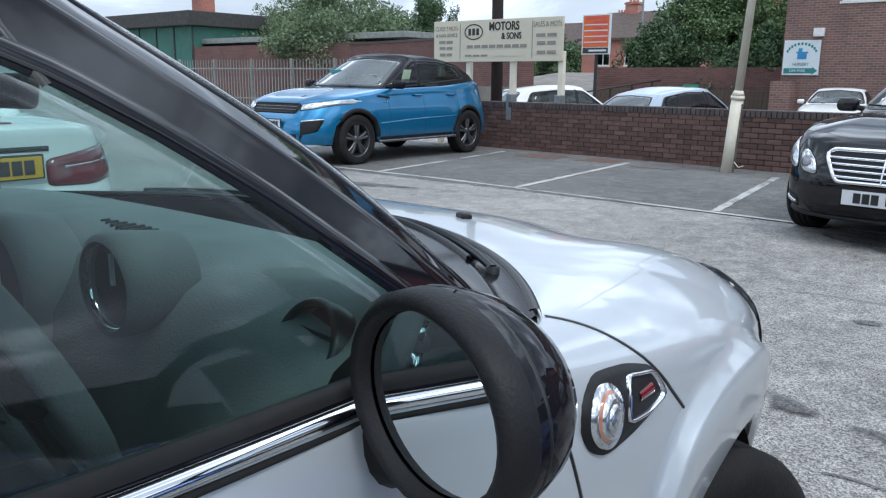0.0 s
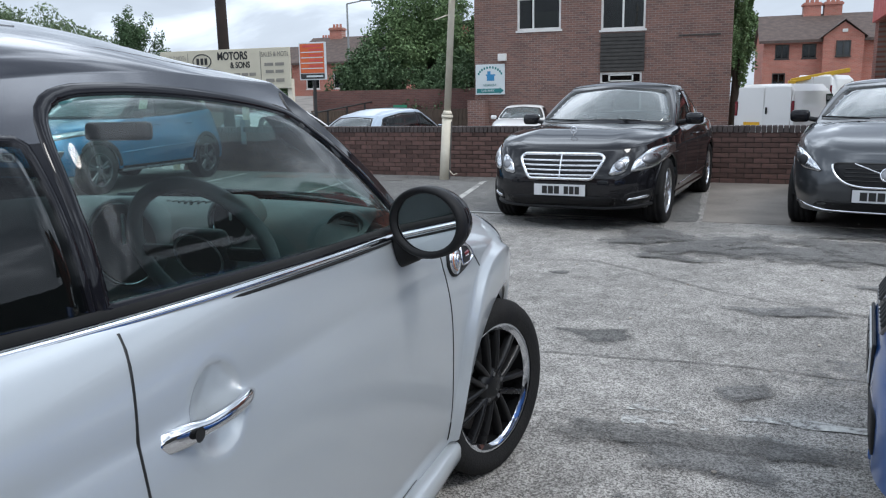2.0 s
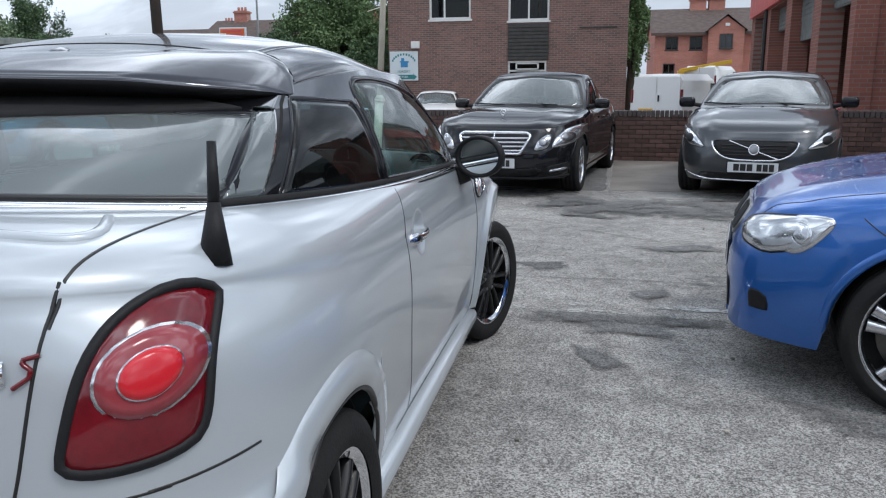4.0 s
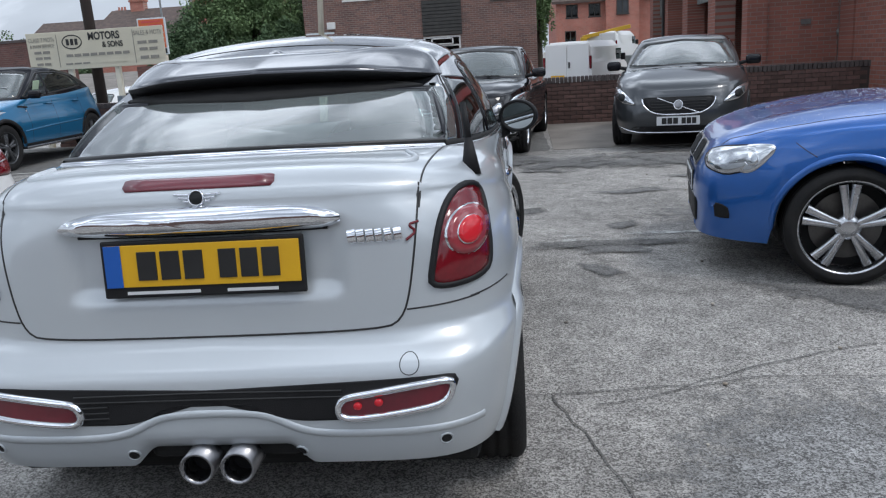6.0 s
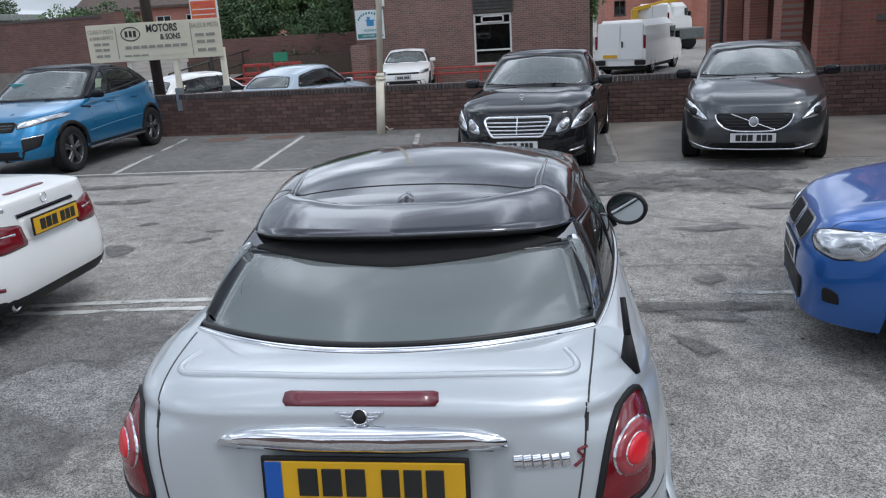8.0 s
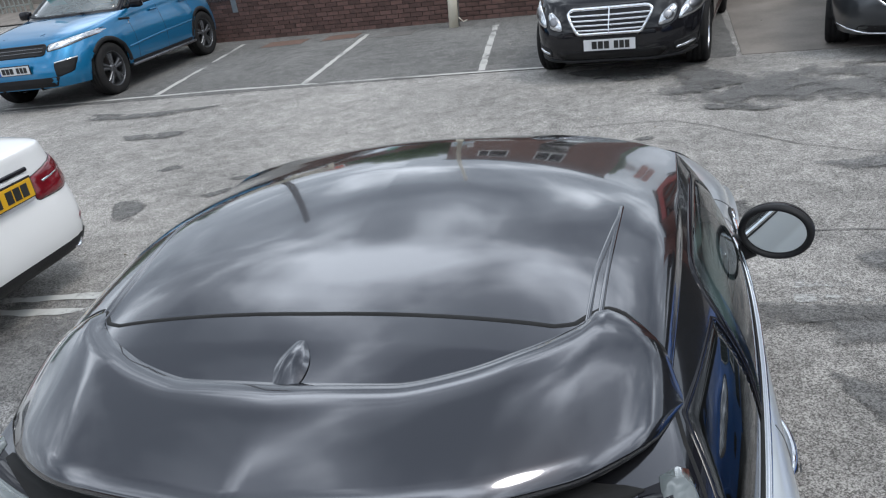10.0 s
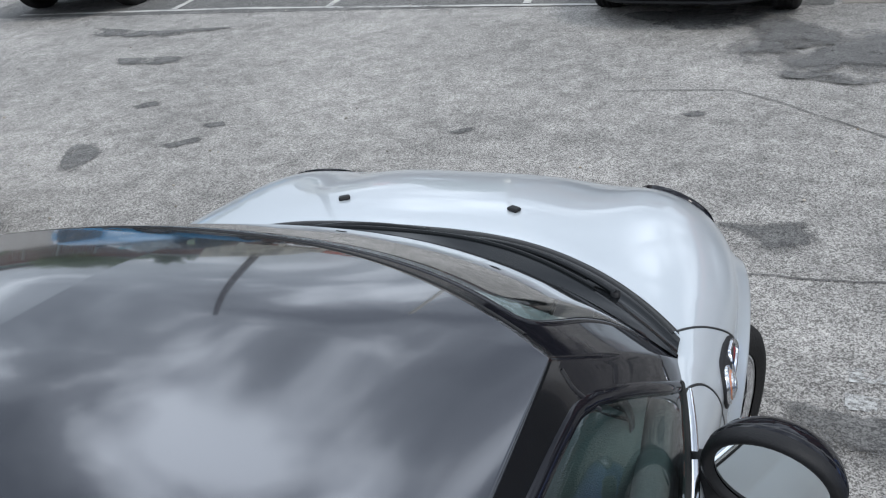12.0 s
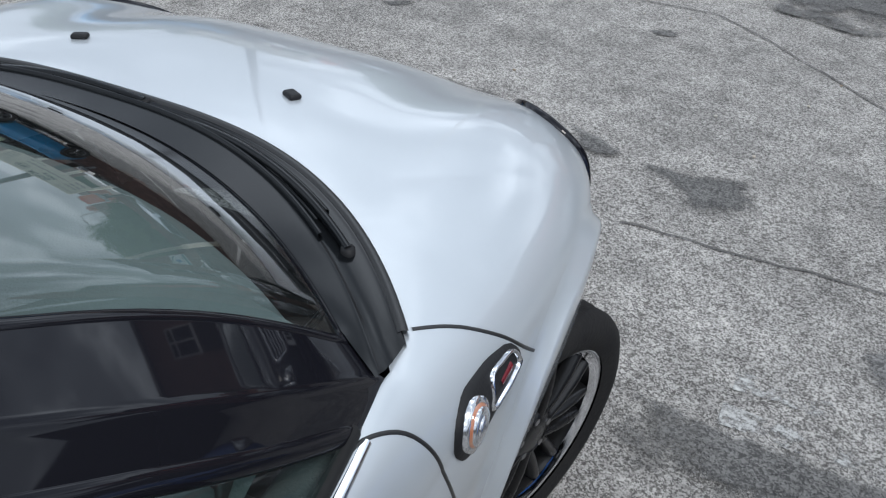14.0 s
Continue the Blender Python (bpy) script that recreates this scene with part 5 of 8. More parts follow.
def lay(B, car, name, side, poly, mat, off=.004, dome=.0, label="", edge=None, wide=.02, high=.008, both=False, soft=2):
    """Parts laid on a body: a patch with an optional raised edge; both: also mirrored."""
    out = []
    for k, pl in enumerate([poly] + ([flip(poly)] if both else [])):
        o = crisp(pl, .014 * soft) if soft else pl
        sd = side if not (both and k and side in "RL") else {"R": "L", "L": "R"}[side]
        if both and side in "RL":
            o = crisp(poly, .014 * soft) if soft else poly
        ob = slab(name, B.pane(sd, even(o, .03, True), off, dome, 5, .01, 3), mat, car, label)
        if edge:
            slab("lamp_edge" if "lamp" in name else "surround", B.strip(sd, o, wide, high, True, .025), edge, ob)
        out.append(ob)
    return out


def heading(fx, fy):
    return math.degrees(math.atan2(-fx, fy))


def black_saloon():
    car, B, C, sp = motor_car("saloon_car", "black saloon car with chrome louvred grille, parked nose out", 4.87, 1.854, 1.47, 2.874, .84, .335, PAINT_BLACK,
                              (.232, 7, "double", ALLOY, ALLOY), belt=.96, nose=.86, deck=1.03, bonnet_y=.92, screen_top=.12, roof_end=-1.05, glass_end=-1.65,
                              hood=.99, doors=4, rake=.08, nf=5.0)
    for f in (lay(B, car, "grille", "F", [(-.41, .67), (-.425, .715), (-.38, .742), (.38, .742), (.425, .715), (.41, .67), (.32, .51), (-.32, .51)], PLASTIC, .006, 0, "black louvred grille with chrome frame", CHROME, .034, .022)):
        for k in range(4):
            z = .548 + k * .045
            ww = .325 + (z - .51) * .48
            slab("grille_louvre", B.strip("F", [(-ww, z), (0, z - .004), (ww, z)], .022, .022, False, .05), CHROME, f)
        slab("grille_bar", B.strip("F", [(0, .515), (0, .735)], .02, .024, False, .05), CHROME, f)
    lay(B, car, "headlamp", "F", [(.655, .575), (.69, .69), (.79, .79), (.895, .825), (.915, .71), (.84, .61)], LAMP_SILVER, .006, .02, "clear twin headlamp", PLASTIC, .012, .006, True)
    lay(B, car, "inner_headlamp", "F", [(.47, .545), (.505, .655), (.60, .735), (.655, .72), (.635, .60), (.59, .56)], LAMP_SILVER, .006, .02, "clear inner headlamp", PLASTIC, .012, .006, True)
    for s in (1, -1):
        for cx, cz, r in ((.79, .69, .06), (.565, .635, .045)):
            slab("lamp_bowl", B.pane("F", ring(s * cx, cz, r, r, 18), .024, .008, 3, 0), DARK_METAL, car)
    lay(B, car, "lower_grille", "F", [(-.50, .25), (-.58, .335), (.58, .335), (.50, .25)], PLASTIC, .004, 0, "black mesh lower grille")
    lay(B, car, "daytime_lamp", "F", [(.63, .305), (.64, .325), (.81, .355), (.81, .325)], LAMP_SILVER, .010, .006, "", None, both=True, soft=1)
    lay(B, car, "bumper_inlet", "F", [(.61, .27), (.62, .37), (.84, .41), (.83, .29)], PLASTIC, .003, 0, both=True)
    slab("splitter", B.strip("F", [(-.80, .245), (-.4, .225), (.4, .225), (.80, .245)], .03, .02, False, .05), PLASTIC, car)
    plate(car, .52, .111, pose(0, 2.437, .40, 0, 0, 180), WHITE_PLATE, False, ((-.34, .36), (.09, .32)), False)
    st = slab("bonnet_star", lathe([(.034, -.004), (.038, 0), (.034, .004), (.030, 0), (.034, -.004)], 24, "Y"), CHROME, car, "upright chrome bonnet ornament")
    p, nn = B.at("T", 0, 1.98)
    st.matrix_local = pose(p.x, p.y, p.z + .055)
    for k in range(3):
        a = math.pi / 2 + k * 2 * math.pi / 3
        part("star_arm", rod((0, 0, 0), (.034 * math.cos(a), 0, .034 * math.sin(a)), .004, .002, 6), CHROME, st)
    part("star_stem", rod((0, 0, -.06), (0, 0, -.036), .006), CHROME, st)
    for s, sd in ((1, "R"), (-1, "L")):
        slab("side_chrome", B.strip(sd, [(-1.9, .42), (0, .36), (1.0, .34)], .018, .008, False, .06), CHROME, car)
    car.matrix_world = pose(.49, 8.71, 0, 0, 0, heading(-.14, -.99))


def grey_hatch():
    car, B, C, sp = motor_car("hatchback_car", "dark grey hatchback car parked nose out by the low wall", 4.37, 1.80, 1.445, 2.647, .90, .318, PAINT_GREY,
                              (.215, 5, "plain", ALLOY, ALLOY), belt=.98, nose=.83, deck=1.06, bonnet_y=.98, screen_top=.10, roof_end=-1.40, glass_end=-1.85,
                              hood=1.0, doors=4, nf=4.0, roof_mat=PAINT_GREY)
    for f in lay(B, car, "grille", "F", [(-.445, .625), (-.425, .67), (.425, .67), (.445, .625), (.37, .52), (.25, .462), (-.25, .462), (-.37, .52)], PLASTIC, .006, 0, "black grille in a chrome cradle", TRIM, .02, .010):
        for k in range(4):
            slab("grille_louvre", B.strip("F", [(-.33, .52 + k * .034), (.33, .52 + k * .034)], .012, .014, False, .05), TRIM, f)
        slab("grille_cradle", B.strip("F", rounded([(-.44, .655), (-.435, .60), (-.37, .52), (-.25, .466), (0, .460), (.25, .466), (.37, .52), (.435, .60), (.44, .655)], 2, False), .024, .018, False, .03), CHROME, f)
        slab("grille_slash", B.strip("F", [(-.26, .475), (.26, .665)], .016, .018, False, .04), CHROME, f)
        slab("badge", B.pane("F", ring(0, .575, .052, .052, 24), .022, .006, 3), DARK_METAL, f)
        slab("badge_ring", B.strip("F", ring(0, .575, .052, .052, 24), .018, .03, True, .02), CHROME, f)
    lay(B, car, "headlamp", "F", [(.52, .585), (.58, .66), (.72, .765), (.855, .80), (.87, .70), (.70, .605)], LAMP_SILVER, .006, .018, "long clear headlamp", PLASTIC, .014, .006, True)
    for s in (1, -1):
        slab("lamp_bowl", B.pane("F", ring(s * .70, .675, .048, .048, 18), .024, .010, 3, 0), PLASTIC, car)
    lay(B, car, "lower_grille", "F", [(-.60, .245), (-.56, .32), (.56, .32), (.60, .245)], PLASTIC, .004, 0, "black lower intake")
    slab("chrome_lip", B.strip("F", [(-.76, .29), (-.5, .24), (0, .232), (.5, .24), (.76, .29)], .018, .012, False, .05), CHROME, car)
    plate(car, .52, .111, pose(0, 2.188, .385, 0, 0, 180), WHITE_PLATE, False, ((-.38, .40), (.08, .36)), False)
    for x in (-.33, 0, .33):
        p, nn = B.at("T", x, 1.15)
        part("washer_jet", block(-.012, .012, -.012, .012, 0, .01, .004, 2, Matrix.Translation(p)), PLASTIC, car)
    car.matrix_world = pose(3.53, 8.42, 0, 0, 0, heading(-.24, -.97))


def blue_suv():
    car, B, C, sp = motor_car("suv_car", "bright blue compact suv with black roof and dark wheels", 4.37, 1.90, 1.63, 2.66, .88, .365, PAINT_SKY,
                              (.245, 5, "double", DARK_ALLOY, DARK_ALLOY), belt=1.10, nose=.93, deck=1.22, bonnet_y=.86, screen_top=.02, roof_end=-1.45, glass_end=-1.86,
                              hood=1.08, doors=4, nf=5.6, clear=.30, cladding=PLASTIC, roof_mat=GLOSS_BLACK, tumble=.20, rake=.13)
    for f in lay(B, car, "grille", "F", [(-.46, .755), (-.48, .875), (.48, .875), (.46, .755)], PLASTIC, .006, 0, "slim black mesh grille", PLASTIC, .03, .014):
        for k in range(2):
            slab("grille_louvre", B.strip("F", [(-.44, .795 + k * .04), (.44, .795 + k * .04)], .012, .016, False, .05), DARK_METAL, f)
    lay(B, car, "headlamp", "F", [(.50, .785), (.50, .865), (.70, .90), (.92, .95), (.93, .895), (.72, .815)], LAMP_SILVER, .006, .014, "slim clear headlamp", PLASTIC, .014, .006, True)
    lay(B, car, "bumper_vent", "F", [(.62, .45), (.60, .645), (.83, .675), (.80, .50)], PLASTIC, .004, 0, "black bumper vent", None, both=True)
    for s in (1, -1):
        slab("running_lamp", B.strip("F", [(s * .61, .642), (s * .82, .668)], .022, .012, False, .03), LAMP_SILVER, car)
    lay(B, car, "lower_grille", "F", [(-.58, .335), (-.66, .465), (.66, .465), (.58, .335)], PLASTIC, .004, 0, "black lower bumper")
    plate(car, .52, .111, pose(0, 2.192, .60, 0, 0, 180), WHITE_PLATE, True, ((-.36, .38), (.10, .34)), False)
    for s, sd in ((1, "R"), (-1, "L")):
        slab("side_vent", B.strip(sd, [(.86, .985), (.60, .955)], .035, .010, False, .03), PLASTIC, car)
        slab("side_crease", B.strip(sd, [(-1.5, .66), (0, .62), (.85, .58)], .03, .006, False, .06, .004), PAINT_SKY, car)
        part("side_step", block(s * .90 - .07, s * .90 + .07, -.95, .90, .30, .34, .015, 2), DARK_METAL, car)
    bd = part("price_card", block(.30, .58, 0, .004, 0, .17, 0), surface("cyan_card", (.12, .55, .60), (.1, .5, .55), .5), car, "cyan price card behind the windscreen")
    bd.matrix_local = pose(0, .34, 1.24, -38, 0, 0)
    part("paper_sheet", block(-.55, -.22, 0, .004, 0, .14, 0, 1, Matrix.Translation((0, .42, 1.20)) @ Matrix.Rotation(radians(-50), 4, "X")), WHITE_PLATE, car)
    part("window_card", block(.0, .005, -.06, .12, 0, .20, 0, 1, Matrix.Translation((-.80, .12, 1.18)) @ Matrix.Rotation(radians(-16), 4, "Y")), surface("pale_green_card", (.55, .7, .5), None, .6), car)
    car.matrix_world = pose(-7.84, 9.34, 0, 0, 0, 180)


def white_coupe():
    car, B, C, sp = motor_car("convertible_car", "white two-door car with long boot, reversed toward the lane", 4.70, 1.79, 1.40, 2.76, .82, .33, PAINT_WHITE,
                              (.23, 5, "double", ALLOY, ALLOY), belt=.93, nose=.80, deck=1.02, bonnet_y=.95, screen_top=.10, roof_end=-.85, glass_end=-1.30,
                              hood=.95, nr=5.5, rake=.10, rear_z=.97)
    h = 2.35
    for s in (1, -1):
        lay(B, car, "tail_lamp", "B", [(s * x, z) for x, z in ((.30, .665), (.31, .80), (.60, .845), (.84, .865), (.87, .79), (.82, .69), (.55, .655))][::s], RED_LENS, .006, .014, "red tail lamp with white band", PLASTIC, .010, .004)
        slab("lamp_stripe", B.strip("B", [(s * .40, .755), (s * .80, .785)], .020, .022, False, .03), LAMP_SILVER, car)
        e = slab("tailpipe", lathe([(.03, 0), (.042, 0), (.045, -.12), (.03, -.12), (.03, 0)], 24, "Y"), CHROME, car)
        e.matrix_local = pose(s * .52, -h + .165, .30)
        slab("reflector", B.strip("B", [(s * .60, .43), (s * .80, .46)], .03, .006, False, .03), RED_DEEP, car)
    lay(B, car, "plate_recess", "B", [(-.31, .68), (-.31, .845), (.31, .845), (.31, .68)], PAINT_WHITE, .003, 0)
    plate(car, .52, .111, pose(0, -h - .005, .775, 0, 0, 0), YELLOW_PLATE, False, ((-.38, .40), (.08, .36)), False)
    slab("boot_chrome", B.strip("B", [(-.33, .862), (.33, .862)], .03, .012, False, .04), GLOSS_BLACK, car)
    lay(B, car, "brake_light", "T", [(-.22, -2.17), (-.22, -2.13), (.22, -2.13), (.22, -2.17)], RED_DEEP, .006, .004, "high brake light strip", None)
    st = slab("badge", lathe([(.034, -.004), (.04, 0), (.034, .004), (.03, 0), (.034, -.004)], 20, "Y"), CHROME, car)
    p, nn = B.at("B", 0, .93)
    st.matrix_local = pose(0, p.y - .006, .93)
    slab("rear_diffuser", B.strip("B", [(-.80, .31), (-.5, .30), (.5, .30), (.80, .31)], .11, .012, False, .05), PLASTIC, car)
    for k in range(4):
        slab("model_digit", B.strip("B", [(-.62 + k * .055, .93), (-.585 + k * .055, .93)], .035, .005, False, .02), CHROME, car)
    car.matrix_world = pose(-5.37, 1.51, 0, 0, 0, heading(-1, 0))


def blue_hatch():
    car, B, C, sp = motor_car("hatchback_car", "deep blue hatchback car with wet bonnet and star wheels", 4.32, 1.765, 1.42, 2.69, .77, .322, PAINT_BLUE,
                              (.258, 5, "double", ALLOY, ALLOY), belt=.93, nose=.82, deck=1.02, bonnet_y=.84, screen_top=-.05, roof_end=-1.40, glass_end=-1.85,
                              hood=.96, doors=4, nf=4.6, res=110, chin=.015)
    lay(B, car, "headlamp", "F", [(.40, .672), (.44, .712), (.56, .742), (.715, .762), (.75, .73), (.735, .63), (.66, .592), (.52, .62)], LAMP_SILVER, .006, .020, "large clear headlamp", PLASTIC, .014, .006, True)
    for sd in "RL":
        slab("lamp_corner", B.pane(sd, even(rounded([(1.95, .62), (1.94, .752), (1.80, .770), (1.735, .757), (1.83, .64), (1.90, .60)], 2), .02, True), .006, .010, 4, .006), LAMP_SILVER, car, "clear wraparound lamp corner")
        bowl = slab("lamp_bowl", B.pane(sd, ring(1.87, .69, .034, .042, 18), .017, .002, 3, 0), LAMP_SILVER, car)
        slab("bowl_ring", B.strip(sd, ring(1.87, .69, .036, .045, 20), .006, .018, True, .012), CHROME, bowl)
    for s in (1, -1):
        lay(B, car, "kidney_grille", "F", [(s * .03, .61), (s * .03, .735), (s * .30, .735), (s * .33, .66), (s * .28, .60)][::s], PLASTIC, .006, .0, "black kidney grille half", DARK_METAL, .012, .010)
        for k in range(5):
            slab("grille_slat", B.strip("F", [(s * (.07 + k * .05), .62), (s * (.07 + k * .05), .725)], .010, .016, False, .04), TRIM, car)
    lay(B, car, "lower_grille", "F", [(-.40, .27), (-.44, .42), (.44, .42), (.40, .27)], PLASTIC, .004, 0, "black honeycomb intake")
    lay(B, car, "bumper_inlet", "F", [(.618, .34), (.618, .43), (.68, .42), (.688, .345)], PLASTIC, .004, 0, "black honeycomb inlet", None, both=True, soft=.5)
    plate(car, .52, .111, pose(0, 2.155, .50, 0, 0, 180), WHITE_PLATE, False, ((-.38, .40), (.08, .36)), False)
    for s, sd in ((1, "R"), (-1, "L")):
        slab("bumper_seam", B.strip(sd, rounded([(1.66, .775), (1.62, .74), (1.56, .70)], 2, False), .006, .001, False, .03, .002), TRIM, car)
        slab("shut_line", B.strip("T", [(s * .52, 2.02), (s * .63, 1.86), (s * .70, 1.6), (s * .735, 1.3), (s * .74, .98)], .007, .0012, False, .03, .002), TRIM, car)
        slab("body_crease", B.strip(sd, [(-1.6, .84), (0, .80), (1.0, .79)], .02, .004, False, .06, .004), PAINT_BLUE, car)
    rng = random.Random(4)
    vs, fs = [], []
    for k in range(1500):
        x, y = rng.uniform(-.74, .74), rng.uniform(.95, 1.85)
        p, nn = B.at("T", x, y)
        r = rng.uniform(.0025, .006)
        i = len(vs)
        t1 = nn.orthogonal().normalized(); t2 = nn.cross(t1)
        vs += [p + nn * r * .6] + [p + (t1 * math.cos(a) + t2 * math.sin(a)) * r for a in (0, 1.26, 2.51, 3.77, 5.03)]
        fs += [(i, i + 1 + q, i + 1 + (q + 1) % 5) for q in range(5)]
    raw("rain_spatter", vs, fs, glass("water_drop", (.9, .93, .96), .02, 1.33), car, "rain drops on the bonnet")
    car.matrix_world = pose(4.138, 1.006, 0, 0, 0, heading(-.985, .174))


def small_cars_behind_wall():
    """Cars of the neighbouring car park, seen over the low wall, on lower ground."""
    car, B, C, sp = motor_car("hatchback_car", "white hatchback car behind the low wall", 4.1, 1.75, 1.46, 2.55, .80, .31, PAINT_WHITE, (.2, 5, "plain", ALLOY, ALLOY),
                              belt=.95, roof_end=-1.4, glass_end=-1.8, bonnet_y=.8, deck=1.02, res=50, doors=4)
    for s in (1, -1):
        lay(B, car, "tail_lamp", "B", [(s * .62, .78), (s * .60, .95), (s * .80, 1.0), (s * .80, .80)][::s], RED_LENS, .006, .01, "red tail lamp")
    car.matrix_world = pose(-7.75, 15.4, -.33, 0, 0, heading(.5, .87))
    car, B, C, sp = motor_car("hatchback_car", "pale blue hatchback car with tall red tail lamps", 4.3, 1.82, 1.46, 2.6, .85, .32, PAINT_PALE, (.2, 5, "plain", ALLOY, ALLOY),
                              belt=.93, roof_end=-1.5, glass_end=-1.95, bonnet_y=.8, deck=.98, res=50, doors=4, rake=.16)
    for s in (1, -1):
        lay(B, car, "tail_lamp", "B", [(s * .62, .80), (s * .60, 1.0), (s * .66, 1.12), (s * .80, 1.06), (s * .84, .82)][::s], RED_LENS, .006, .012, "tall red tail lamp")
    car.matrix_world = pose(-5.45, 16.3, -.33, 0, 0, heading(.30, .954))
    car, B, C, sp = motor_car("coupe_car", "white low coupe car facing the yard by the brick building", 4.25, 1.81, 1.40, 2.58, .88, .32, PAINT_WHITE, (.2, 5, "plain", DARK_ALLOY, DARK_ALLOY),
                              belt=.95, roof_end=-1.4, glass_end=-1.9, bonnet_y=.85, deck=1.0, res=50)
    lay(B, car, "grille", "F", [(-.55, .62), (-.55, .68), (.55, .68), (.55, .62)], PLASTIC, .006, 0, "slim black grille")
    lay(B, car, "lower_grille", "F", [(-.75, .28), (-.70, .42), (.70, .42), (.75, .28)], PLASTIC, .006, 0, "black lower intake")
    lay(B, car, "headlamp", "F", [(.56, .62), (.58, .72), (.84, .76), (.84, .66)], DARK_METAL, .006, .012, "dark headlamp", None, both=True)
    plate(car, .52, .111, pose(0, 2.13, .52, 0, 0, 180), WHITE_PLATE, False, ((-.38, .40), (.08, .36)), False)
    car.matrix_world = pose(-4.35, 25.2, -.32, 0, 0, heading(.08, -1))


def panel_van(label, m, rear=True):
    van = tagged(empty("panel_van"), label, "van")
    vs, fs = [], []
    prof = [(-2.4, .45), (-2.42, .9), (-2.36, 1.45), (-2.28, 1.88), (-2.15, 1.95), (.9, 1.95), (1.25, 1.86), (1.85, 1.22), (2.2, 1.05), (2.38, .85), (2.4, .45)]
    secs = []
    for y, z in prof:
        secs.append([(-.93, y, .35), (-.95, y, min(z, .8)), (-.945, y, min(z, 1.15)), (-.88, y, min(z, 1.72) if z > 1.2 else z), (-.74, y, z), (0, y, z + .01),
                     (.74, y, z), (.88, y, min(z, 1.72) if z > 1.2 else z), (.945, y, min(z, 1.15)), (.95, y, min(z, .8)), (.93, y, .35)])
    k = len(secs[0])
    vs = [p for s in secs for p in s]
    for i in range(len(secs) - 1):
        for q in range(k - 1):
            fs.append((i * k + q, i * k + q + 1, (i + 1) * k + q + 1, (i + 1) * k + q))
    fs.append(tuple(range(k))[::-1]); fs.append(tuple(range((len(secs) - 1) * k, len(secs) * k)))
    ob = raw("body_shell", vs, fs, PAINT_WHITE, van, smooth=False)
    bv = ob.modifiers.new("round", "BEVEL"); bv.width, bv.segments = .05, 3
    for s in (1, -1):
        part("rear_door", block(s * .43 - .415, s * .43 + .415, -2.455, -2.40, .50, 1.80, .02, 2, Matrix.Rotation(radians(-1.5), 4, "X")), PAINT_WHITE, van)
        part("tail_lamp", block(s * .90 - .045, s * .90 + .045, -2.44, -2.36, .95, 1.42, .02), RED_LENS, van)
        part("side_window", block(s * .93 - .01, s * .93 + .01, .75, 1.45, 1.18, 1.62, .006, 1, Matrix.Translation((0, 0, 0))), PANE_DARK, van)
        part("bumper_corner", block(s * .75 - .2, s * .75 + .2, -2.50, -2.36, .38, .56, .04), PLASTIC, van)
        for y in (-1.45, 1.55):
            wheel(van, s * .83, y, .33, .21, .20, 5, "plain", DARK_METAL)
        part("door_mirror", block(s * 1.06 - .09, s * 1.06 + .09, 1.28, 1.38, 1.15, 1.42, .03, 2), PLASTIC, van)
    part("door_handle", block(.06, .12, -2.47, -2.44, 1.0, 1.22, .01), PLASTIC, van)
    part("number_plate", block(-.62, -.10, -2.475, -2.45, .64, .75), YELLOW_PLATE, van)
    part("windscreen", block(-.76, .76, -.01, .01, 0, .86, .01, 1, Matrix.Translation((0, 1.87, 1.22)) @ Matrix.Rotation(radians(43), 4, "X")), PANE_DARK, van)
    part("underbody", block(-.85, .85, -2.3, 2.3, .22, .45), MATT, van)
    van.matrix_world = m

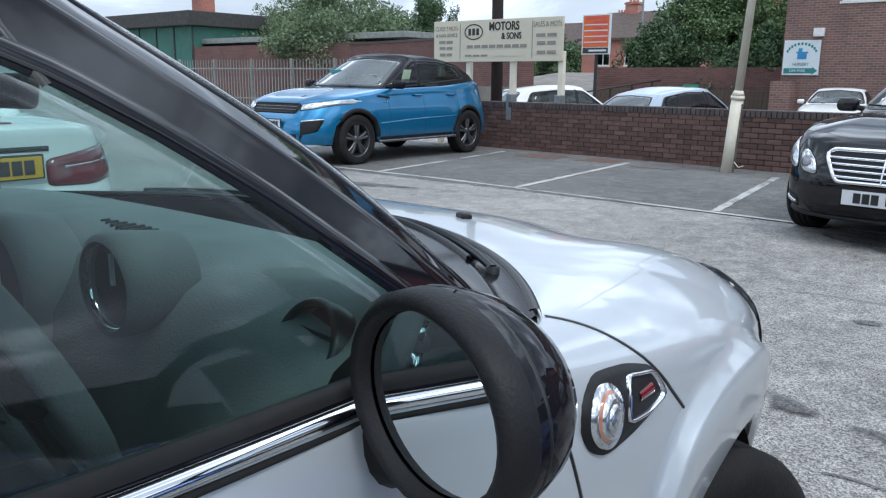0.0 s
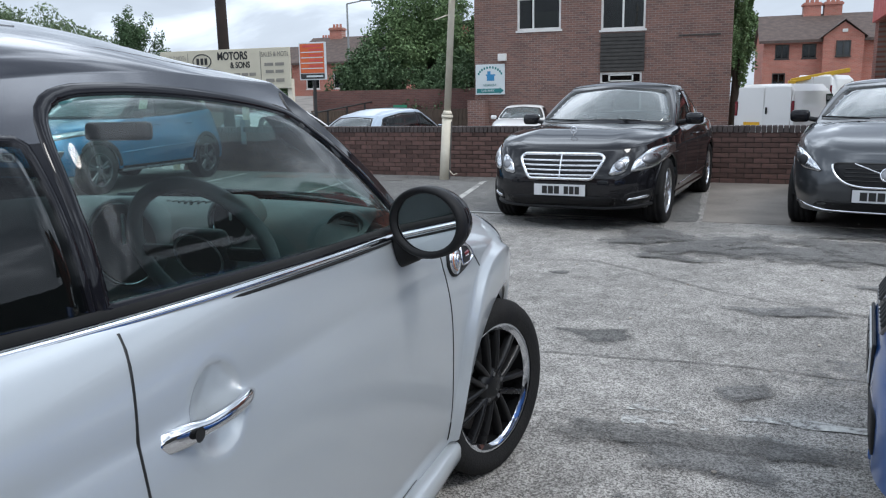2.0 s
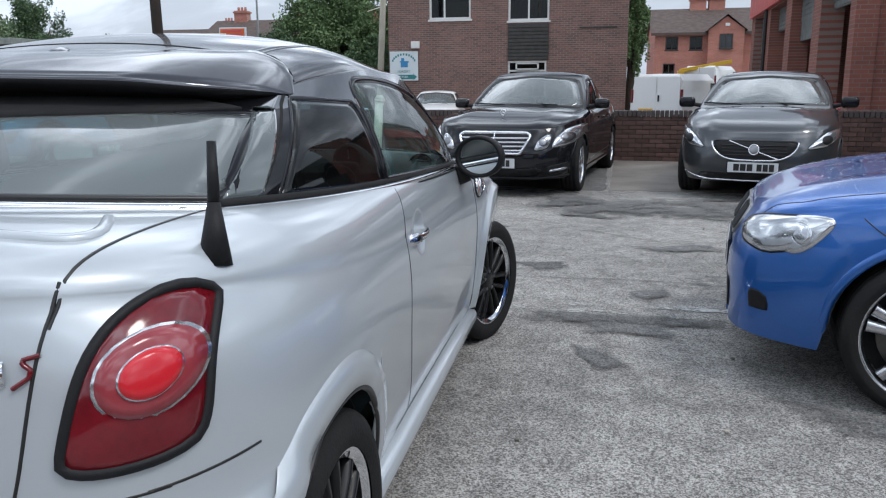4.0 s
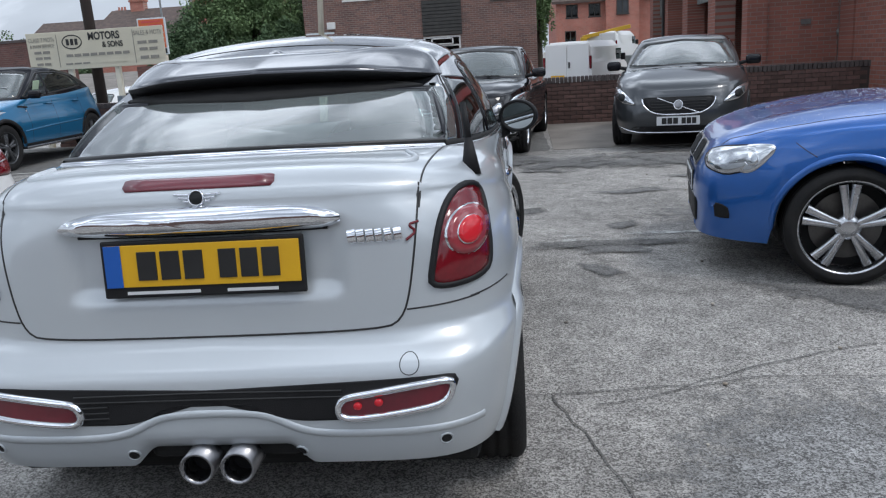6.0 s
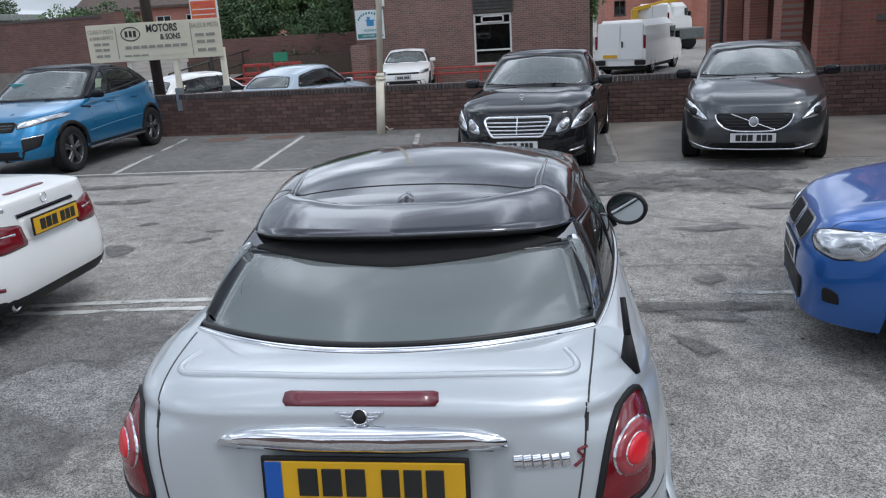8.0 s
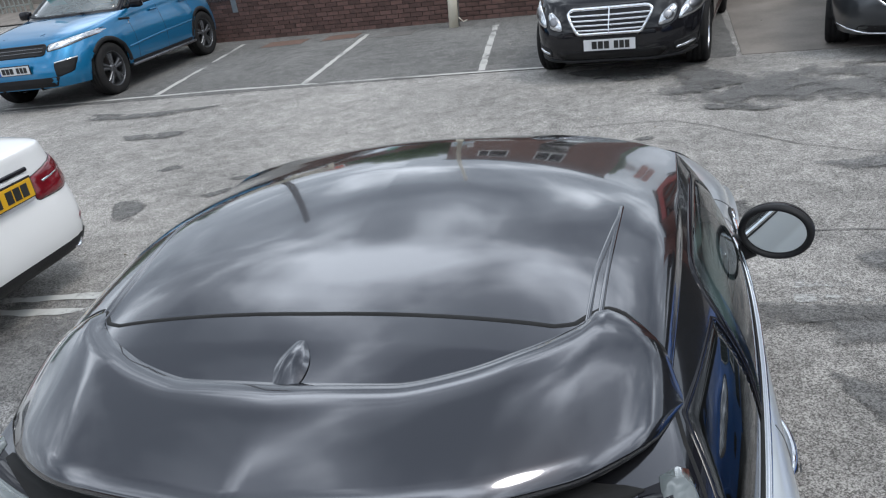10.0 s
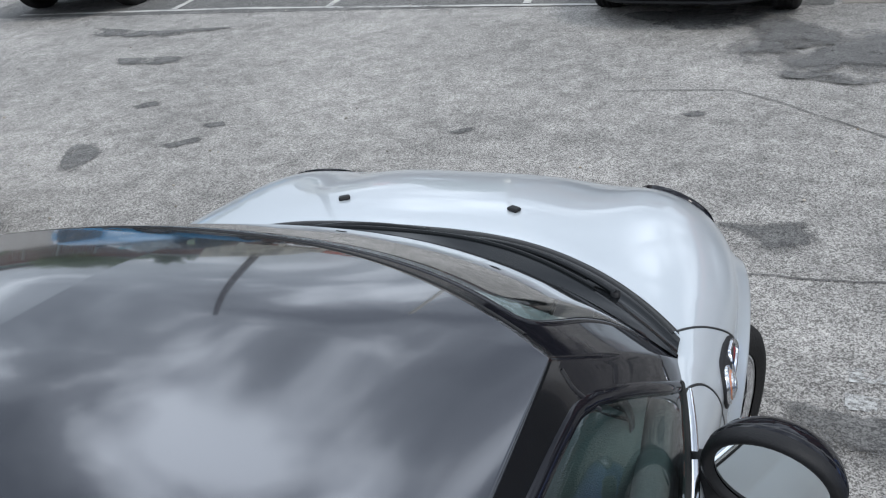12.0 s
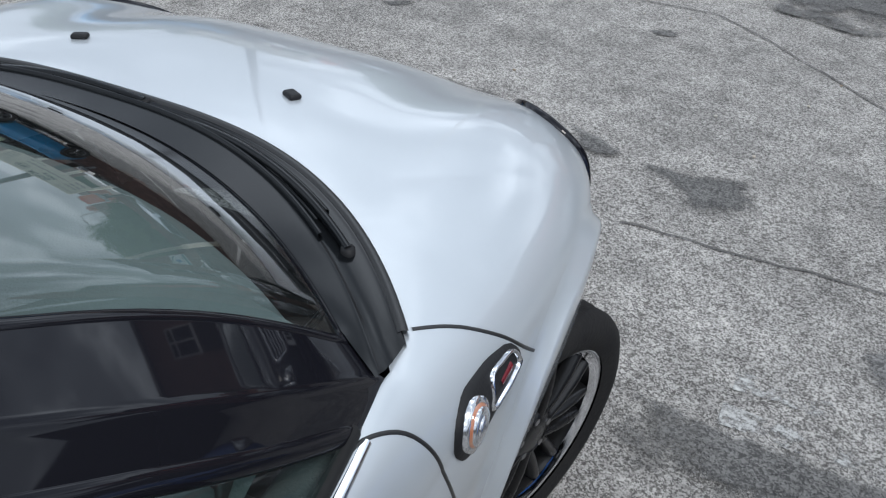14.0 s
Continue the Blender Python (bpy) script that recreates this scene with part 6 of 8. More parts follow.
# ---------------------------------------------------------------- materials of the yard
def tarmac(name, light, dark, scale=150.0, stain=0.5):
    m, n, l, b = nodes_of(name)
    tc = n.new("ShaderNodeTexCoord")
    v = n.new("ShaderNodeTexVoronoi"); v.inputs["Scale"].default_value = scale * 1.5
    v2 = n.new("ShaderNodeTexVoronoi"); v2.inputs["Scale"].default_value = scale * .75
    c = n.new("ShaderNodeTexNoise"); c.inputs["Scale"].default_value, c.inputs["Detail"].default_value = .55, 7.0
    c.inputs["Roughness"].default_value = .62
    d = n.new("ShaderNodeTexNoise"); d.inputs["Scale"].default_value, d.inputs["Detail"].default_value = 6.0, 8.0
    d.inputs["Roughness"].default_value = .7
    for q in (v, v2, c, d):
        l.new(tc.outputs["Object"], q.inputs["Vector"])
    bw = n.new("ShaderNodeSeparateColor"); l.new(v.outputs["Color"], bw.inputs[0])
    bw2 = n.new("ShaderNodeSeparateColor"); l.new(v2.outputs["Color"], bw2.inputs[0])
    av = n.new("ShaderNodeMath"); av.operation = "MULTIPLY_ADD"; av.inputs[1].default_value = .6
    l.new(bw2.outputs[0], av.inputs[0]); l.new(bw.outputs[0], av.inputs[2])
    mr = n.new("ShaderNodeMapRange"); mr.inputs["From Min"].default_value, mr.inputs["From Max"].default_value = .45, 1.2
    l.new(av.outputs[0], mr.inputs["Value"])
    mc = n.new("ShaderNodeMix"); mc.data_type = "RGBA"
    mc.inputs["A"].default_value, mc.inputs["B"].default_value = (*dark, 1), (*light, 1)
    l.new(mr.outputs[0], mc.inputs["Factor"])
    sm = n.new("ShaderNodeMath"); sm.operation = "MULTIPLY_ADD"; sm.inputs[1].default_value = 1.1
    l.new(d.outputs["Fac"], sm.inputs[0]); l.new(c.outputs["Fac"], sm.inputs[2])
    st = n.new("ShaderNodeMapRange")
    st.inputs["From Min"].default_value, st.inputs["From Max"].default_value = .84, 1.25
    st.inputs["To Min"].default_value, st.inputs["To Max"].default_value = 1 - stain, 1.12
    l.new(sm.outputs[0], st.inputs["Value"])
    hs = n.new("ShaderNodeHueSaturation"); l.new(mc.outputs["Result"], hs.inputs["Color"]); l.new(st.outputs[0], hs.inputs["Value"])
    l.new(hs.outputs[0], b.inputs["Base Color"])
    rr = n.new("ShaderNodeMapRange"); rr.inputs["To Min"].default_value, rr.inputs["To Max"].default_value = .55, .95
    l.new(sm.outputs[0], rr.inputs["Value"]); l.new(rr.outputs[0], b.inputs["Roughness"])
    bp = n.new("ShaderNodeBump"); bp.inputs["Strength"].default_value, bp.inputs["Distance"].default_value = .55, .004
    l.new(v.outputs["Distance"], bp.inputs["Height"]); l.new(bp.outputs[0], b.inputs["Normal"])
    return m


def worn_paint(name, c, under, keep=.5):
    """Old line paint, flaked away in places down to the tarmac."""
    m, n, l, b = nodes_of(name)
    tc = n.new("ShaderNodeTexCoord")
    a = n.new("ShaderNodeTexNoise"); a.inputs["Scale"].default_value, a.inputs["Detail"].default_value = 14, 9
    a.inputs["Roughness"].default_value = .85
    g = n.new("ShaderNodeTexNoise"); g.inputs["Scale"].default_value, g.inputs["Detail"].default_value = 1.3, 3
    v = n.new("ShaderNodeTexVoronoi"); v.inputs["Scale"].default_value = 150
    for q in (a, g, v):
        l.new(tc.outputs["Object"], q.inputs["Vector"])
    ad = n.new("ShaderNodeMath"); ad.operation = "ADD"; l.new(a.outputs["Fac"], ad.inputs[0]); l.new(g.outputs["Fac"], ad.inputs[1])
    mr = n.new("ShaderNodeMapRange"); mr.inputs["From Min"].default_value, mr.inputs["From Max"].default_value = 1.5 - keep - .1, 1.5 - keep + .1
    l.new(ad.outputs[0], mr.inputs["Value"])
    bw = n.new("ShaderNodeMix"); bw.data_type = "RGBA"
    bw.inputs["A"].default_value, bw.inputs["B"].default_value = (*[q * .55 for q in under], 1), (*[q * 1.35 for q in under], 1)
    sc = n.new("ShaderNodeSeparateColor"); l.new(v.outputs["Color"], sc.inputs[0]); l.new(sc.outputs[0], bw.inputs["Factor"])
    mc = n.new("ShaderNodeMix"); mc.data_type = "RGBA"; mc.inputs["B"].default_value = (*c, 1)
    l.new(bw.outputs["Result"], mc.inputs["A"]); l.new(mr.outputs[0], mc.inputs["Factor"]); l.new(mc.outputs["Result"], b.inputs["Base Color"])
    b.inputs["Roughness"].default_value = .85
    gap = n.new("ShaderNodeMapRange"); gap.inputs["From Min"].default_value, gap.inputs["From Max"].default_value = .0, .35
    l.new(mr.outputs[0], gap.inputs["Value"])
    tr = n.new("ShaderNodeBsdfTransparent"); ms = n.new("ShaderNodeMixShader")
    l.new(gap.outputs[0], ms.inputs[0]); l.new(tr.outputs[0], ms.inputs[1]); l.new(b.outputs[0], ms.inputs[2])
    l.new(ms.outputs[0], n["Material Output"].inputs[0])
    return m


def brickwork(name, c1, c2, mortar, axis, w=.225, h=.075):
    m, n, l, b = nodes_of(name)
    tc = n.new("ShaderNodeTexCoord")
    sp = n.new("ShaderNodeSeparateXYZ"); l.new(tc.outputs["Object"], sp.inputs[0])
    cb = n.new("ShaderNodeCombineXYZ")
    l.new(sp.outputs[0 if axis == "y" else 1], cb.inputs[0]); l.new(sp.outputs[2], cb.inputs[1])
    t = n.new("ShaderNodeTexBrick")
    t.inputs["Color1"].default_value, t.inputs["Color2"].default_value, t.inputs["Mortar"].default_value = (*c1, 1), (*c2, 1), (*mortar, 1)
    t.inputs["Scale"].default_value, t.inputs["Mortar Size"].default_value = 1.0, .007
    t.inputs["Brick Width"].default_value, t.inputs["Row Height"].default_value = w, h
    l.new(cb.outputs[0], t.inputs["Vector"])
    a = n.new("ShaderNodeTexNoise"); a.inputs["Scale"].default_value, a.inputs["Detail"].default_value = .9, 8
    l.new(tc.outputs["Object"], a.inputs["Vector"])
    mr = n.new("ShaderNodeMapRange"); mr.inputs["To Min"].default_value, mr.inputs["To Max"].default_value = .65, 1.3
    l.new(a.outputs["Fac"], mr.inputs["Value"])
    hs = n.new("ShaderNodeHueSaturation"); l.new(t.outputs["Color"], hs.inputs["Color"]); l.new(mr.outputs[0], hs.inputs["Value"])
    l.new(hs.outputs[0], b.inputs["Base Color"]); b.inputs["Roughness"].default_value = .9
    bp = n.new("ShaderNodeBump"); bp.inputs["Strength"].default_value, bp.inputs["Distance"].default_value, bp.invert = .7, .01, True
    l.new(t.outputs["Fac"], bp.inputs["Height"]); l.new(bp.outputs[0], b.inputs["Normal"])
    return m


TARMAC = tarmac("aged_tarmac", (.535, .512, .478), (.122, .114, .105), 150, .42)
BAY_TARMAC = tarmac("dark_bay_tarmac", (.27, .265, .25), (.08, .077, .073), 150, .42)
STAIN = tarmac("oil_stained_tarmac", (.22, .215, .205), (.07, .068, .066), 130, .3)
STAIN_SOFT = tarmac("damp_tarmac", (.27, .265, .255), (.09, .088, .086), 120, .3)
CONCRETE = surface("worn_concrete", (.255, .228, .20), (.155, .138, .122), .85, 0, 1.3, 40, .3, detail=10)
LINE = worn_paint("worn_white_line", (.60, .60, .57), (.30, .295, .285), .57)
LINE_FLECK = worn_paint("flaked_white_line", (.60, .60, .57), (.30, .295, .285), .425)
LINE_OLD = worn_paint("faded_white_line", (.47, .46, .43), (.17, .165, .16), .60)
CRACK = surface("crack_dirt", (.085, .08, .075), (.15, .142, .132), .95, 0, 9, 200)
BRICK = surface("red_brown_brick", (.145, .078, .064), (.095, .06, .053), .88, 0, 14, 130, .35, per_piece=.28)
COPING = surface("blue_brick_coping", (0.062, 0.052, 0.052), (0.090, 0.068, 0.062), .7, 0, 7, 120, .3, per_piece=.2)
MORTAR = surface("grey_mortar", (0.066, 0.048, 0.043), (0.052, 0.041, 0.038), .95, 0, 6, 160, .3)
BROWN_WALL = brickwork("brown_brickwork", (0.225, 0.118, 0.096), (0.14, 0.084, 0.075), (0.27, 0.23, 0.20), "y")
RED_WALL_Y = brickwork("red_brickwork", (0.30, 0.105, 0.075), (0.215, 0.082, 0.062), (0.24, 0.18, 0.155), "y")
MAROON_WALL = brickwork("maroon_brickwork", (0.19, 0.088, 0.074), (0.13, 0.066, 0.058), (0.17, 0.13, 0.115), "y")
RED_WALL_X = brickwork("red_brickwork_side", (0.30, 0.105, 0.075), (0.215, 0.082, 0.062), (0.24, 0.18, 0.155), "x")
HOUSE_RED = brickwork("orange_red_brickwork", (0.50, 0.18, 0.13), (0.40, 0.145, 0.105), (0.44, 0.32, 0.27), "y")
ROOF_TILE = surface("brown_roof_tiles", (0.123, 0.0841, 0.0696), (0.0725, 0.0551, 0.0493), .85, 0, 3, 40, .4)
WHITE_FRAME = surface("white_window_frame", (.72, .72, .70), (.62, .62, .60), .5, 0, 5, 90)
WINDOW = surface("dark_window_pane", (.025, .028, .032), (.05, .055, .06), .06, 0, .8, 5, spread=.03)
CLADDING = surface("slate_cladding", (.055, .052, .048), (.035, .034, .032), .7, 0, 5, 60)
CREAM = surface("cream_sign_board", (.62, .575, .45), (.56, .52, .41), .55, 0, 2, 80)
INK = surface("black_sign_ink", (.02, .02, .02), (.03, .03, .03), .5)
GREY_INK = surface("faded_grey_ink", (.22, .21, .19), (.28, .26, .22), .6)
POST_PAINT = surface("cream_post_paint", (.82, .77, .64), (.64, .58, .46), .6, 0, 3, 60, .2)
GALV = surface("galvanised_steel", (.36, .37, .37), (.26, .27, .27), .45, .7, 6, 90)
FENCE_MAT = surface("weathered_palisade", (.34, .36, .34), (.22, .24, .22), .6, .3, 5, 80)
DARK_WOOD = surface("dark_pole_wood", (.035, .025, .022), (.055, .04, .034), .85, 0, 4, 60, .3)
ORANGE = surface("orange_sign", (.62, .13, .035), (.55, .11, .03), .5)
SIGN_WHITE = surface("white_sign_board", (.62, .68, .70), (.56, .62, .64), .5, 0, 3, 60)
TEAL = surface("teal_sign_print", (.02, .20, .20), (.02, .17, .17), .5)
BLUE_INK = surface("blue_sign_print", (.03, .22, .45), (.03, .2, .4), .5)
RED_RAIL = surface("red_rail_paint", (.38, .045, .035), (.28, .035, .03), .5, 0, 5, 60)
GREEN_SHED = surface("green_shed_paint", (.05, .17, .13), (.04, .13, .10), .7, 0, 2, 60)
WOOD = surface("brown_fence_wood", (.13, .095, .07), (.085, .062, .046), .85, 0, 4, 60, .3)
YELLOW = surface("yellow_lift_paint", (.60, .36, .02), (.5, .3, .02), .5)
BARK = surface("bark", (.075, .06, .045), (.045, .036, .028), .95, 0, 6, 60, .5)
# near-black for boards that stand for the unlit depth of rooms
DARK_IN = surface("painted_interior_shade", (.02, .02, .022), (.012, .012, .013), .9)
SHUTTER = surface("grey_roller_shutter", (.18, .20, .19), (.13, .14, .14), .6)
RED_FASCIA = surface("red_fascia", (0.609, 0.087, 0.0725), (0.522, 0.0725, 0.0653), .5)


def leaf_mat(name, a, b_):
    m = surface(name, a, b_, .6, 0, .7, 3, per_piece=.3, spec=.2)
    n = m.node_tree.nodes["Principled BSDF"]
    n.inputs["Subsurface Weight"].default_value = 0.0
    return m


LEAF = leaf_mat("green_leaves", (0.17, 0.25, 0.115), (0.115, 0.185, 0.08))
LEAF_DARK = leaf_mat("dark_green_leaves", (0.115, 0.178, 0.09), (0.075, 0.125, 0.062))
LEAF_GREY = leaf_mat("grey_green_leaves", (0.19, 0.25, 0.14), (0.12, 0.175, 0.095))


# ---------------------------------------------------------------- ground
def ground_height(x, y):
    t = min(1, max(0, (y - 12.0) / 2.5))
    return -.35 * t * t * (3 - 2 * t)


def build_ground():
    xs = [-900, -300, -100, -60, -40, -25, -15, -10, -5, 0, 5, 10, 20, 60, 200, 900]
    ys = [-900, -200, -60, -20, -10, -4, 0, 4, 8, 11, 12] + [12 + .25 * k for k in range(1, 11)] + [16, 20, 26, 34, 50, 80, 200, 900]
    vs = [(x, y, ground_height(x, y)) for y in ys for x in xs]
    n = len(xs)
    fs = [(j * n + i, j * n + i + 1, (j + 1) * n + i + 1, (j + 1) * n + i) for j in range(len(ys) - 1) for i in range(n - 1)]
    tagged(raw("ground", vs, fs, TARMAC), "aged grey tarmac yard with stains and cracks", "ground", kind="structure")


def soft_edge(mat, grain=9, start=1.3, full=2.0):
    """Let the ground show through a stain towards its rim and between its grains."""
    n, l = mat.node_tree.nodes, mat.node_tree.links
    at = n.new("ShaderNodeAttribute"); at.attribute_name = "inward"
    tc = n.new("ShaderNodeTexCoord")
    a = n.new("ShaderNodeTexNoise"); a.inputs["Scale"].default_value, a.inputs["Detail"].default_value = grain, 8
    a.inputs["Roughness"].default_value = .72
    l.new(tc.outputs["Object"], a.inputs["Vector"])
    ad = n.new("ShaderNodeMath"); ad.operation = "MULTIPLY_ADD"; ad.inputs[1].default_value = 2.2
    l.new(a.outputs["Fac"], ad.inputs[0]); l.new(at.outputs["Fac"], ad.inputs[2])
    mr = n.new("ShaderNodeMapRange"); mr.inputs["From Min"].default_value, mr.inputs["From Max"].default_value = start, full
    mr.inputs["To Max"].default_value = .92
    l.new(ad.outputs[0], mr.inputs["Value"])
    tr = n.new("ShaderNodeBsdfTransparent")
    ms = n.new("ShaderNodeMixShader")
    l.new(mr.outputs[0], ms.inputs[0]); l.new(tr.outputs[0], ms.inputs[1]); l.new(n["Principled BSDF"].outputs[0], ms.inputs[2])
    l.new(ms.outputs[0], n["Material Output"].inputs[0])


DAMP = tarmac("dark_tarmac_patch", (.43, .425, .415), (.10, .098, .095), 120, .3)
soft_edge(DAMP)
soft_edge(STAIN)
soft_edge(STAIN_SOFT)
STAIN_BROKEN = tarmac("broken_stain_tarmac", (.235, .23, .22), (.075, .073, .071), 130, .3)
soft_edge(STAIN_BROKEN, 2.3, 1.78, 2.1)


def stain(pts, z, mat, seed, wob):
    """A stain as a thin sheet whose inward value rises from rim to middle."""
    P = even(pts, .06, True)
    P = [(x + noise.noise((x * 3, y * 3, seed)) * wob, y + noise.noise((x * 3, y * 3, seed + 9)) * wob) for x, y in P]
    n = len(P)
    cx, cy = sum(p[0] for p in P) / n, sum(p[1] for p in P) / n
    vs, fs, val = [], [], []
    for s, v in ((1.25, 0.0), (.95, .35), (.6, .9)):
        vs += [(cx + (x - cx) * s, cy + (y - cy) * s, z) for x, y in P]
        val += [v] * n
    vs.append((cx, cy, z)); val.append(1.0)
    for k in (0, n):
        fs += [(k + i, k + (i + 1) % n, k + n + (i + 1) % n, k + n + i) for i in range(n)]
    fs += [(2 * n + i, 2 * n + (i + 1) % n, 3 * n) for i in range(n)]
    ob = raw("oil_stain", vs, fs, mat, smooth=False)
    at = ob.data.attributes.new("inward", "FLOAT", "POINT")
    at.data.foreach_set("value", val)
    return tagged(ob, "dark oily stain on the tarmac", "stain", kind="structure")


def sheet(name, pts, z, mat, label, kind="structure", wob=.0, seed=0, cat="road"):
    P = even(pts, .06 if wob else .5, True)
    if wob:
        P = [(x + (noise.noise((x * 3, y * 3, seed)) + noise.noise((x * 9, y * 9, seed)) * .6) * wob, y + (noise.noise((x * 3, y * 3, seed + 9)) + noise.noise((x * 9, y * 9, seed + 5)) * .6) * wob) for x, y in P]
    n = len(P)
    vs = [(x, y, z) for x, y in P] + [(x, y, z - .02) for x, y in P]
    area = sum(P[i][0] * P[(i + 1) % n][1] - P[(i + 1) % n][0] * P[i][1] for i in range(n))
    top = tuple(range(n))
    fs = [top if area > 0 else top[::-1]] + [(i, n + i, n + (i + 1) % n, (i + 1) % n) for i in range(n)]
    return tagged(raw(name, vs, fs, mat, smooth=False), label, cat, kind=kind)


def streak(name, path, width, z, mat, label, seed=0, wob=.01, cat="road"):
    """A long thin mark on the ground with an uneven edge."""
    P = even(path, .04)
    vs, fs = [], []
    for i, (x, y) in enumerate(P):
        a, b = P[max(0, i - 1)], P[min(len(P) - 1, i + 1)]
        t = np.array((b[0] - a[0], b[1] - a[1])); t = t / max(1e-9, np.linalg.norm(t)); s = (-t[1], t[0])
        o = noise.noise((x * 2.1, y * 2.1, seed)) * wob * 3 + noise.noise((x * 11, y * 11, seed)) * wob
        w0 = width * .5 * (1 + .5 * noise.noise((x * 7, y * 7, seed + 3)))
        for k in (-1, 1):
            vs.append((x + s[0] * (o + k * w0), y + s[1] * (o + k * w0), z))
    for i in range(len(P) - 1):
        fs.append((i * 2, i * 2 + 1, i * 2 + 3, i * 2 + 2))
    return tagged(raw(name, vs, fs, mat, smooth=False), label, cat, kind="structure")


def ground_marks():
    sheet("bay_surface", [(-9.5, 7.45), (-1.2, 7.30), (1.45, 7.05), (1.5, 11.1), (-7.2, 11.85), (-9.8, 12)], .004, BAY_TARMAC, "darker tarmac of the parking bays", wob=.03, seed=2)
    sheet("concrete_slab", [(1.50, 7.10), (7.3, 6.62), (7.3, 10.5), (1.62, 11.1)], .006, CONCRETE, "worn pale concrete parking slab", wob=.012, seed=5)
    for a, b_ in (((-6.57, 11.3), (-6.09, 7.62)), ((-4.08, 11.0), (-3.82, 7.5)), ((-1.80, 10.62), (-1.43, 7.4))):
        streak("bay_line", [a, b_], .085, .010, LINE_OLD, "worn white bay line on tarmac", 1, .003)
    streak("bay_line", [(-8.6, 7.55), (-7.07, 7.56), (-4.97, 7.56), (-2.55, 7.40), (-.85, 7.29), (.6, 7.17)], .075, .010, LINE_OLD, "worn white line across the bay ends", 2, .004)
    for k, (a, b_, c) in enumerate((((1.22, 1.87), (1.5, 1.86), (1.75, 1.855)), ((1.2, 1.72), (1.6, 1.70), (2.4, 1.63)), ((-3.6, 1.76), (-2.9, 1.82), (-1.9, 1.89)), ((-3.7, 1.58), (-2.9, 1.63), (-1.9, 1.70)), ((1.65, 1.857), (2.1, 1.845), (2.6, 1.82)))):
        streak("lane_line", [a, b_, c], .075, .005, LINE if k > 1 else LINE_FLECK, "old double white line across the lane", 5 + k, .006)
    st = [
        [(.70, 2.96), (.92, 2.98), (1.16, 2.97), (1.15, 2.74), (.96, 2.66), (.86, 2.82)],
        [(-1.7, 3.0), (-1.4, 3.34), (-1.3, 3.15), (-.95, 3.12), (-.95, 2.9)], [(-.38, 3.24), (.0, 3.20), (.28, 3.04), (.1, 2.94), (-.2, 3.02)],
        [(-4.0, 4.28), (-3.82, 4.46), (-3.7, 4.3), (-3.86, 4.2)], [(-3.05, 3.95), (-2.9, 4.05), (-2.8, 3.96), (-2.95, 3.9)], [(-3.1, 3.55), (-2.9, 3.75), (-2.84, 3.66), (-3.0, 3.5)],
        [(-1.05, 3.97), (-.9, 4.05), (-.85, 3.96), (-1.0, 3.92)], [(.38, 4.37), (.5, 4.45), (.54, 4.36), (.44, 4.32)],
        [(-3.95, 3.62), (-3.65, 3.58), (-3.4, 3.3), (-3.4, 2.95), (-3.6, 2.95), (-3.85, 3.25)],
        [(.3, 6.02), (1.7, 5.75), (2.6, 5.9), (3.4, 5.5), (3.2, 5.2), (2.0, 5.35), (1.0, 5.55)], [(.75, 5.30), (1.3, 5.22), (1.9, 5.0), (1.5, 4.86), (.9, 5.1)],
        [(-.8, 6.9), (.1, 6.2), (.7, 6.1), (1.3, 6.35), (1.45, 7.0), (.4, 7.1)], [(2.0, 6.3), (3.8, 6.0), (4.2, 6.4), (2.6, 6.7)],
        [(-.25, -1.9), (.05, -1.7), (.32, -1.55), (.28, -2.1), (.05, -2.35), (-.2, -2.2)], [(-1.6, -1.75), (-.5, -1.7), (-.15, -2.0), (-.5, -2.35), (-1.2, -2.5), (-1.75, -2.2)],
        [(-3.6, 1.3), (-2.74, 1.5), (-2.05, 1.36), (-1.95, 1.0), (-2.2, .55), (-2.6, .72), (-2.9, .38), (-3.6, .6)], [(-2.7, .2), (-2.0, -.1), (-1.8, -.7), (-2.3, -.9), (-2.8, -.3)],
        [(1.25, 1.1), (1.42, 1.02), (1.5, .8), (1.36, .72), (1.27, .9)], [(2.08, .55), (2.5, .38), (3.3, .2), (3.3, -.2), (2.6, -.14), (2.2, .28)],
        [(1.2, 1.6), (1.75, 1.55), (1.8, 1.25), (1.3, 1.3)], [(-7.0, 6.9), (-5.6, 6.6), (-4.3, 6.75), (-5.0, 6.3), (-6.4, 6.35)], [(-5.4, 5.6), (-4.4, 5.7), (-4.2, 5.4), (-5.2, 5.3)],
        [(1.6, 3.6), (2.2, 3.75), (2.4, 3.55), (1.8, 3.4)], [(2.4, 4.4), (3.1, 4.5), (3.2, 4.25), (2.6, 4.2)], [(1.55, 2.15), (1.8, 2.25), (1.85, 2.1), (1.65, 2.0)],
        [(.93, 1.68), (1.15, 1.67), (1.62, 1.67), (2.1, 1.6), (2.1, 1.45), (1.45, 1.48), (1.12, 1.46), (.95, 1.53)],
        [(.2, 6.9), (1.6, 6.5), (3.6, 6.2), (3.8, 4.6), (2.4, 4.7), (.9, 5.0), (.1, 5.6)], [(.34, 3.08), (.54, 3.03), (.64, 2.92), (.44, 2.92)]]
    broken = (8, 9, 10, 11, 12, 20, 21, 26)
    for k, p in enumerate(st):
        stain(p, .003 + .0004 * k if k not in (9, 10, 11, 12, 26) else .0105 + .0004 * k, STAIN_BROKEN if k in broken else STAIN if k < 15 or k > 24 else STAIN_SOFT, 20 + k, .06)
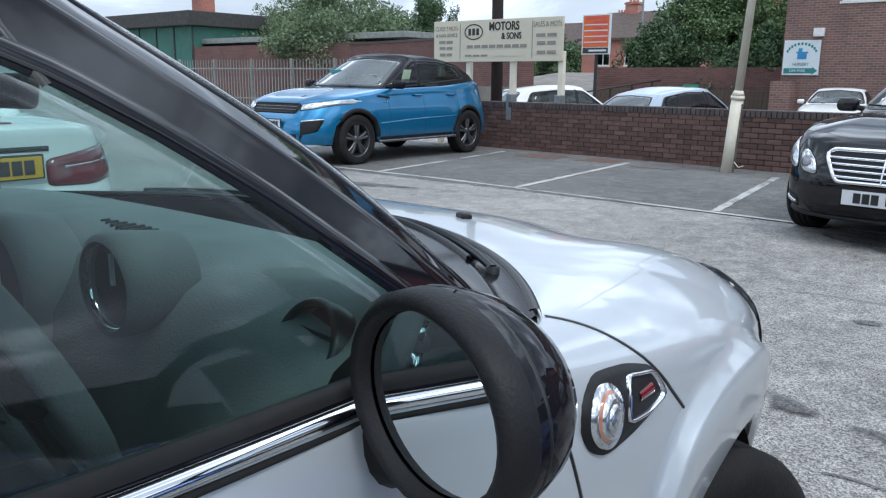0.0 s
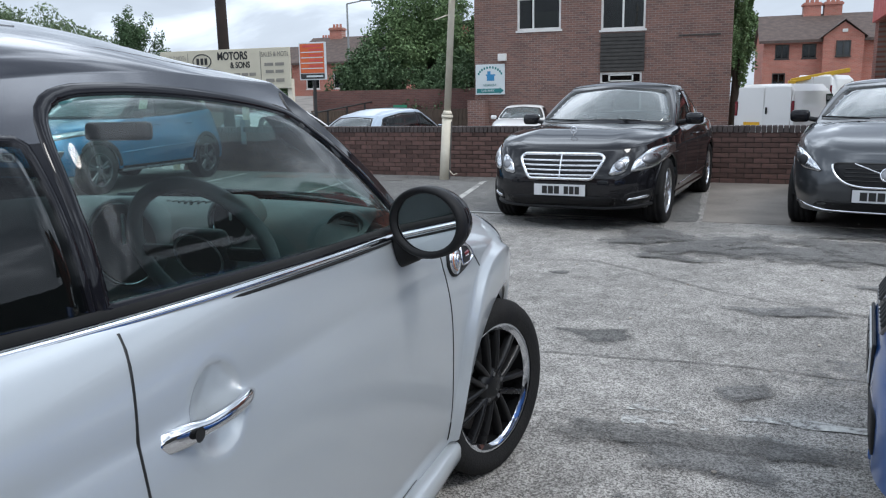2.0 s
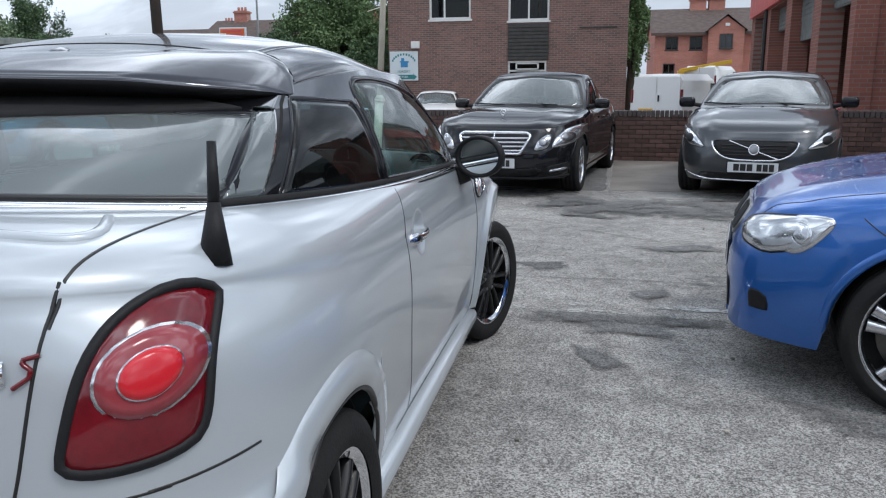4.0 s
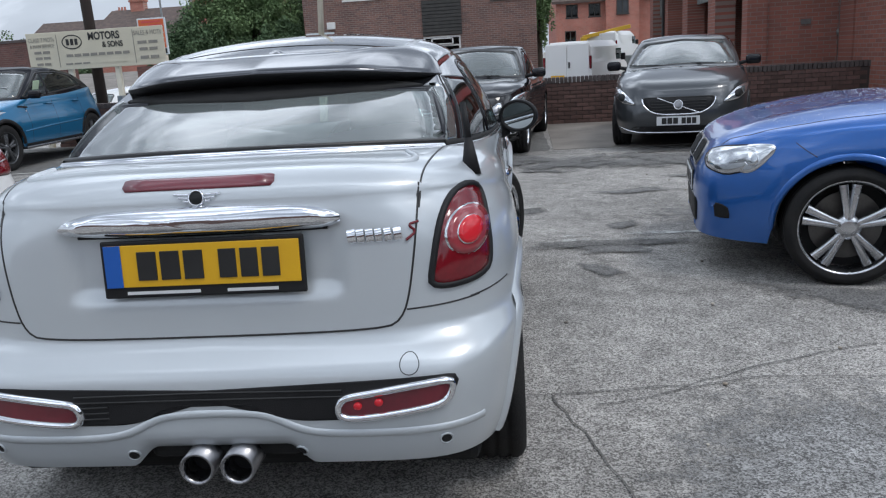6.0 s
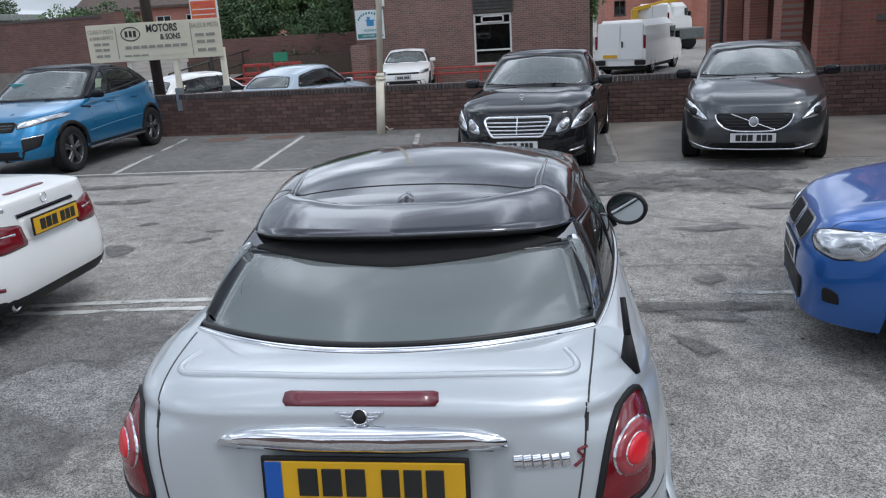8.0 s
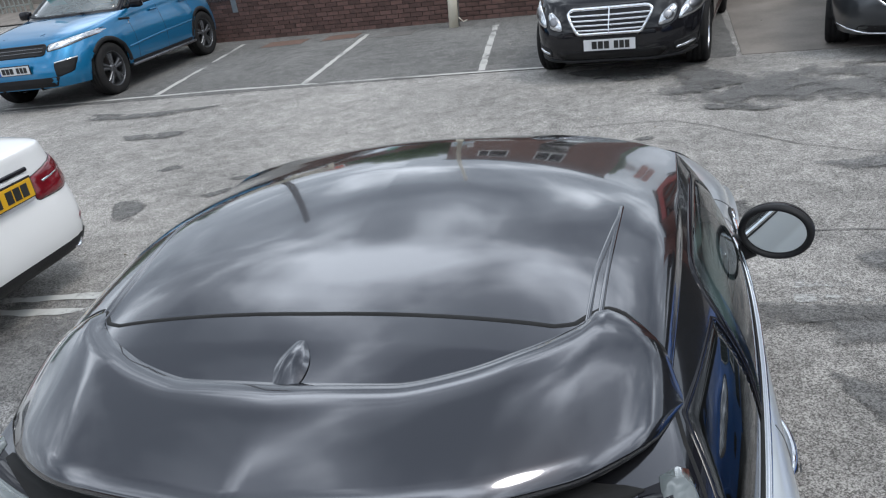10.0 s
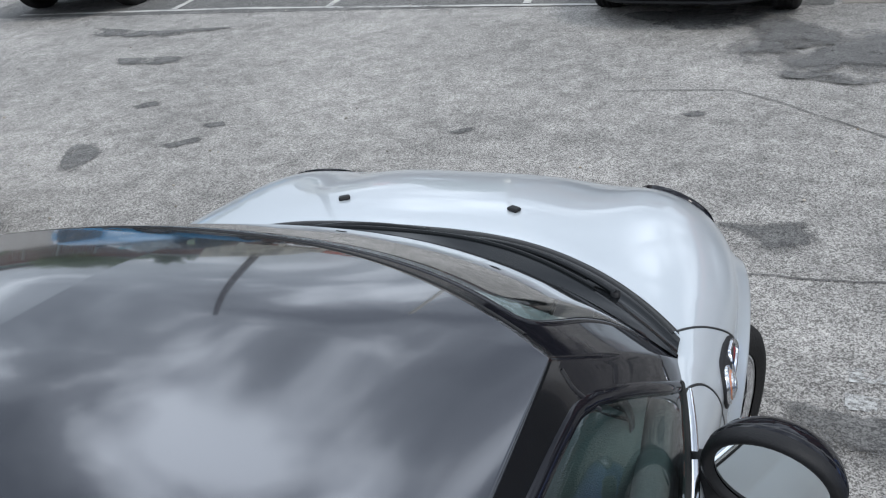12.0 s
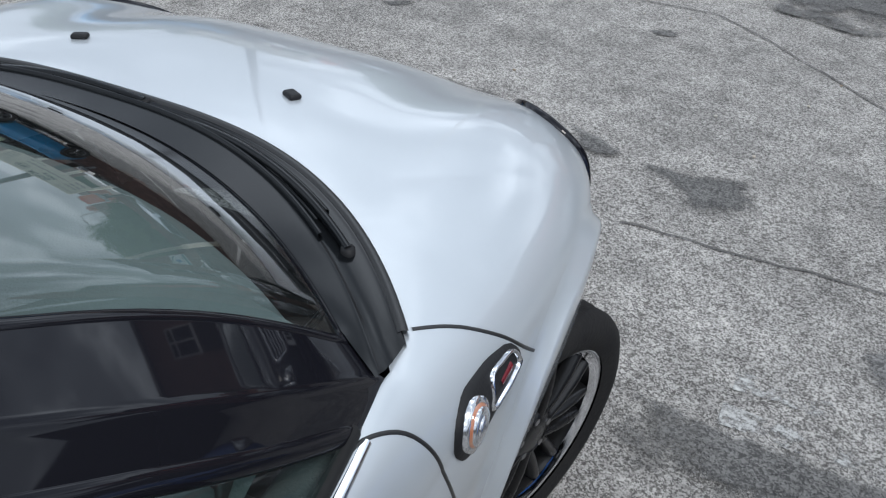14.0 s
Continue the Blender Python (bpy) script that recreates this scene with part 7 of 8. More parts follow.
    for k, (x, y, a, b_) in enumerate(((2.0, -1.75, .75, .85), (3.2, 2.5, 1.2, .45), (-.2, -2.3, 1.0, .55), (-2.7, .5, 1.3, 1.3), (4.2, -.2, .9, 1.2))):
        stain([(x + a * math.cos(q), y + b_ * math.sin(q)) for q in np.linspace(0, 2 * math.pi, 25)[:-1]], .0012 + .0003 * k, DAMP, 70 + k, .07)
    for k, p in enumerate(([(-.12, 4.78), (.71, 4.85), (1.05, 4.56), (1.6, 4.0), (2.6, 3.5)], [(.72, 2.47), (1.38, 2.52), (2.2, 2.45), (3.4, 2.6)], [(-4.6, 3.2), (-4.2, 3.46), (-3.82, 4.19), (-3.04, 4.44)],
                           [(.84, -.9), (1.48, -.84), (2.4, -.44)], [(.95, -.9), (1.0, -1.1), (1.18, -1.75), (1.6, -2.6)], [(1.12, -1.0), (1.81, -.75), (2.9, -.9)])):
        streak("crack", p, .009 if k < 2 else .006, .0065, CRACK, "thin dark crack in the tarmac", 40 + k, .012)
    for x, y, w, h, mt, lb in ((-5.6, 10.95, .75, .45, RED_FASCIA, "rusty square manhole cover"), (-4.55, 11.0, .6, .4, RED_FASCIA, "rusty square manhole cover"), (-3.5, 10.75, .6, .35, GALV, "grey square manhole cover")):
        m = tagged(part("manhole_cover", block(x - w / 2, x + w / 2, y - h / 2, y + h / 2, -.02, .012, .006), surface("cast_cover", (.17, .10, .075) if mt is RED_FASCIA else (.15, .14, .13), None, .8, 0, 8, 90, .4)), lb, "manhole cover")
        part("cover_frame", block(x - w / 2 - .03, x + w / 2 + .03, y - h / 2 - .03, y - h / 2 - .004, -.02, .010), CRACK, m)
        part("cover_frame", block(x - w / 2 - .03, x + w / 2 + .03, y + h / 2 + .004, y + h / 2 + .03, -.02, .010), CRACK, m)
    rng = random.Random(3)
    bm = bmesh.new()
    for _ in range(240):
        x, y = rng.uniform(-6, 5), rng.uniform(-2.6, 10.5)
        r = rng.uniform(.004, .013)
        bmesh.ops.create_icosphere(bm, subdivisions=1, radius=r, matrix=Matrix.Translation((x, y, r * .4 + .004)) @ Matrix.Diagonal((1, rng.uniform(.6, 1.4), .6, 1)))
    ob = part("grit", bm, surface("grit_stone", (.42, .40, .36), (.2, .15, .1), .9, per_piece=.6))
    tagged(ob, "loose grit and leaf crumbs on tarmac", "grit", kind="stuff")


# ---------------------------------------------------------------- low wall, posts, signs
WALL = Matrix.Translation((-8.345, 11.91, 0)) @ Matrix.Rotation(math.atan2(-1.22, 13.3), 4, "Z")


def text_part(words, size, x, y, z, mat, parent, rot=(90, 0, 0), align="CENTER", bold=0.0, squash=1.0):
    cu = bpy.data.curves.new("lettering", "FONT")
    cu.body, cu.size, cu.extrude, cu.align_x, cu.align_y, cu.offset = words, size, .002, align, "CENTER", bold
    cu.materials.append(mat)
    ob = new("lettering", cu)
    ob.parent = parent
    ob.matrix_local = pose(x, y, z, *rot) @ Matrix.Diagonal((squash, 1, 1, 1))
    return ob


def sign_board():
    sg = tagged(empty("sign_board", Matrix.Translation((-7.2, 11.82, 0))), "cream board on cream posts advertising a motor trader", "sign")
    part("board", block(-1.41, 1.41, -.02, .02, 1.55, 2.29, .006), CREAM, sg)
    for x in (-1.30, -.62, .36, 1.36):
        p = part("post", block(x - .05, x + .05, .022, .12, .55 if x > 0 else -.3, 1.72, .01), POST_PAINT, sg)
        if x > 0:
            part("bracket", block(x - .055, x + .055, -.06, .13, .52, .98, .008), GALV, p)
    Y = -.024
    text_part("MOTORS", .20, .20, Y, 2.16, INK, sg, bold=.006, squash=.80)
    text_part("& SONS", .155, .36, Y, 1.99, INK, sg, bold=.004, squash=.80)
    text_part("SALES & MOTs", .125, 1.10, Y, 2.17, GREY_INK, sg, squash=.72)
    text_part("CLASS 7 MOTs", .115, -1.10, Y, 2.15, GREY_INK, sg, squash=.74)
    text_part("& MAIN SERVICE", .10, -1.10, Y, 2.03, GREY_INK, sg, squash=.70)
    slab("emblem_ring", band([Vector((-.47 + .20 * math.cos(a), Y, 2.08 + .13 * math.sin(a))) for a in np.linspace(0, 2 * math.pi, 41)[:-1]], [Vector((0, -1, 0))] * 40, .022, .003, True, 0), INK, sg)
    for k in (-.09, 0, .09):
        part("emblem_bar", block(-.47 + k - .03, -.47 + k + .03, Y - .003, Y, 2.02, 2.14), INK, sg)
    for x0, x1, z, h, mt in ((-.62, .72, 1.82, .055, GREY_INK), (-.66, -.12, 1.66, .03, GREY_INK), (.0, .66, 1.66, .028, CREAM), (-1.28, -.92, 1.91, .05, GREY_INK), (-1.27, -.93, 1.80, .05, GREY_INK), (-1.26, -.94, 1.68, .05, GREY_INK),
                             (.88, 1.33, 1.99, .055, GREY_INK), (.90, 1.31, 1.86, .055, GREY_INK), (.90, 1.32, 1.70, .06, GREY_INK)):
        n = max(2, int((x1 - x0) / .16))
        for k in range(n):
            w = (x1 - x0) / n
            part("text_bar", block(x0 + k * w, x0 + (k + .82) * w, Y - .003, Y, z - h / 2, z + h / 2), mt, sg)
    for x in (-.78, .80):
        part("divider", block(x - .006, x + .006, Y - .003, Y, 1.60, 2.24), GREY_INK, sg)


def yard_posts():
    lp = tagged(empty("lamp_post", Matrix.Translation((-2.53, 10.86, 0)) @ Matrix.Rotation(radians(3.6), 4, "Y") @ Matrix.Rotation(radians(.6), 4, "X")), "leaning cream lamp post with rusted foot", "lamp post")
    part("foot", rod((0, 0, -.1), (0, 0, 1.02), .088, .080, 14), POST_PAINT, lp, smooth=True)
    part("collar", merge(rod((0, 0, 1.0), (0, 0, 1.05), .092, .092, 14), rod((0, 0, 1.05), (0, 0, 1.12), .090, .058, 14)), POST_PAINT, lp, smooth=True)
    part("shaft", rod((0, 0, 1.10), (0, 0, 6.2), .056, .042, 14), POST_PAINT, lp, smooth=True)
    part("stub_arm", rod((0, 0, 2.62), (-.26, -.05, 2.52), .010, .008, 8), POST_PAINT, lp)
    part("cable", rod((.09, -.03, .02), (.085, -.02, .95), .012, .012, 8), CRACK, lp)
    part("loose_wire", merge(rod((.09, -.04, .16), (.17, -.08, .10), .008, .006, 6), rod((.17, -.08, .10), (.24, -.1, .13), .006, .006, 6)), POST_PAINT, lp)
    tp = tagged(empty("telegraph_pole", Matrix.Translation((-7.50, 12.35, -.05))), "dark wooden telegraph pole", "pole")
    part("trunk", rod((0, 0, -.3), (-.10, 0, 8.5), .115, .09, 14), DARK_WOOD, tp, smooth=True)
    og = tagged(empty("price_sign", Matrix.Translation((-9.55, 20.0, -.35))), "orange price list sign on a dark post", "sign")
    part("board", block(-.43, .43, -.04, .04, 2.28, 3.36, .01), SIGN_WHITE, og)
    part("panel", block(-.39, .39, -.047, -.035, 2.48, 3.32), ORANGE, og)
    part("footer", block(-.39, .39, -.047, -.035, 2.31, 2.46), INK, og)
    for k in range(4):
        part("rule", block(-.36, .36, -.052, -.045, 2.60 + k * .155, 2.625 + k * .155), SIGN_WHITE, og)
        part("text_bar", block(-.1, .34, -.052, -.045, 2.66 + k * .155, 2.71 + k * .155), RED_FASCIA, og)
    part("text_bar", block(-.3, .3, -.052, -.045, 3.22, 3.28), RED_FASCIA, og)
    part("text_bar", block(-.2, .34, -.052, -.045, 2.36, 2.41), SIGN_WHITE, og)
    part("post", rod((0, .05, -.1), (0, .05, 2.3), .05, .05, 10), INK, og)


# ---------------------------------------------------------------- buildings
def framed_window(parent, x0, x1, z0, z1, y, bars=(), sill=True, name="window", mat=None, pane=None):
    """A window in a wall that faces -y: frame, glazing bars, pane and sill."""
    f = .07
    w = part(name, merge(block(x0, x0 + f, y - .05, y + .06, z0, z1), block(x1 - f, x1, y - .05, y + .06, z0, z1),
                         block(x0 + f, x1 - f, y - .05, y + .06, z0, z0 + f), block(x0 + f, x1 - f, y - .05, y + .06, z1 - f, z1)), mat or WHITE_FRAME, parent)
    part("pane", block(x0 + f, x1 - f, y + .005, y + .02, z0 + f, z1 - f), pane or WINDOW, w)
    for a in bars:
        if a[0] == "v":
            part("glazing_bar", block(a[1] - .03, a[1] + .03, y - .045, y + .03, z0 + f, z1 - f), mat or WHITE_FRAME, w)
        else:
            part("glazing_bar", block(x0 + f, x1 - f, y - .045, y + .03, a[1] - .03, a[1] + .03), mat or WHITE_FRAME, w)
    if sill:
        part("sill", block(x0 - .05, x1 + .05, y - .12, y - .05, z0 - .07, z0 - .002), mat or WHITE_FRAME, w)
    return w


def wall_with_holes(name, x0, x1, z0, z1, y, thick, holes, mat, parent, kindlabel=""):
    """A wall that faces -y, with real openings (x0, x1, z0, z1)."""
    xs = sorted({x0, x1, *[h[0] for h in holes], *[h[1] for h in holes]})
    zs = sorted({z0, z1, *[h[2] for h in holes], *[h[3] for h in holes]})
    vs, fs = [], []

    def quad(*p):
        i = len(vs); vs.extend(p); fs.append((i, i + 1, i + 2, i + 3))
    for a, b in zip(xs, xs[1:]):
        for c, d in zip(zs, zs[1:]):
            if any(h[0] <= a and b <= h[1] and h[2] <= c and d <= h[3] for h in holes):
                continue
            quad((a, y, c), (b, y, c), (b, y, d), (a, y, d))
            quad((b, y + thick, c), (a, y + thick, c), (a, y + thick, d), (b, y + thick, d))
    for a, b, c, d in holes:
        quad((a, y, c), (a, y + thick, c), (b, y + thick, c), (b, y, c)); quad((a, y, d), (b, y, d), (b, y + thick, d), (a, y + thick, d))
        quad((a, y, c), (a, y, d), (a, y + thick, d), (a, y + thick, c)); quad((b, y, c), (b, y + thick, c), (b, y + thick, d), (b, y, d))
    quad((x0, y, z0), (x0, y, z1), (x0, y + thick, z1), (x0, y + thick, z0)); quad((x1, y, z0), (x1, y + thick, z0), (x1, y + thick, z1), (x1, y, z1))
    quad((x0, y, z1), (x1, y, z1), (x1, y + thick, z1), (x0, y + thick, z1))
    return raw(name, vs, fs, mat, parent, smooth=False)


def nursery():
    b = tagged(empty("brick_building", Matrix.Translation((0, 27.15, -.35))), "two-storey brown brick building with flat roof and white windows", "building")
    holes = [(-5.02, -3.45, 4.02, 5.55), (-2.05, -.55, 3.92, 5.45), (-2.05, -.62, .62, 2.48)]
    wall_with_holes("front_wall", -6.62, 2.28, 0, 6.6, 0, .3, holes, BROWN_WALL, b)
    part("side_wall", block(-6.62, -6.32, .302, 10, 0, 6.6), BROWN_WALL, b)
    part("side_wall", block(1.98, 2.28, .302, 10, 0, 6.6), BROWN_WALL, b)
    part("back_wall", block(-6.3, 1.96, 9.7, 10, 0, 6.6), BROWN_WALL, b)
    part("roof", block(-6.8, 2.45, -.2, 10.2, 6.62, 6.85, .03), CLADDING, b)
    # board across the room, its near-black colour standing for the shade indoors
    part("room_shade_panel", block(-6.3, 1.96, 1.6, 1.7, 0, 6.6), DARK_IN, b)
    w = framed_window(b, -5.02, -3.45, 4.02, 5.55, .08, (("v", -4.45), ("h", 5.1)), pane=PANE_DARK)
    part("blind", block(-4.40, -3.55, .20, .22, 4.1, 4.65), surface("cream_blind", (.42, .33, .16), None, .8), w)
    framed_window(b, -2.05, -.55, 3.92, 5.45, .08, (("v", -1.3), ("h", 5.1)), pane=PANE_DARK)
    w = framed_window(b, -2.05, -.62, .62, 2.48, .08, (("h", 2.12), ("h", 1.15)), pane=PANE_DARK)
    part("top_light", merge(block(-1.75, -.90, -.10, -.02, 2.16, 2.20), block(-1.75, -.90, -.10, -.02, 2.36, 2.40), block(-1.75, -1.70, -.10, -.02, 2.16, 2.40), block(-.95, -.90, -.10, -.02, 2.16, 2.40)), WHITE_FRAME, w)
    part("yellow_panel", block(-1.98, -1.0, .15, .17, .70, 1.10), YELLOW, w)
    arc = [Vector((-1.3 + .36 * math.cos(a), .16, 1.25 + .5 * math.sin(a))) for a in np.linspace(0, math.pi, 16)]
    slab("paper_arch", band(arc, [Vector((0, -1, 0))] * 16, .18, .006), GREY_INK, w)
    pn = part("cladding_panel", block(-2.05, -.55, -.03, .10, 2.50, 3.80), CLADDING, b)
    for k in range(10):
        part("slat", block(-2.05, -.55, -.055, -.03, 2.52 + k * .128, 2.62 + k * .128), CLADDING, pn)
    part("alarm_box", block(-5.72, -5.40, -.14, -.004, 2.98, 3.24, .02), WHITE_FRAME, b)
    part("wall_bracket", block(.55, 1.9, -.03, -.004, 3.62, 3.66), CLADDING, b)
    part("bin_store_pier", block(-6.75, -6.1, -.55, -.004, 0, 1.6), BROWN_WALL, b)
    sg = tagged(empty("nursery_sign", Matrix.Translation((-6.02, 27.10, 2.0))), "white nursery car park sign with teal arrow on brick", "sign")
    part("board", block(-.55, .55, -.03, .03, -.56, .53, .01), SIGN_WHITE, sg)
    text_part("NURSERY", .13, 0, -.036, -.22, TEAL, sg, squash=.9)
    part("arrow_band", block(-.50, .36, -.036, -.028, -.50, -.34), TEAL, sg)
    raw("arrow_head", [(.36, -.034, -.54), (.52, -.034, -.42), (.36, -.034, -.30)], [(0, 1, 2)], TEAL, sg, smooth=False)
    text_part("CAR PARK", .12, -.08, -.040, -.42, SIGN_WHITE, sg, squash=.9)
    part("well_drawing", merge(block(-.12, .16, -.036, -.03, -.06, .12), block(-.16, .20, -.036, -.03, .12, .17), block(-.10, .02, -.036, -.03, .17, .28)), BLUE_INK, sg)
    for k in range(11):
        a = math.pi * (.88 - .076 * k)
        part("text_bar", block(-.03, .03, -.036, -.03, -.04, .04, 0, 1, Matrix.Translation((.46 * math.cos(a), 0, .06 + .36 * math.sin(a)))), TEAL, sg)
    rl = tagged(empty("red_railing", Matrix.Translation((0, 26.2, -.35))), "low red tubular railing before the building", "railing")
    for z in (.42, .62):
        part("rail", rod((-13, 0, z), (-.2, 0, z), .035, .035, 8), RED_RAIL, rl)
    for k in range(9):
        part("post", rod((-13 + k * 1.6, 0, 0), (-13 + k * 1.6, 0, .64), .035, .035, 8), RED_RAIL, rl)
    br = tagged(empty("barrier", Matrix.Translation((-10.6, 27.6, -.35))), "red plastic barrier panels", "barrier")
    for k in (0, 1):
        for z in (.35, .65, .98):
            part("bar", block(k * 1.25 - .9, k * 1.25 + .28, -.04, .04, z, z + .12, .02), RED_RAIL, br)
        for x in (-.9, -.3, .24):
            part("upright", block(k * 1.25 + x, k * 1.25 + x + .08, -.04, .04, 0, 1.1, .02), RED_RAIL, br)
    gs = tagged(empty("notice_sign", Matrix.Translation((-10.4, 29.2, .92))), "small green notice sign", "sign")
    part("board", block(-.3, .3, -.02, .02, -.18, .18), surface("green_notice", (.03, .28, .16), None, .5), gs)
    part("post", rod((0, .04, -1.3), (0, .04, .1), .03, .03, 8), GALV, gs)


def boarded_fence():
    f = tagged(empty("board_fence", Matrix.Translation((-15, 30.2, -.35))), "brown vertical board fence", "fence")
    me = None
    for k in range(52):
        if me is None:
            ob = part("board", block(0, .15, -.012, .012, 0, 1.25), WOOD, f)
            me = ob.data
        else:
            ob = new("board", me); ob.parent = f
        ob.matrix_local = pose(k * .162, 0, 0, 0, 0, 0)
    for z in (.3, 1.0):
        part("rail", block(0, 8.4, .014, .06, z, z + .08), WOOD, f)
    tagged(part("far_wall", block(-15.2, -6.7, 30.8, 31.0, -.4, 1.75), MAROON_WALL), "dark brick boundary wall behind the fence", "wall", kind="structure")


def palisade():
    f = tagged(empty("palisade_fence", Matrix.Translation((-44, 25.0, -.35))), "grey steel palisade fence", "fence")
    me = None
    d = (20.0, 1.6)
    for k in range(92):
        x, y = d[0] * k / 92, d[1] * k / 92
        if me is None:
            bm = block(-.035, .035, -.012, .012, .05, 2.35)
            for v in bm.verts:
                if v.co.z > 2:
                    v.co.x *= .3; v.co.z += .1
            ob = part("pale", bm, FENCE_MAT, f)
            me = ob.data
        else:
            ob = new("pale", me); ob.parent = f
        ob.matrix_local = pose(x, y, 0)
    for z in (.5, 2.0):
        part("rail", rod((0, .04, z), (d[0], d[1] + .04, z), .035, .035, 6), FENCE_MAT, f)
    for k in range(8):
        part("post", block(-.05, .05, 0, .1, 0, 2.5, 0, 1, Matrix.Translation((d[0] * k / 7, d[1] * k / 7 + .05, 0))), FENCE_MAT, f)
    sh = tagged(empty("shed", Matrix.Translation((-50, 29, -.35))), "long green shed with dark flat roof", "shed")
    part("wall", block(-8, 8, 0, 6, 0, 4.6), GREEN_SHED, sh)
    for k in range(9):
        part("panel_rib", block(-8 + k * 2 - .05, -8 + k * 2 + .05, -.06, 0, 0, 4.6), CLADDING, sh)
    part("roof", block(-8.4, 8.4, -.5, 6.3, 4.62, 5.5, .05), CLADDING, sh)
    part("chimney", merge(block(6.6, 7.6, 1, 2, 5.5, 6.6), block(6.4, 7.8, .8, 2.2, 6.6, 6.9)), HOUSE_RED, sh)
    tagged(part("yard_wall", block(-42.2, -26.5, 29.0, 29.3, -.4, 3.0), MAROON_WALL), "faded red brick yard wall", "wall", kind="structure")
    tagged(part("yard_wall_roof", block(-42.2, -25, 29.6, 36, 3.2, 3.5, .02), FENCE_MAT), "pale grey sheet roof behind the yard wall", "roof", kind="structure")
    bx = tagged(empty("ground_hedge", Matrix.Translation((-32.5, 24.4, -.35))), "small dark hedge at the fence foot", "hedge")
    leaves(bx, (0, 0, .45), (.9, .5, .5), 350, .07, LEAF_DARK, 77)


def ramp_wall():
    """Long brick wall beside the rising road at the back."""
    m = Matrix.Translation((-30, 29.5, -.35)) @ Matrix.Rotation(math.atan2(-4.3, 14.5), 4, "Z")
    w = tagged(empty("road_wall", m), "long red brick wall beside the road", "wall", kind="structure")
    part("brickwork", block(0, 15.2, 0, .3, 0, 3.2), MAROON_WALL, w)
    part("coping", block(-.05, 15.25, -.04, .34, 3.2, 3.3), COPING, w)
    part("plinth", block(0, 15.2, -.06, -.003, 0, 1.3), CONCRETE, w)
    part("pier", block(14.9, 15.5, -.15, .4, 0, 3.35), MAROON_WALL, w)
    r = raw("rising_road", [(-26, 24, -.3), (-13, 23, -.3), (-11, 46, 1.5), (-26, 46, 1.7), (-11, 60, 1.6), (-40, 60, 1.8)], [(0, 1, 2, 3), (3, 2, 4, 5)], CONCRETE, smooth=False)
    tagged(r, "pale concrete road rising at the back", "road", kind="structure")
    rl = tagged(empty("ramp_railing"), "dark railing beside the rising road", "railing")
    for k in range(14):
        t = k / 13
        x, y, z = -12.9 + 1.6 * t, 24 + 20 * t, -.3 + 1.6 * t
        part("post", rod((x, y, z), (x, y, z + 1.0), .04, .04, 6), INK, rl)
    for h in (.5, 1.0):
        part("rail", rod((-12.9, 24, -.3 + h), (-11.3, 44, 1.3 + h), .03, .03, 6), INK, rl)


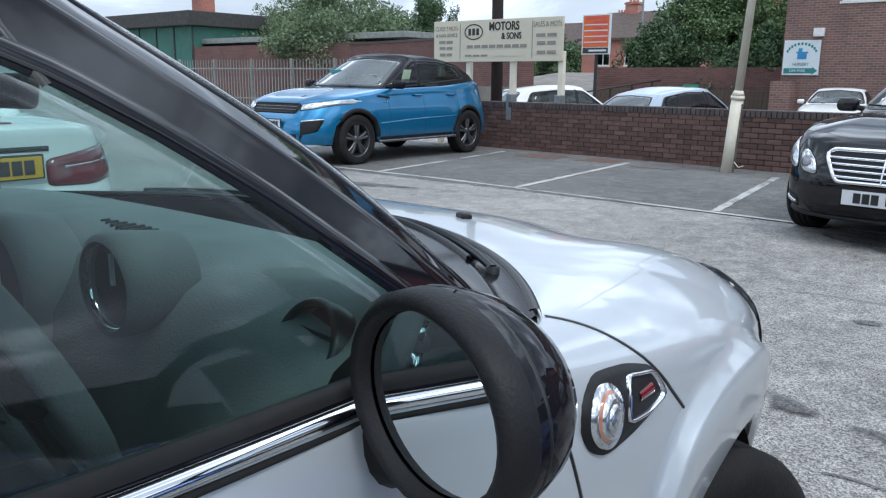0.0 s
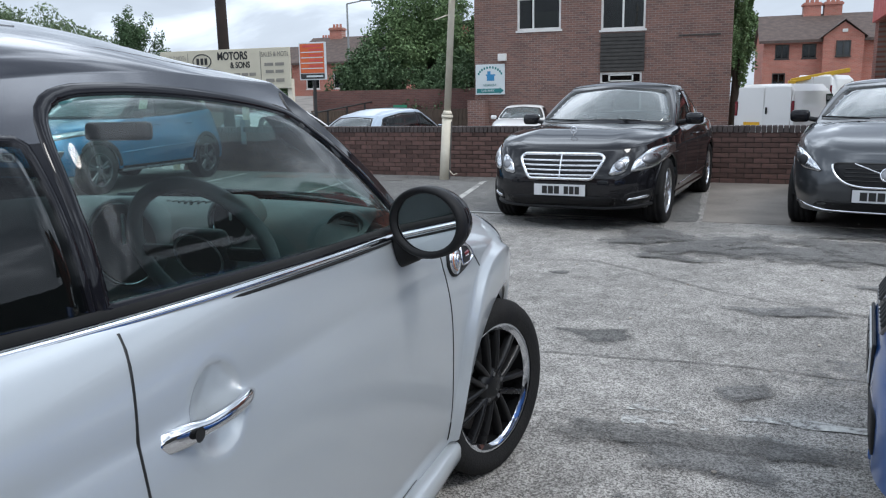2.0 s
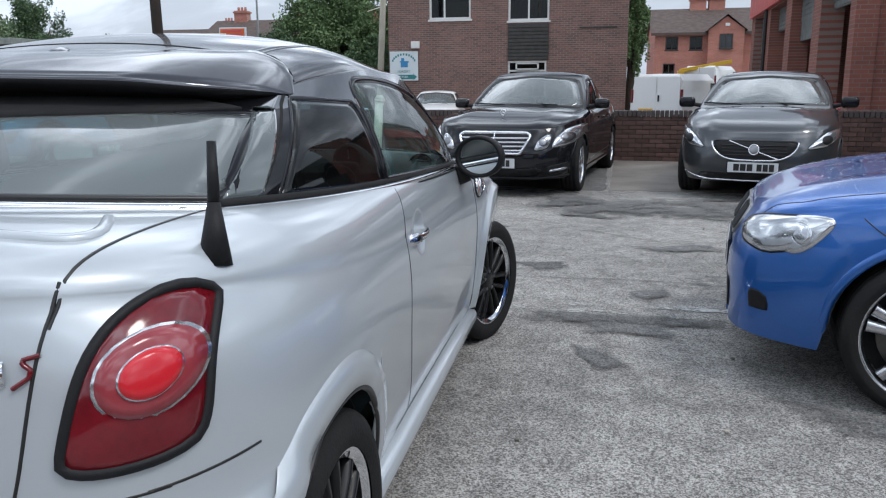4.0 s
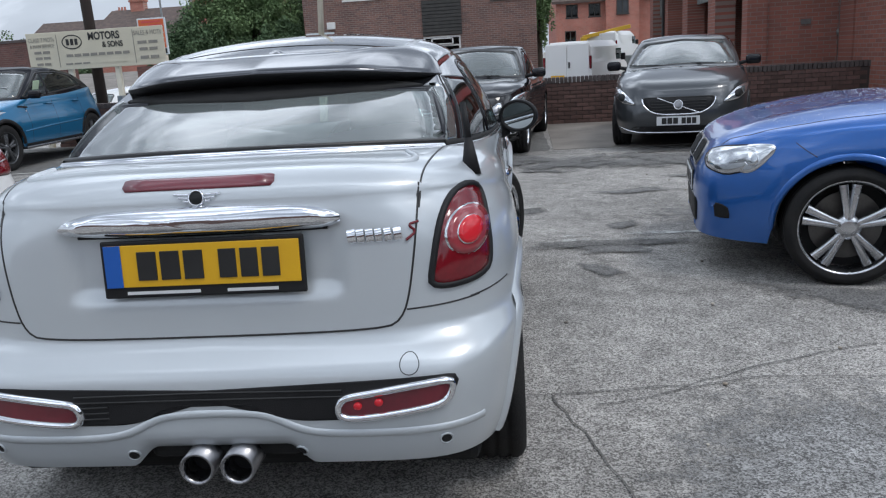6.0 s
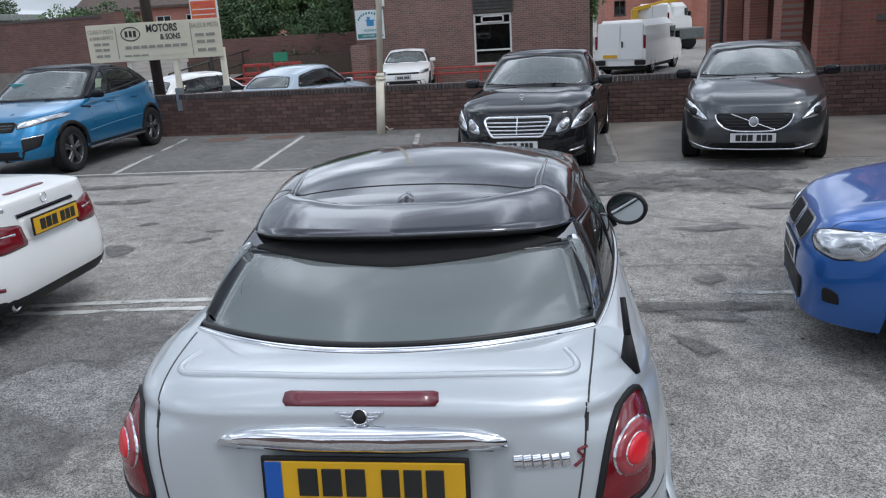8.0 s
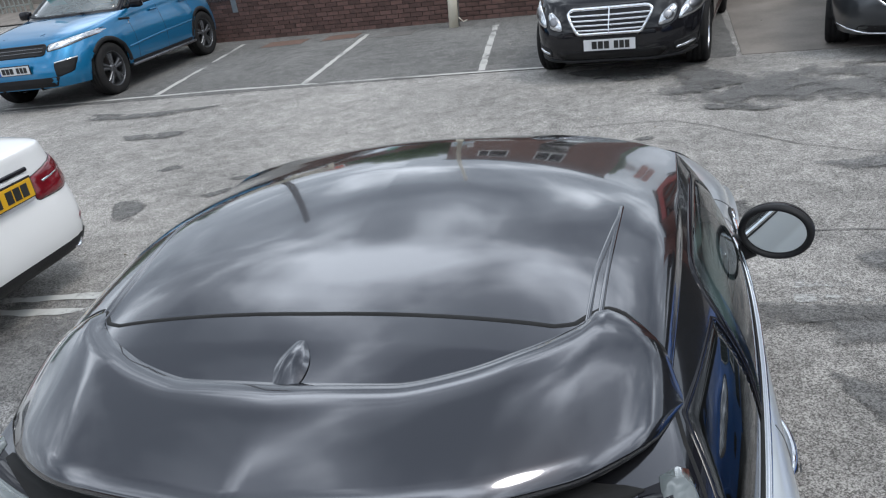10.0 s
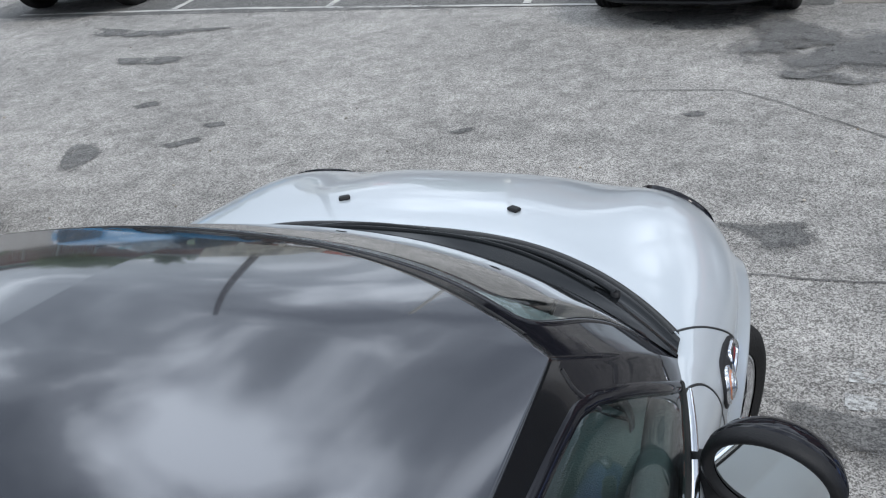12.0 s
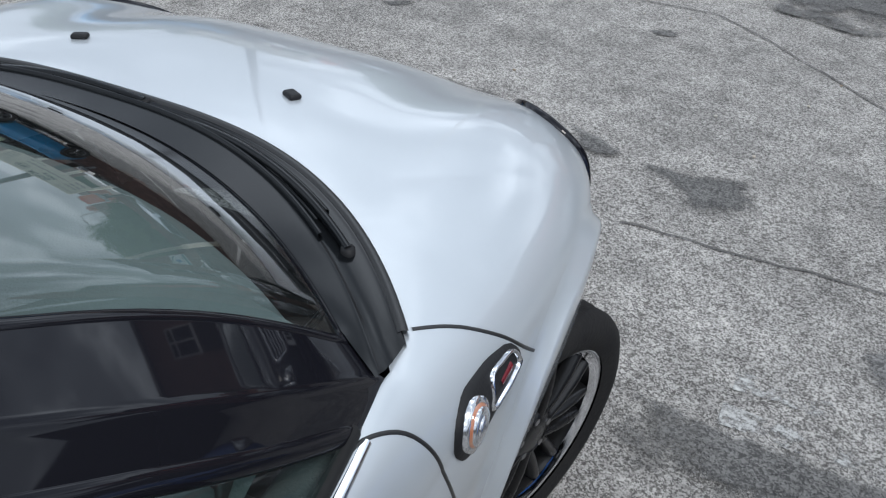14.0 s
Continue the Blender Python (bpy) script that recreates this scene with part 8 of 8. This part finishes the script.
def house(name, label, x0, x1, y0, depth, eave, ridge, wins, door=None, gable=None, chim=(), mat=None, z=-.35):
    h = tagged(empty(name, Matrix.Translation((0, y0, z))), label, "house")
    e = eave - z
    wall_with_holes("front_wall", x0, x1, 0, e, 0, .3, wins, mat or HOUSE_RED, h)
    part("side_wall", block(x0, x0 + .3, .302, depth, 0, e), mat or HOUSE_RED, h)
    part("side_wall", block(x1 - .3, x1, .302, depth, 0, e), mat or HOUSE_RED, h)
    # near-black board behind the windows in place of the room's own shade
    part("room_shade_panel", block(x0 + .31, x1 - .31, 1.2, 1.3, 0, e), DARK_IN, h)
    r = ridge - z
    vs = [(x0 - .3, -.35, e - .05), (x1 + .3, -.35, e - .05), (x1 + .3, depth / 2, r), (x0 - .3, depth / 2, r), (x0 - .3, depth + .35, e - .05), (x1 + .3, depth + .35, e - .05)]
    vs += [(a, b, c - .18) for a, b, c in vs]
    raw("roof", vs, [(0, 1, 2, 3), (3, 2, 5, 4), (6, 9, 8, 7), (9, 10, 11, 8), (0, 6, 7, 1), (0, 3, 9, 6), (3, 4, 10, 9), (1, 7, 8, 2), (2, 8, 11, 5)], ROOF_TILE, h, smooth=False)
    raw("gable_wall", [(x0, 0, e), (x0, depth, e), (x0, depth / 2, r - .15), (x1, 0, e), (x1, depth, e), (x1, depth / 2, r - .15)], [(0, 1, 2), (3, 5, 4)], mat or HOUSE_RED, h, smooth=False)
    for a, b, c, d in wins:
        framed_window(h, a, b, c, d, .10, (("v", (a + b) / 2),), True, "window", CLADDING if name == "red_house" else WHITE_FRAME, PANE_DARK)
    for x in chim:
        c = part("chimney", merge(block(x - .55, x + .55, depth / 2 - .4, depth / 2 + .4, r - .8, r + .75), block(x - .62, x + .62, depth / 2 - .47, depth / 2 + .47, r + .55, r + .68)), mat or HOUSE_RED, h)
        for k in (-.3, 0, .3):
            part("chimney_pot", rod((x + k, depth / 2, r + .75), (x + k, depth / 2, r + 1.05), .12, .1, 8), HOUSE_RED, c)
    if gable:
        gx, gw = gable
        raw("gable_front", [(gx - gw, -.6, 0), (gx + gw, -.6, 0), (gx + gw, -.6, e + .1), (gx, -.6, e + .95), (gx - gw, -.6, e + .1), (gx - gw, 0, 0), (gx + gw, 0, 0), (gx + gw, 0, e + .1), (gx - gw, 0, e + .1), (gx, 2.2, e + .95)],
            [(0, 1, 2, 3, 4), (0, 4, 8, 5), (1, 6, 7, 2)], mat or HOUSE_RED, h, smooth=False)
        raw("gable_roof", [(gx - gw - .2, -.8, e), (gx, -.8, e + 1.08), (gx, 2.4, e + 1.08), (gx - gw - .2, 1.0, e), (gx + gw + .2, -.8, e), (gx + gw + .2, 1.0, e)], [(0, 1, 2, 3), (1, 4, 5, 2)], ROOF_TILE, h, smooth=False)
        framed_window(h, gx - .42, gx + .42, e - 1.15, e - .2, -.62, (("v", gx),), True, "window", CLADDING)
        part("alarm_box", block(gx - .12, gx + .18, -.72, -.61, e + .3, e + .5, .02), WHITE_FRAME, h)
    return h


def houses():
    hw = [(5.7, 6.55, 4.1, 5.0), (7.3, 8.15, 4.1, 5.0), (5.6, 6.4, 2.2, 3.2)]
    house("red_house", "red brick terrace house with brown tiled roof and chimneys", 5.0, 13.5, 55, 9, 4.7, 6.6, hw, gable=(9.6, 1.15), chim=(8.2, 9.5), z=-.6)
    w2 = [(-28.8, -27.6, 2.6, 3.9), (-26.4, -25.2, 2.6, 3.9), (-24.6, -23.7, 2.6, 3.9)]
    house("far_house", "distant red brick house with slate roof", -30, -22.6, 56, 9, 4.4, 6.6, w2, chim=(-28,), z=-.3)
    house("far_house", "distant red brick house with slate roof and chimney", -44, -34, 70, 9, 4.6, 7.0, [(-42, -40.5, 2.8, 4.1), (-38, -36.5, 2.8, 4.1)], chim=(-36,), z=-.3)
    tb = tagged(empty("office_block", Matrix.Translation((-29, 90, -.3))), "distant orange brick block with flat roof", "building")
    wall_with_holes("front_wall", -6, 6, 0, 10.2, 0, .3, [(-5 + 2.4 * k, -3.6 + 2.4 * k, 7.0, 8.6) for k in range(4)], HOUSE_RED, tb)
    part("roof", block(-6.3, 6.3, -.3, 8, 10.2, 10.6), CLADDING, tb)
    # near-black core: shade behind the window holes put into its colour
    part("core", block(-5.9, 5.9, .5, 7.8, 0, 10.1), DARK_IN, tb)
    for x, y in ((-17.6, 40), (-20.4, 52)):
        sl = tagged(empty("street_lamp", Matrix.Translation((x, y, .6))), "slim grey street lamp", "street lamp")
        part("column", rod((0, 0, 0), (0, 0, 6.0), .08, .05, 8), GALV, sl)
        part("arm", rod((0, 0, 6.0), (1.1, 0, 6.15), .04, .035, 8), GALV, sl)
        part("lantern", block(.8, 1.5, -.12, .12, 6.1, 6.22, .03), GALV, sl)


def workshop():
    """Red brick vehicle workshop along the side of the yard; its bay doors face the lane."""
    w = tagged(empty("workshop", Matrix.Translation((5.56, 12.0, 0)) @ Matrix.Rotation(radians(-3.6), 4, "Z")), "red brick vehicle workshop with tall dark bay doors", "building")
    part("end_wall", block(0, 1.62, 0, .3, 0, 4.6), RED_WALL_Y, w)
    part("corner_pier", block(-.06, .30, -.06, .36, 0, 4.6), RED_WALL_Y, w)
    part("wall_vent", block(.92, 1.10, -.02, -.003, 1.52, 1.62), CRACK, w)
    y = .36
    for k in range(4):
        part("bay_pier", block(0, .45, y + 2.9, y + 3.75, 0, 3.4), RED_WALL_X, w)
        sd = part("bay_shutter", block(.25, .31, y + .02, y + 2.88, 2.75 if k % 2 == 0 else 2.3, 3.4), SHUTTER, w)
        for q in range(5):
            part("shutter_slat", block(.235, .25, y + .03, y + 2.87, 2.78 + q * .12, 2.88 + q * .12), SHUTTER, sd)
        part("door_post", block(.10, .22, y, y + .10, 0, 3.4), GALV, w)
        y += 3.75
    part("lintel", block(0, .45, .36, y, 3.4, 4.6), RED_WALL_X, w)
    part("fascia_sign", block(-.10, -.004, .3, y, 3.45, 4.25, .01), RED_FASCIA, w)
    # near-black board added for the shade deep inside the bays
    part("bay_shade_panel", block(4.2, 4.3, .3, y, 0, 4.5), DARK_IN, w)
    part("far_wall", block(.46, 4.3, y - .3, y, 0, 4.5), RED_WALL_Y, w)
    part("roof", block(-.3, 8.6, -.2, y + .3, 4.62, 4.8, .02), CLADDING, w)
    part("drainpipe", merge(rod((1.62, -.10, .8), (1.62, -.10, 4.6), .055, .055, 10), rod((1.62, -.10, 1.35), (1.62, -.02, 1.35), .07, .07, 10)), GALV, w, smooth=True)
    part("drainpipe", rod((-.05, y - 3.9, 0), (-.05, y - 3.9, 4.5), .05, .05, 10), INK, w)
    s = tagged(part("side_wall_long", block(7.15, 7.45, 9.6, 12.2, 0, 5.4), RED_WALL_X), "long red brick side wall of the workshop", "wall", kind="structure")
    # unseen wall, added so that paint and side glass reflect something dark
    tagged(part("added_reflection_wall", block(7.2, 7.4, -16, 9.59, 0, 2.5), CLADDING), "unseen dark wall added to darken reflections from the yard side", "wall", kind="structure")
    # also unseen: added behind the viewpoint for the rear panels to reflect
    tagged(part("added_rear_wall", block(-26, 7.1, -16.3, -16, 0, 4.2), BROWN_WALL), "unseen brick wall added to close the yard behind for reflections", "wall", kind="structure")
    tagged(part("corner_brick_pier", block(7.12, 7.62, 11.2, 11.8, 0, 5.3), RED_WALL_Y), "brick pier beside the drainpipe", "pier", kind="structure")
    rc = tagged(empty("parked_red_car", Matrix.Translation((7.3, 13.9, 0)) @ Matrix.Rotation(radians(75), 4, "Z")), "red car standing inside the workshop bay", "car")
    part("body", merge(block(-.85, .85, -1.9, 1.9, .25, .9, .18, 4), block(-.68, .68, -1.2, .7, .85, 1.40, .2, 4)), PAINT_RED, rc, smooth=True)
    part("windscreen", block(-.58, .58, -.01, .01, 0, .5, .01, 1, Matrix.Translation((0, .78, .92)) @ Matrix.Rotation(radians(38), 4, "X")), PANE_DARK, rc)
    for sx in (1, -1):
        for yy in (-1.2, 1.25):
            wheel(rc, sx * .78, yy, .31, .2, .2, 5, "plain", ALLOY)
        part("headlamp", block(sx * .62 - .14, sx * .62 + .14, 1.82, 1.92, .62, .76, .04, 3), LAMP_SILVER, rc)


# ---------------------------------------------------------------- trees
def leaves(parent, c, r, count, size, mat, seed, lobes=None):
    """A crown of many small folded leaf pairs in uneven clumps, as one mesh."""
    count, size = int(count * 5.0), size * .44
    rng = np.random.RandomState(seed)
    k = lobes or 1
    centres = [np.array(c)] if k == 1 else [np.array(c) + np.array(r) * v * rng.uniform(.35, .85) for v in _dirs(rng, k)]
    vs, fs = [], []
    per = count // len(centres)
    for q in centres:
        rr = np.array(r) * (1 if k == 1 else rng.uniform(.30, .52))
        sub = rng.normal(size=(14, 3)); sub /= np.linalg.norm(sub, axis=1, keepdims=True)
        sub = sub * rng.uniform(.45, 1.05, (14, 1)); own = rng.randint(0, 14, per)
        d = rng.normal(size=(per, 3)); d /= np.linalg.norm(d, axis=1, keepdims=True)
        P = q + rr * (sub[own] + d * .36 * (rng.uniform(.1, 1, (per, 1)) ** .5))
        A = rng.normal(size=(per, 3)); A /= np.linalg.norm(A, axis=1, keepdims=True)
        Bv = np.cross(A, rng.normal(size=(per, 3))); Bv /= np.linalg.norm(Bv, axis=1, keepdims=True)
        Cn = np.cross(A, Bv)
        S = size * rng.uniform(.6, 1.5, (per, 1))
        pts = np.stack([P - A * S, P + Bv * S * .55 + Cn * S * .18, P + A * S, P - Bv * S * .55 + Cn * S * .18], 1)
        i0 = len(vs)
        vs.extend(pts.reshape(-1, 3).tolist())
        fs.extend([(i0 + 4 * i, i0 + 4 * i + 1, i0 + 4 * i + 2, i0 + 4 * i + 3) for i in range(per)])
    return raw("crown", vs, fs, mat, parent, smooth=False)


def _dirs(rng, k):
    d = rng.normal(size=(k, 3))
    d /= np.linalg.norm(d, axis=1, keepdims=True)
    d[:, 2] = np.abs(d[:, 2]) * 1.1 - .35
    return d


def tree(x, y, h, spread, mat, seed, label, count=5200, size=.14, z=-.35, lobes=22, low=.30):
    t = tagged(empty("tree", Matrix.Translation((x, y, z))), label, "tree")
    rng = random.Random(seed)
    bm = rod((0, 0, -.2), (.1, 0, h * .45), h * .032, h * .022, 10)
    for k in range(7):
        a = rng.uniform(0, 6.28); z0 = h * rng.uniform(.22, .45)
        e = (math.cos(a) * spread * rng.uniform(.4, .75), math.sin(a) * spread * rng.uniform(.4, .75), z0 + h * rng.uniform(.15, .38))
        bm = merge(bm, rod((.05, 0, z0), e, h * .014, h * .004, 7))
    part("trunk", bm, BARK, t, smooth=True)
    leaves(t, (0, 0, h * (low + 1) / 2), (spread, spread, h * (1 - low) / 2), count, size, mat, seed, lobes)
    return t


def trees():
    tree(-11.1, 35, 7.2, 2.75, LEAF, 1, "full green roadside tree", 9000, .15, low=.12, lobes=30)
    tree(-8.2, 37, 6.4, 2.0, LEAF_DARK, 2, "dark green tree beside the brick building", 5000, .15, low=.05, lobes=20)
    tree(-31.8, 33, 7.1, 5.2, LEAF_GREY, 3, "broad grey-green bushy tree behind the fence", 15000, .17, low=.0, lobes=34)
    tree(-43, 36, 6.6, 4.5, LEAF_GREY, 4, "broad grey-green bushy tree behind the fence", 6000, .17, low=.0, lobes=26)
    tree(-27.9, 35, 6.6, 2.1, LEAF_DARK, 5, "dark narrow conifer behind the fence", 5000, .14, low=.05, lobes=16)
    tree(-22.5, 33, 4.0, 2.2, LEAF, 8, "low green shrub tree", 3000, .14, low=.0, lobes=14)
    tree(2.7, 36, 7.4, .8, LEAF, 6, "slender green tree beside the brick building", 4500, .14, low=.1, lobes=20)
    tree(-13.6, 33.6, 4.6, 2.2, LEAF_DARK, 21, "dark green shrubs behind the board fence", 4200, .15, low=.0, lobes=20)
    tree(-9.4, 33.2, 4.2, 2.2, LEAF_DARK, 22, "dark green shrubs behind the board fence", 4200, .15, low=.0, lobes=20)
    tree(13.5, 40, 4.2, 3.0, LEAF, 11, "green shrubs beyond the vans", 3500, .15, low=.0, lobes=16)
    tree(-38, 64, 5.4, 7.0, LEAF_DARK, 12, "distant dark green trees", 5000, .3, low=.0, lobes=20)
    tree(-62, 60, 9.0, 8.0, LEAF_DARK, 13, "distant dark green trees", 5000, .3, low=.0, lobes=20)
    tree(22, 70, 9.0, 7.0, LEAF_DARK, 14, "distant dark green trees", 4000, .3, low=.0, lobes=20)


def low_wall():
    """Brick boundary wall of the yard: every brick is a piece; the nearest stretch piece by piece."""
    w = tagged(empty("low_wall", WALL), "low red-brown brick wall with dark coping", "wall", kind="structure")
    Lw = 15.6
    part("core", block(.01, Lw - .01, .012, .205, -.35, .735), MORTAR, w)
    me = bpy.data.meshes.new("brick")
    bm = block(-.1075, .1075, 0, .05, -.0325, .0325, .004, 1)
    bm.to_mesh(me); bm.free(); me.materials.append(BRICK)
    rng = random.Random(11)
    rest = bmesh.new()
    for c in range(14):
        z = -.30 + c * .075
        for k in range(int(Lw / .225) + 1):
            x = k * .225 + (.1125 if c % 2 else 0) + .11
            if x > Lw - .1:
                continue
            m = Matrix.Translation((x, -.003 * rng.random(), z + .0375)) @ Matrix.Rotation(radians(rng.uniform(-.5, .5)), 4, "Y")
            if 5.4 <= x <= 11.4 and 4 <= c <= 13 and (x <= 8.4 or x >= 9.8):
                ob = new("brick", me); ob.parent = w; ob.matrix_local = m
            else:
                b = block(-.1075, .1075, 0, .05, -.0325, .0325, 0, 1, m)
                tmp = bpy.data.meshes.new("t"); b.to_mesh(tmp); b.free(); rest.from_mesh(tmp); bpy.data.meshes.remove(tmp)
    ob = part("brick_rest", rest, BRICK, w)
    tagged(ob, kind="stuff")
    mc = bpy.data.meshes.new("coping_brick")
    bm = block(-.0325, .0325, -.012, .227, 0, .102, .008, 2)
    bm.to_mesh(mc); bm.free(); mc.materials.append(COPING)
    for k in range(int(Lw / .075)):
        ob = new("coping_brick", mc); ob.parent = w
        ob.matrix_local = Matrix.Translation((k * .075 + .04, 0, .742 + rng.uniform(0, .003)))
# ---------------------------------------------------------------- the place
build_ground()
ground_marks()
small_coupe()
black_saloon()
grey_hatch()
blue_suv()
white_coupe()
blue_hatch()
small_cars_behind_wall()
panel_van("white panel van parked with its rear to the yard", pose(4.30, 28.5, -.35, 0, 0, heading(.41, .91)))
panel_van("white van parked beyond the first van", pose(7.7, 45.5, .25, 0, 0, heading(.42, .91)))
lift = tagged(empty("lift_truck", Matrix.Translation((7.0, 43.5, -.3))), "yellow folded access lift arm on a truck", "lift")
part("boom", merge(block(-1.35, 1.4, -.15, .15, -.11, .11, .02, 1, Matrix.Translation((0, 0, 2.47)) @ Matrix.Rotation(radians(-10), 4, "Y")), block(-1.45, -1.1, -.2, .2, 1.0, 2.25, .02)), YELLOW, lift)
part("deck", block(-2.8, 2.4, -.9, .9, .5, 1.1, .05), SHUTTER, lift)
for x in (-1.9, 1.6):
    for y in (-.75, .75):
        wl_ = slab("wheel", lathe([(0, -.13), (.28, -.13), (.40, -.10), (.42, 0), (.40, .10), (.28, .13), (0, .13)], 24, "Y"), RUBBER, lift)
        wl_.matrix_local = pose(x, y, .37)
sign_board()
yard_posts()
nursery()
boarded_fence()
palisade()
ramp_wall()
houses()
workshop()
trees()
low_wall()
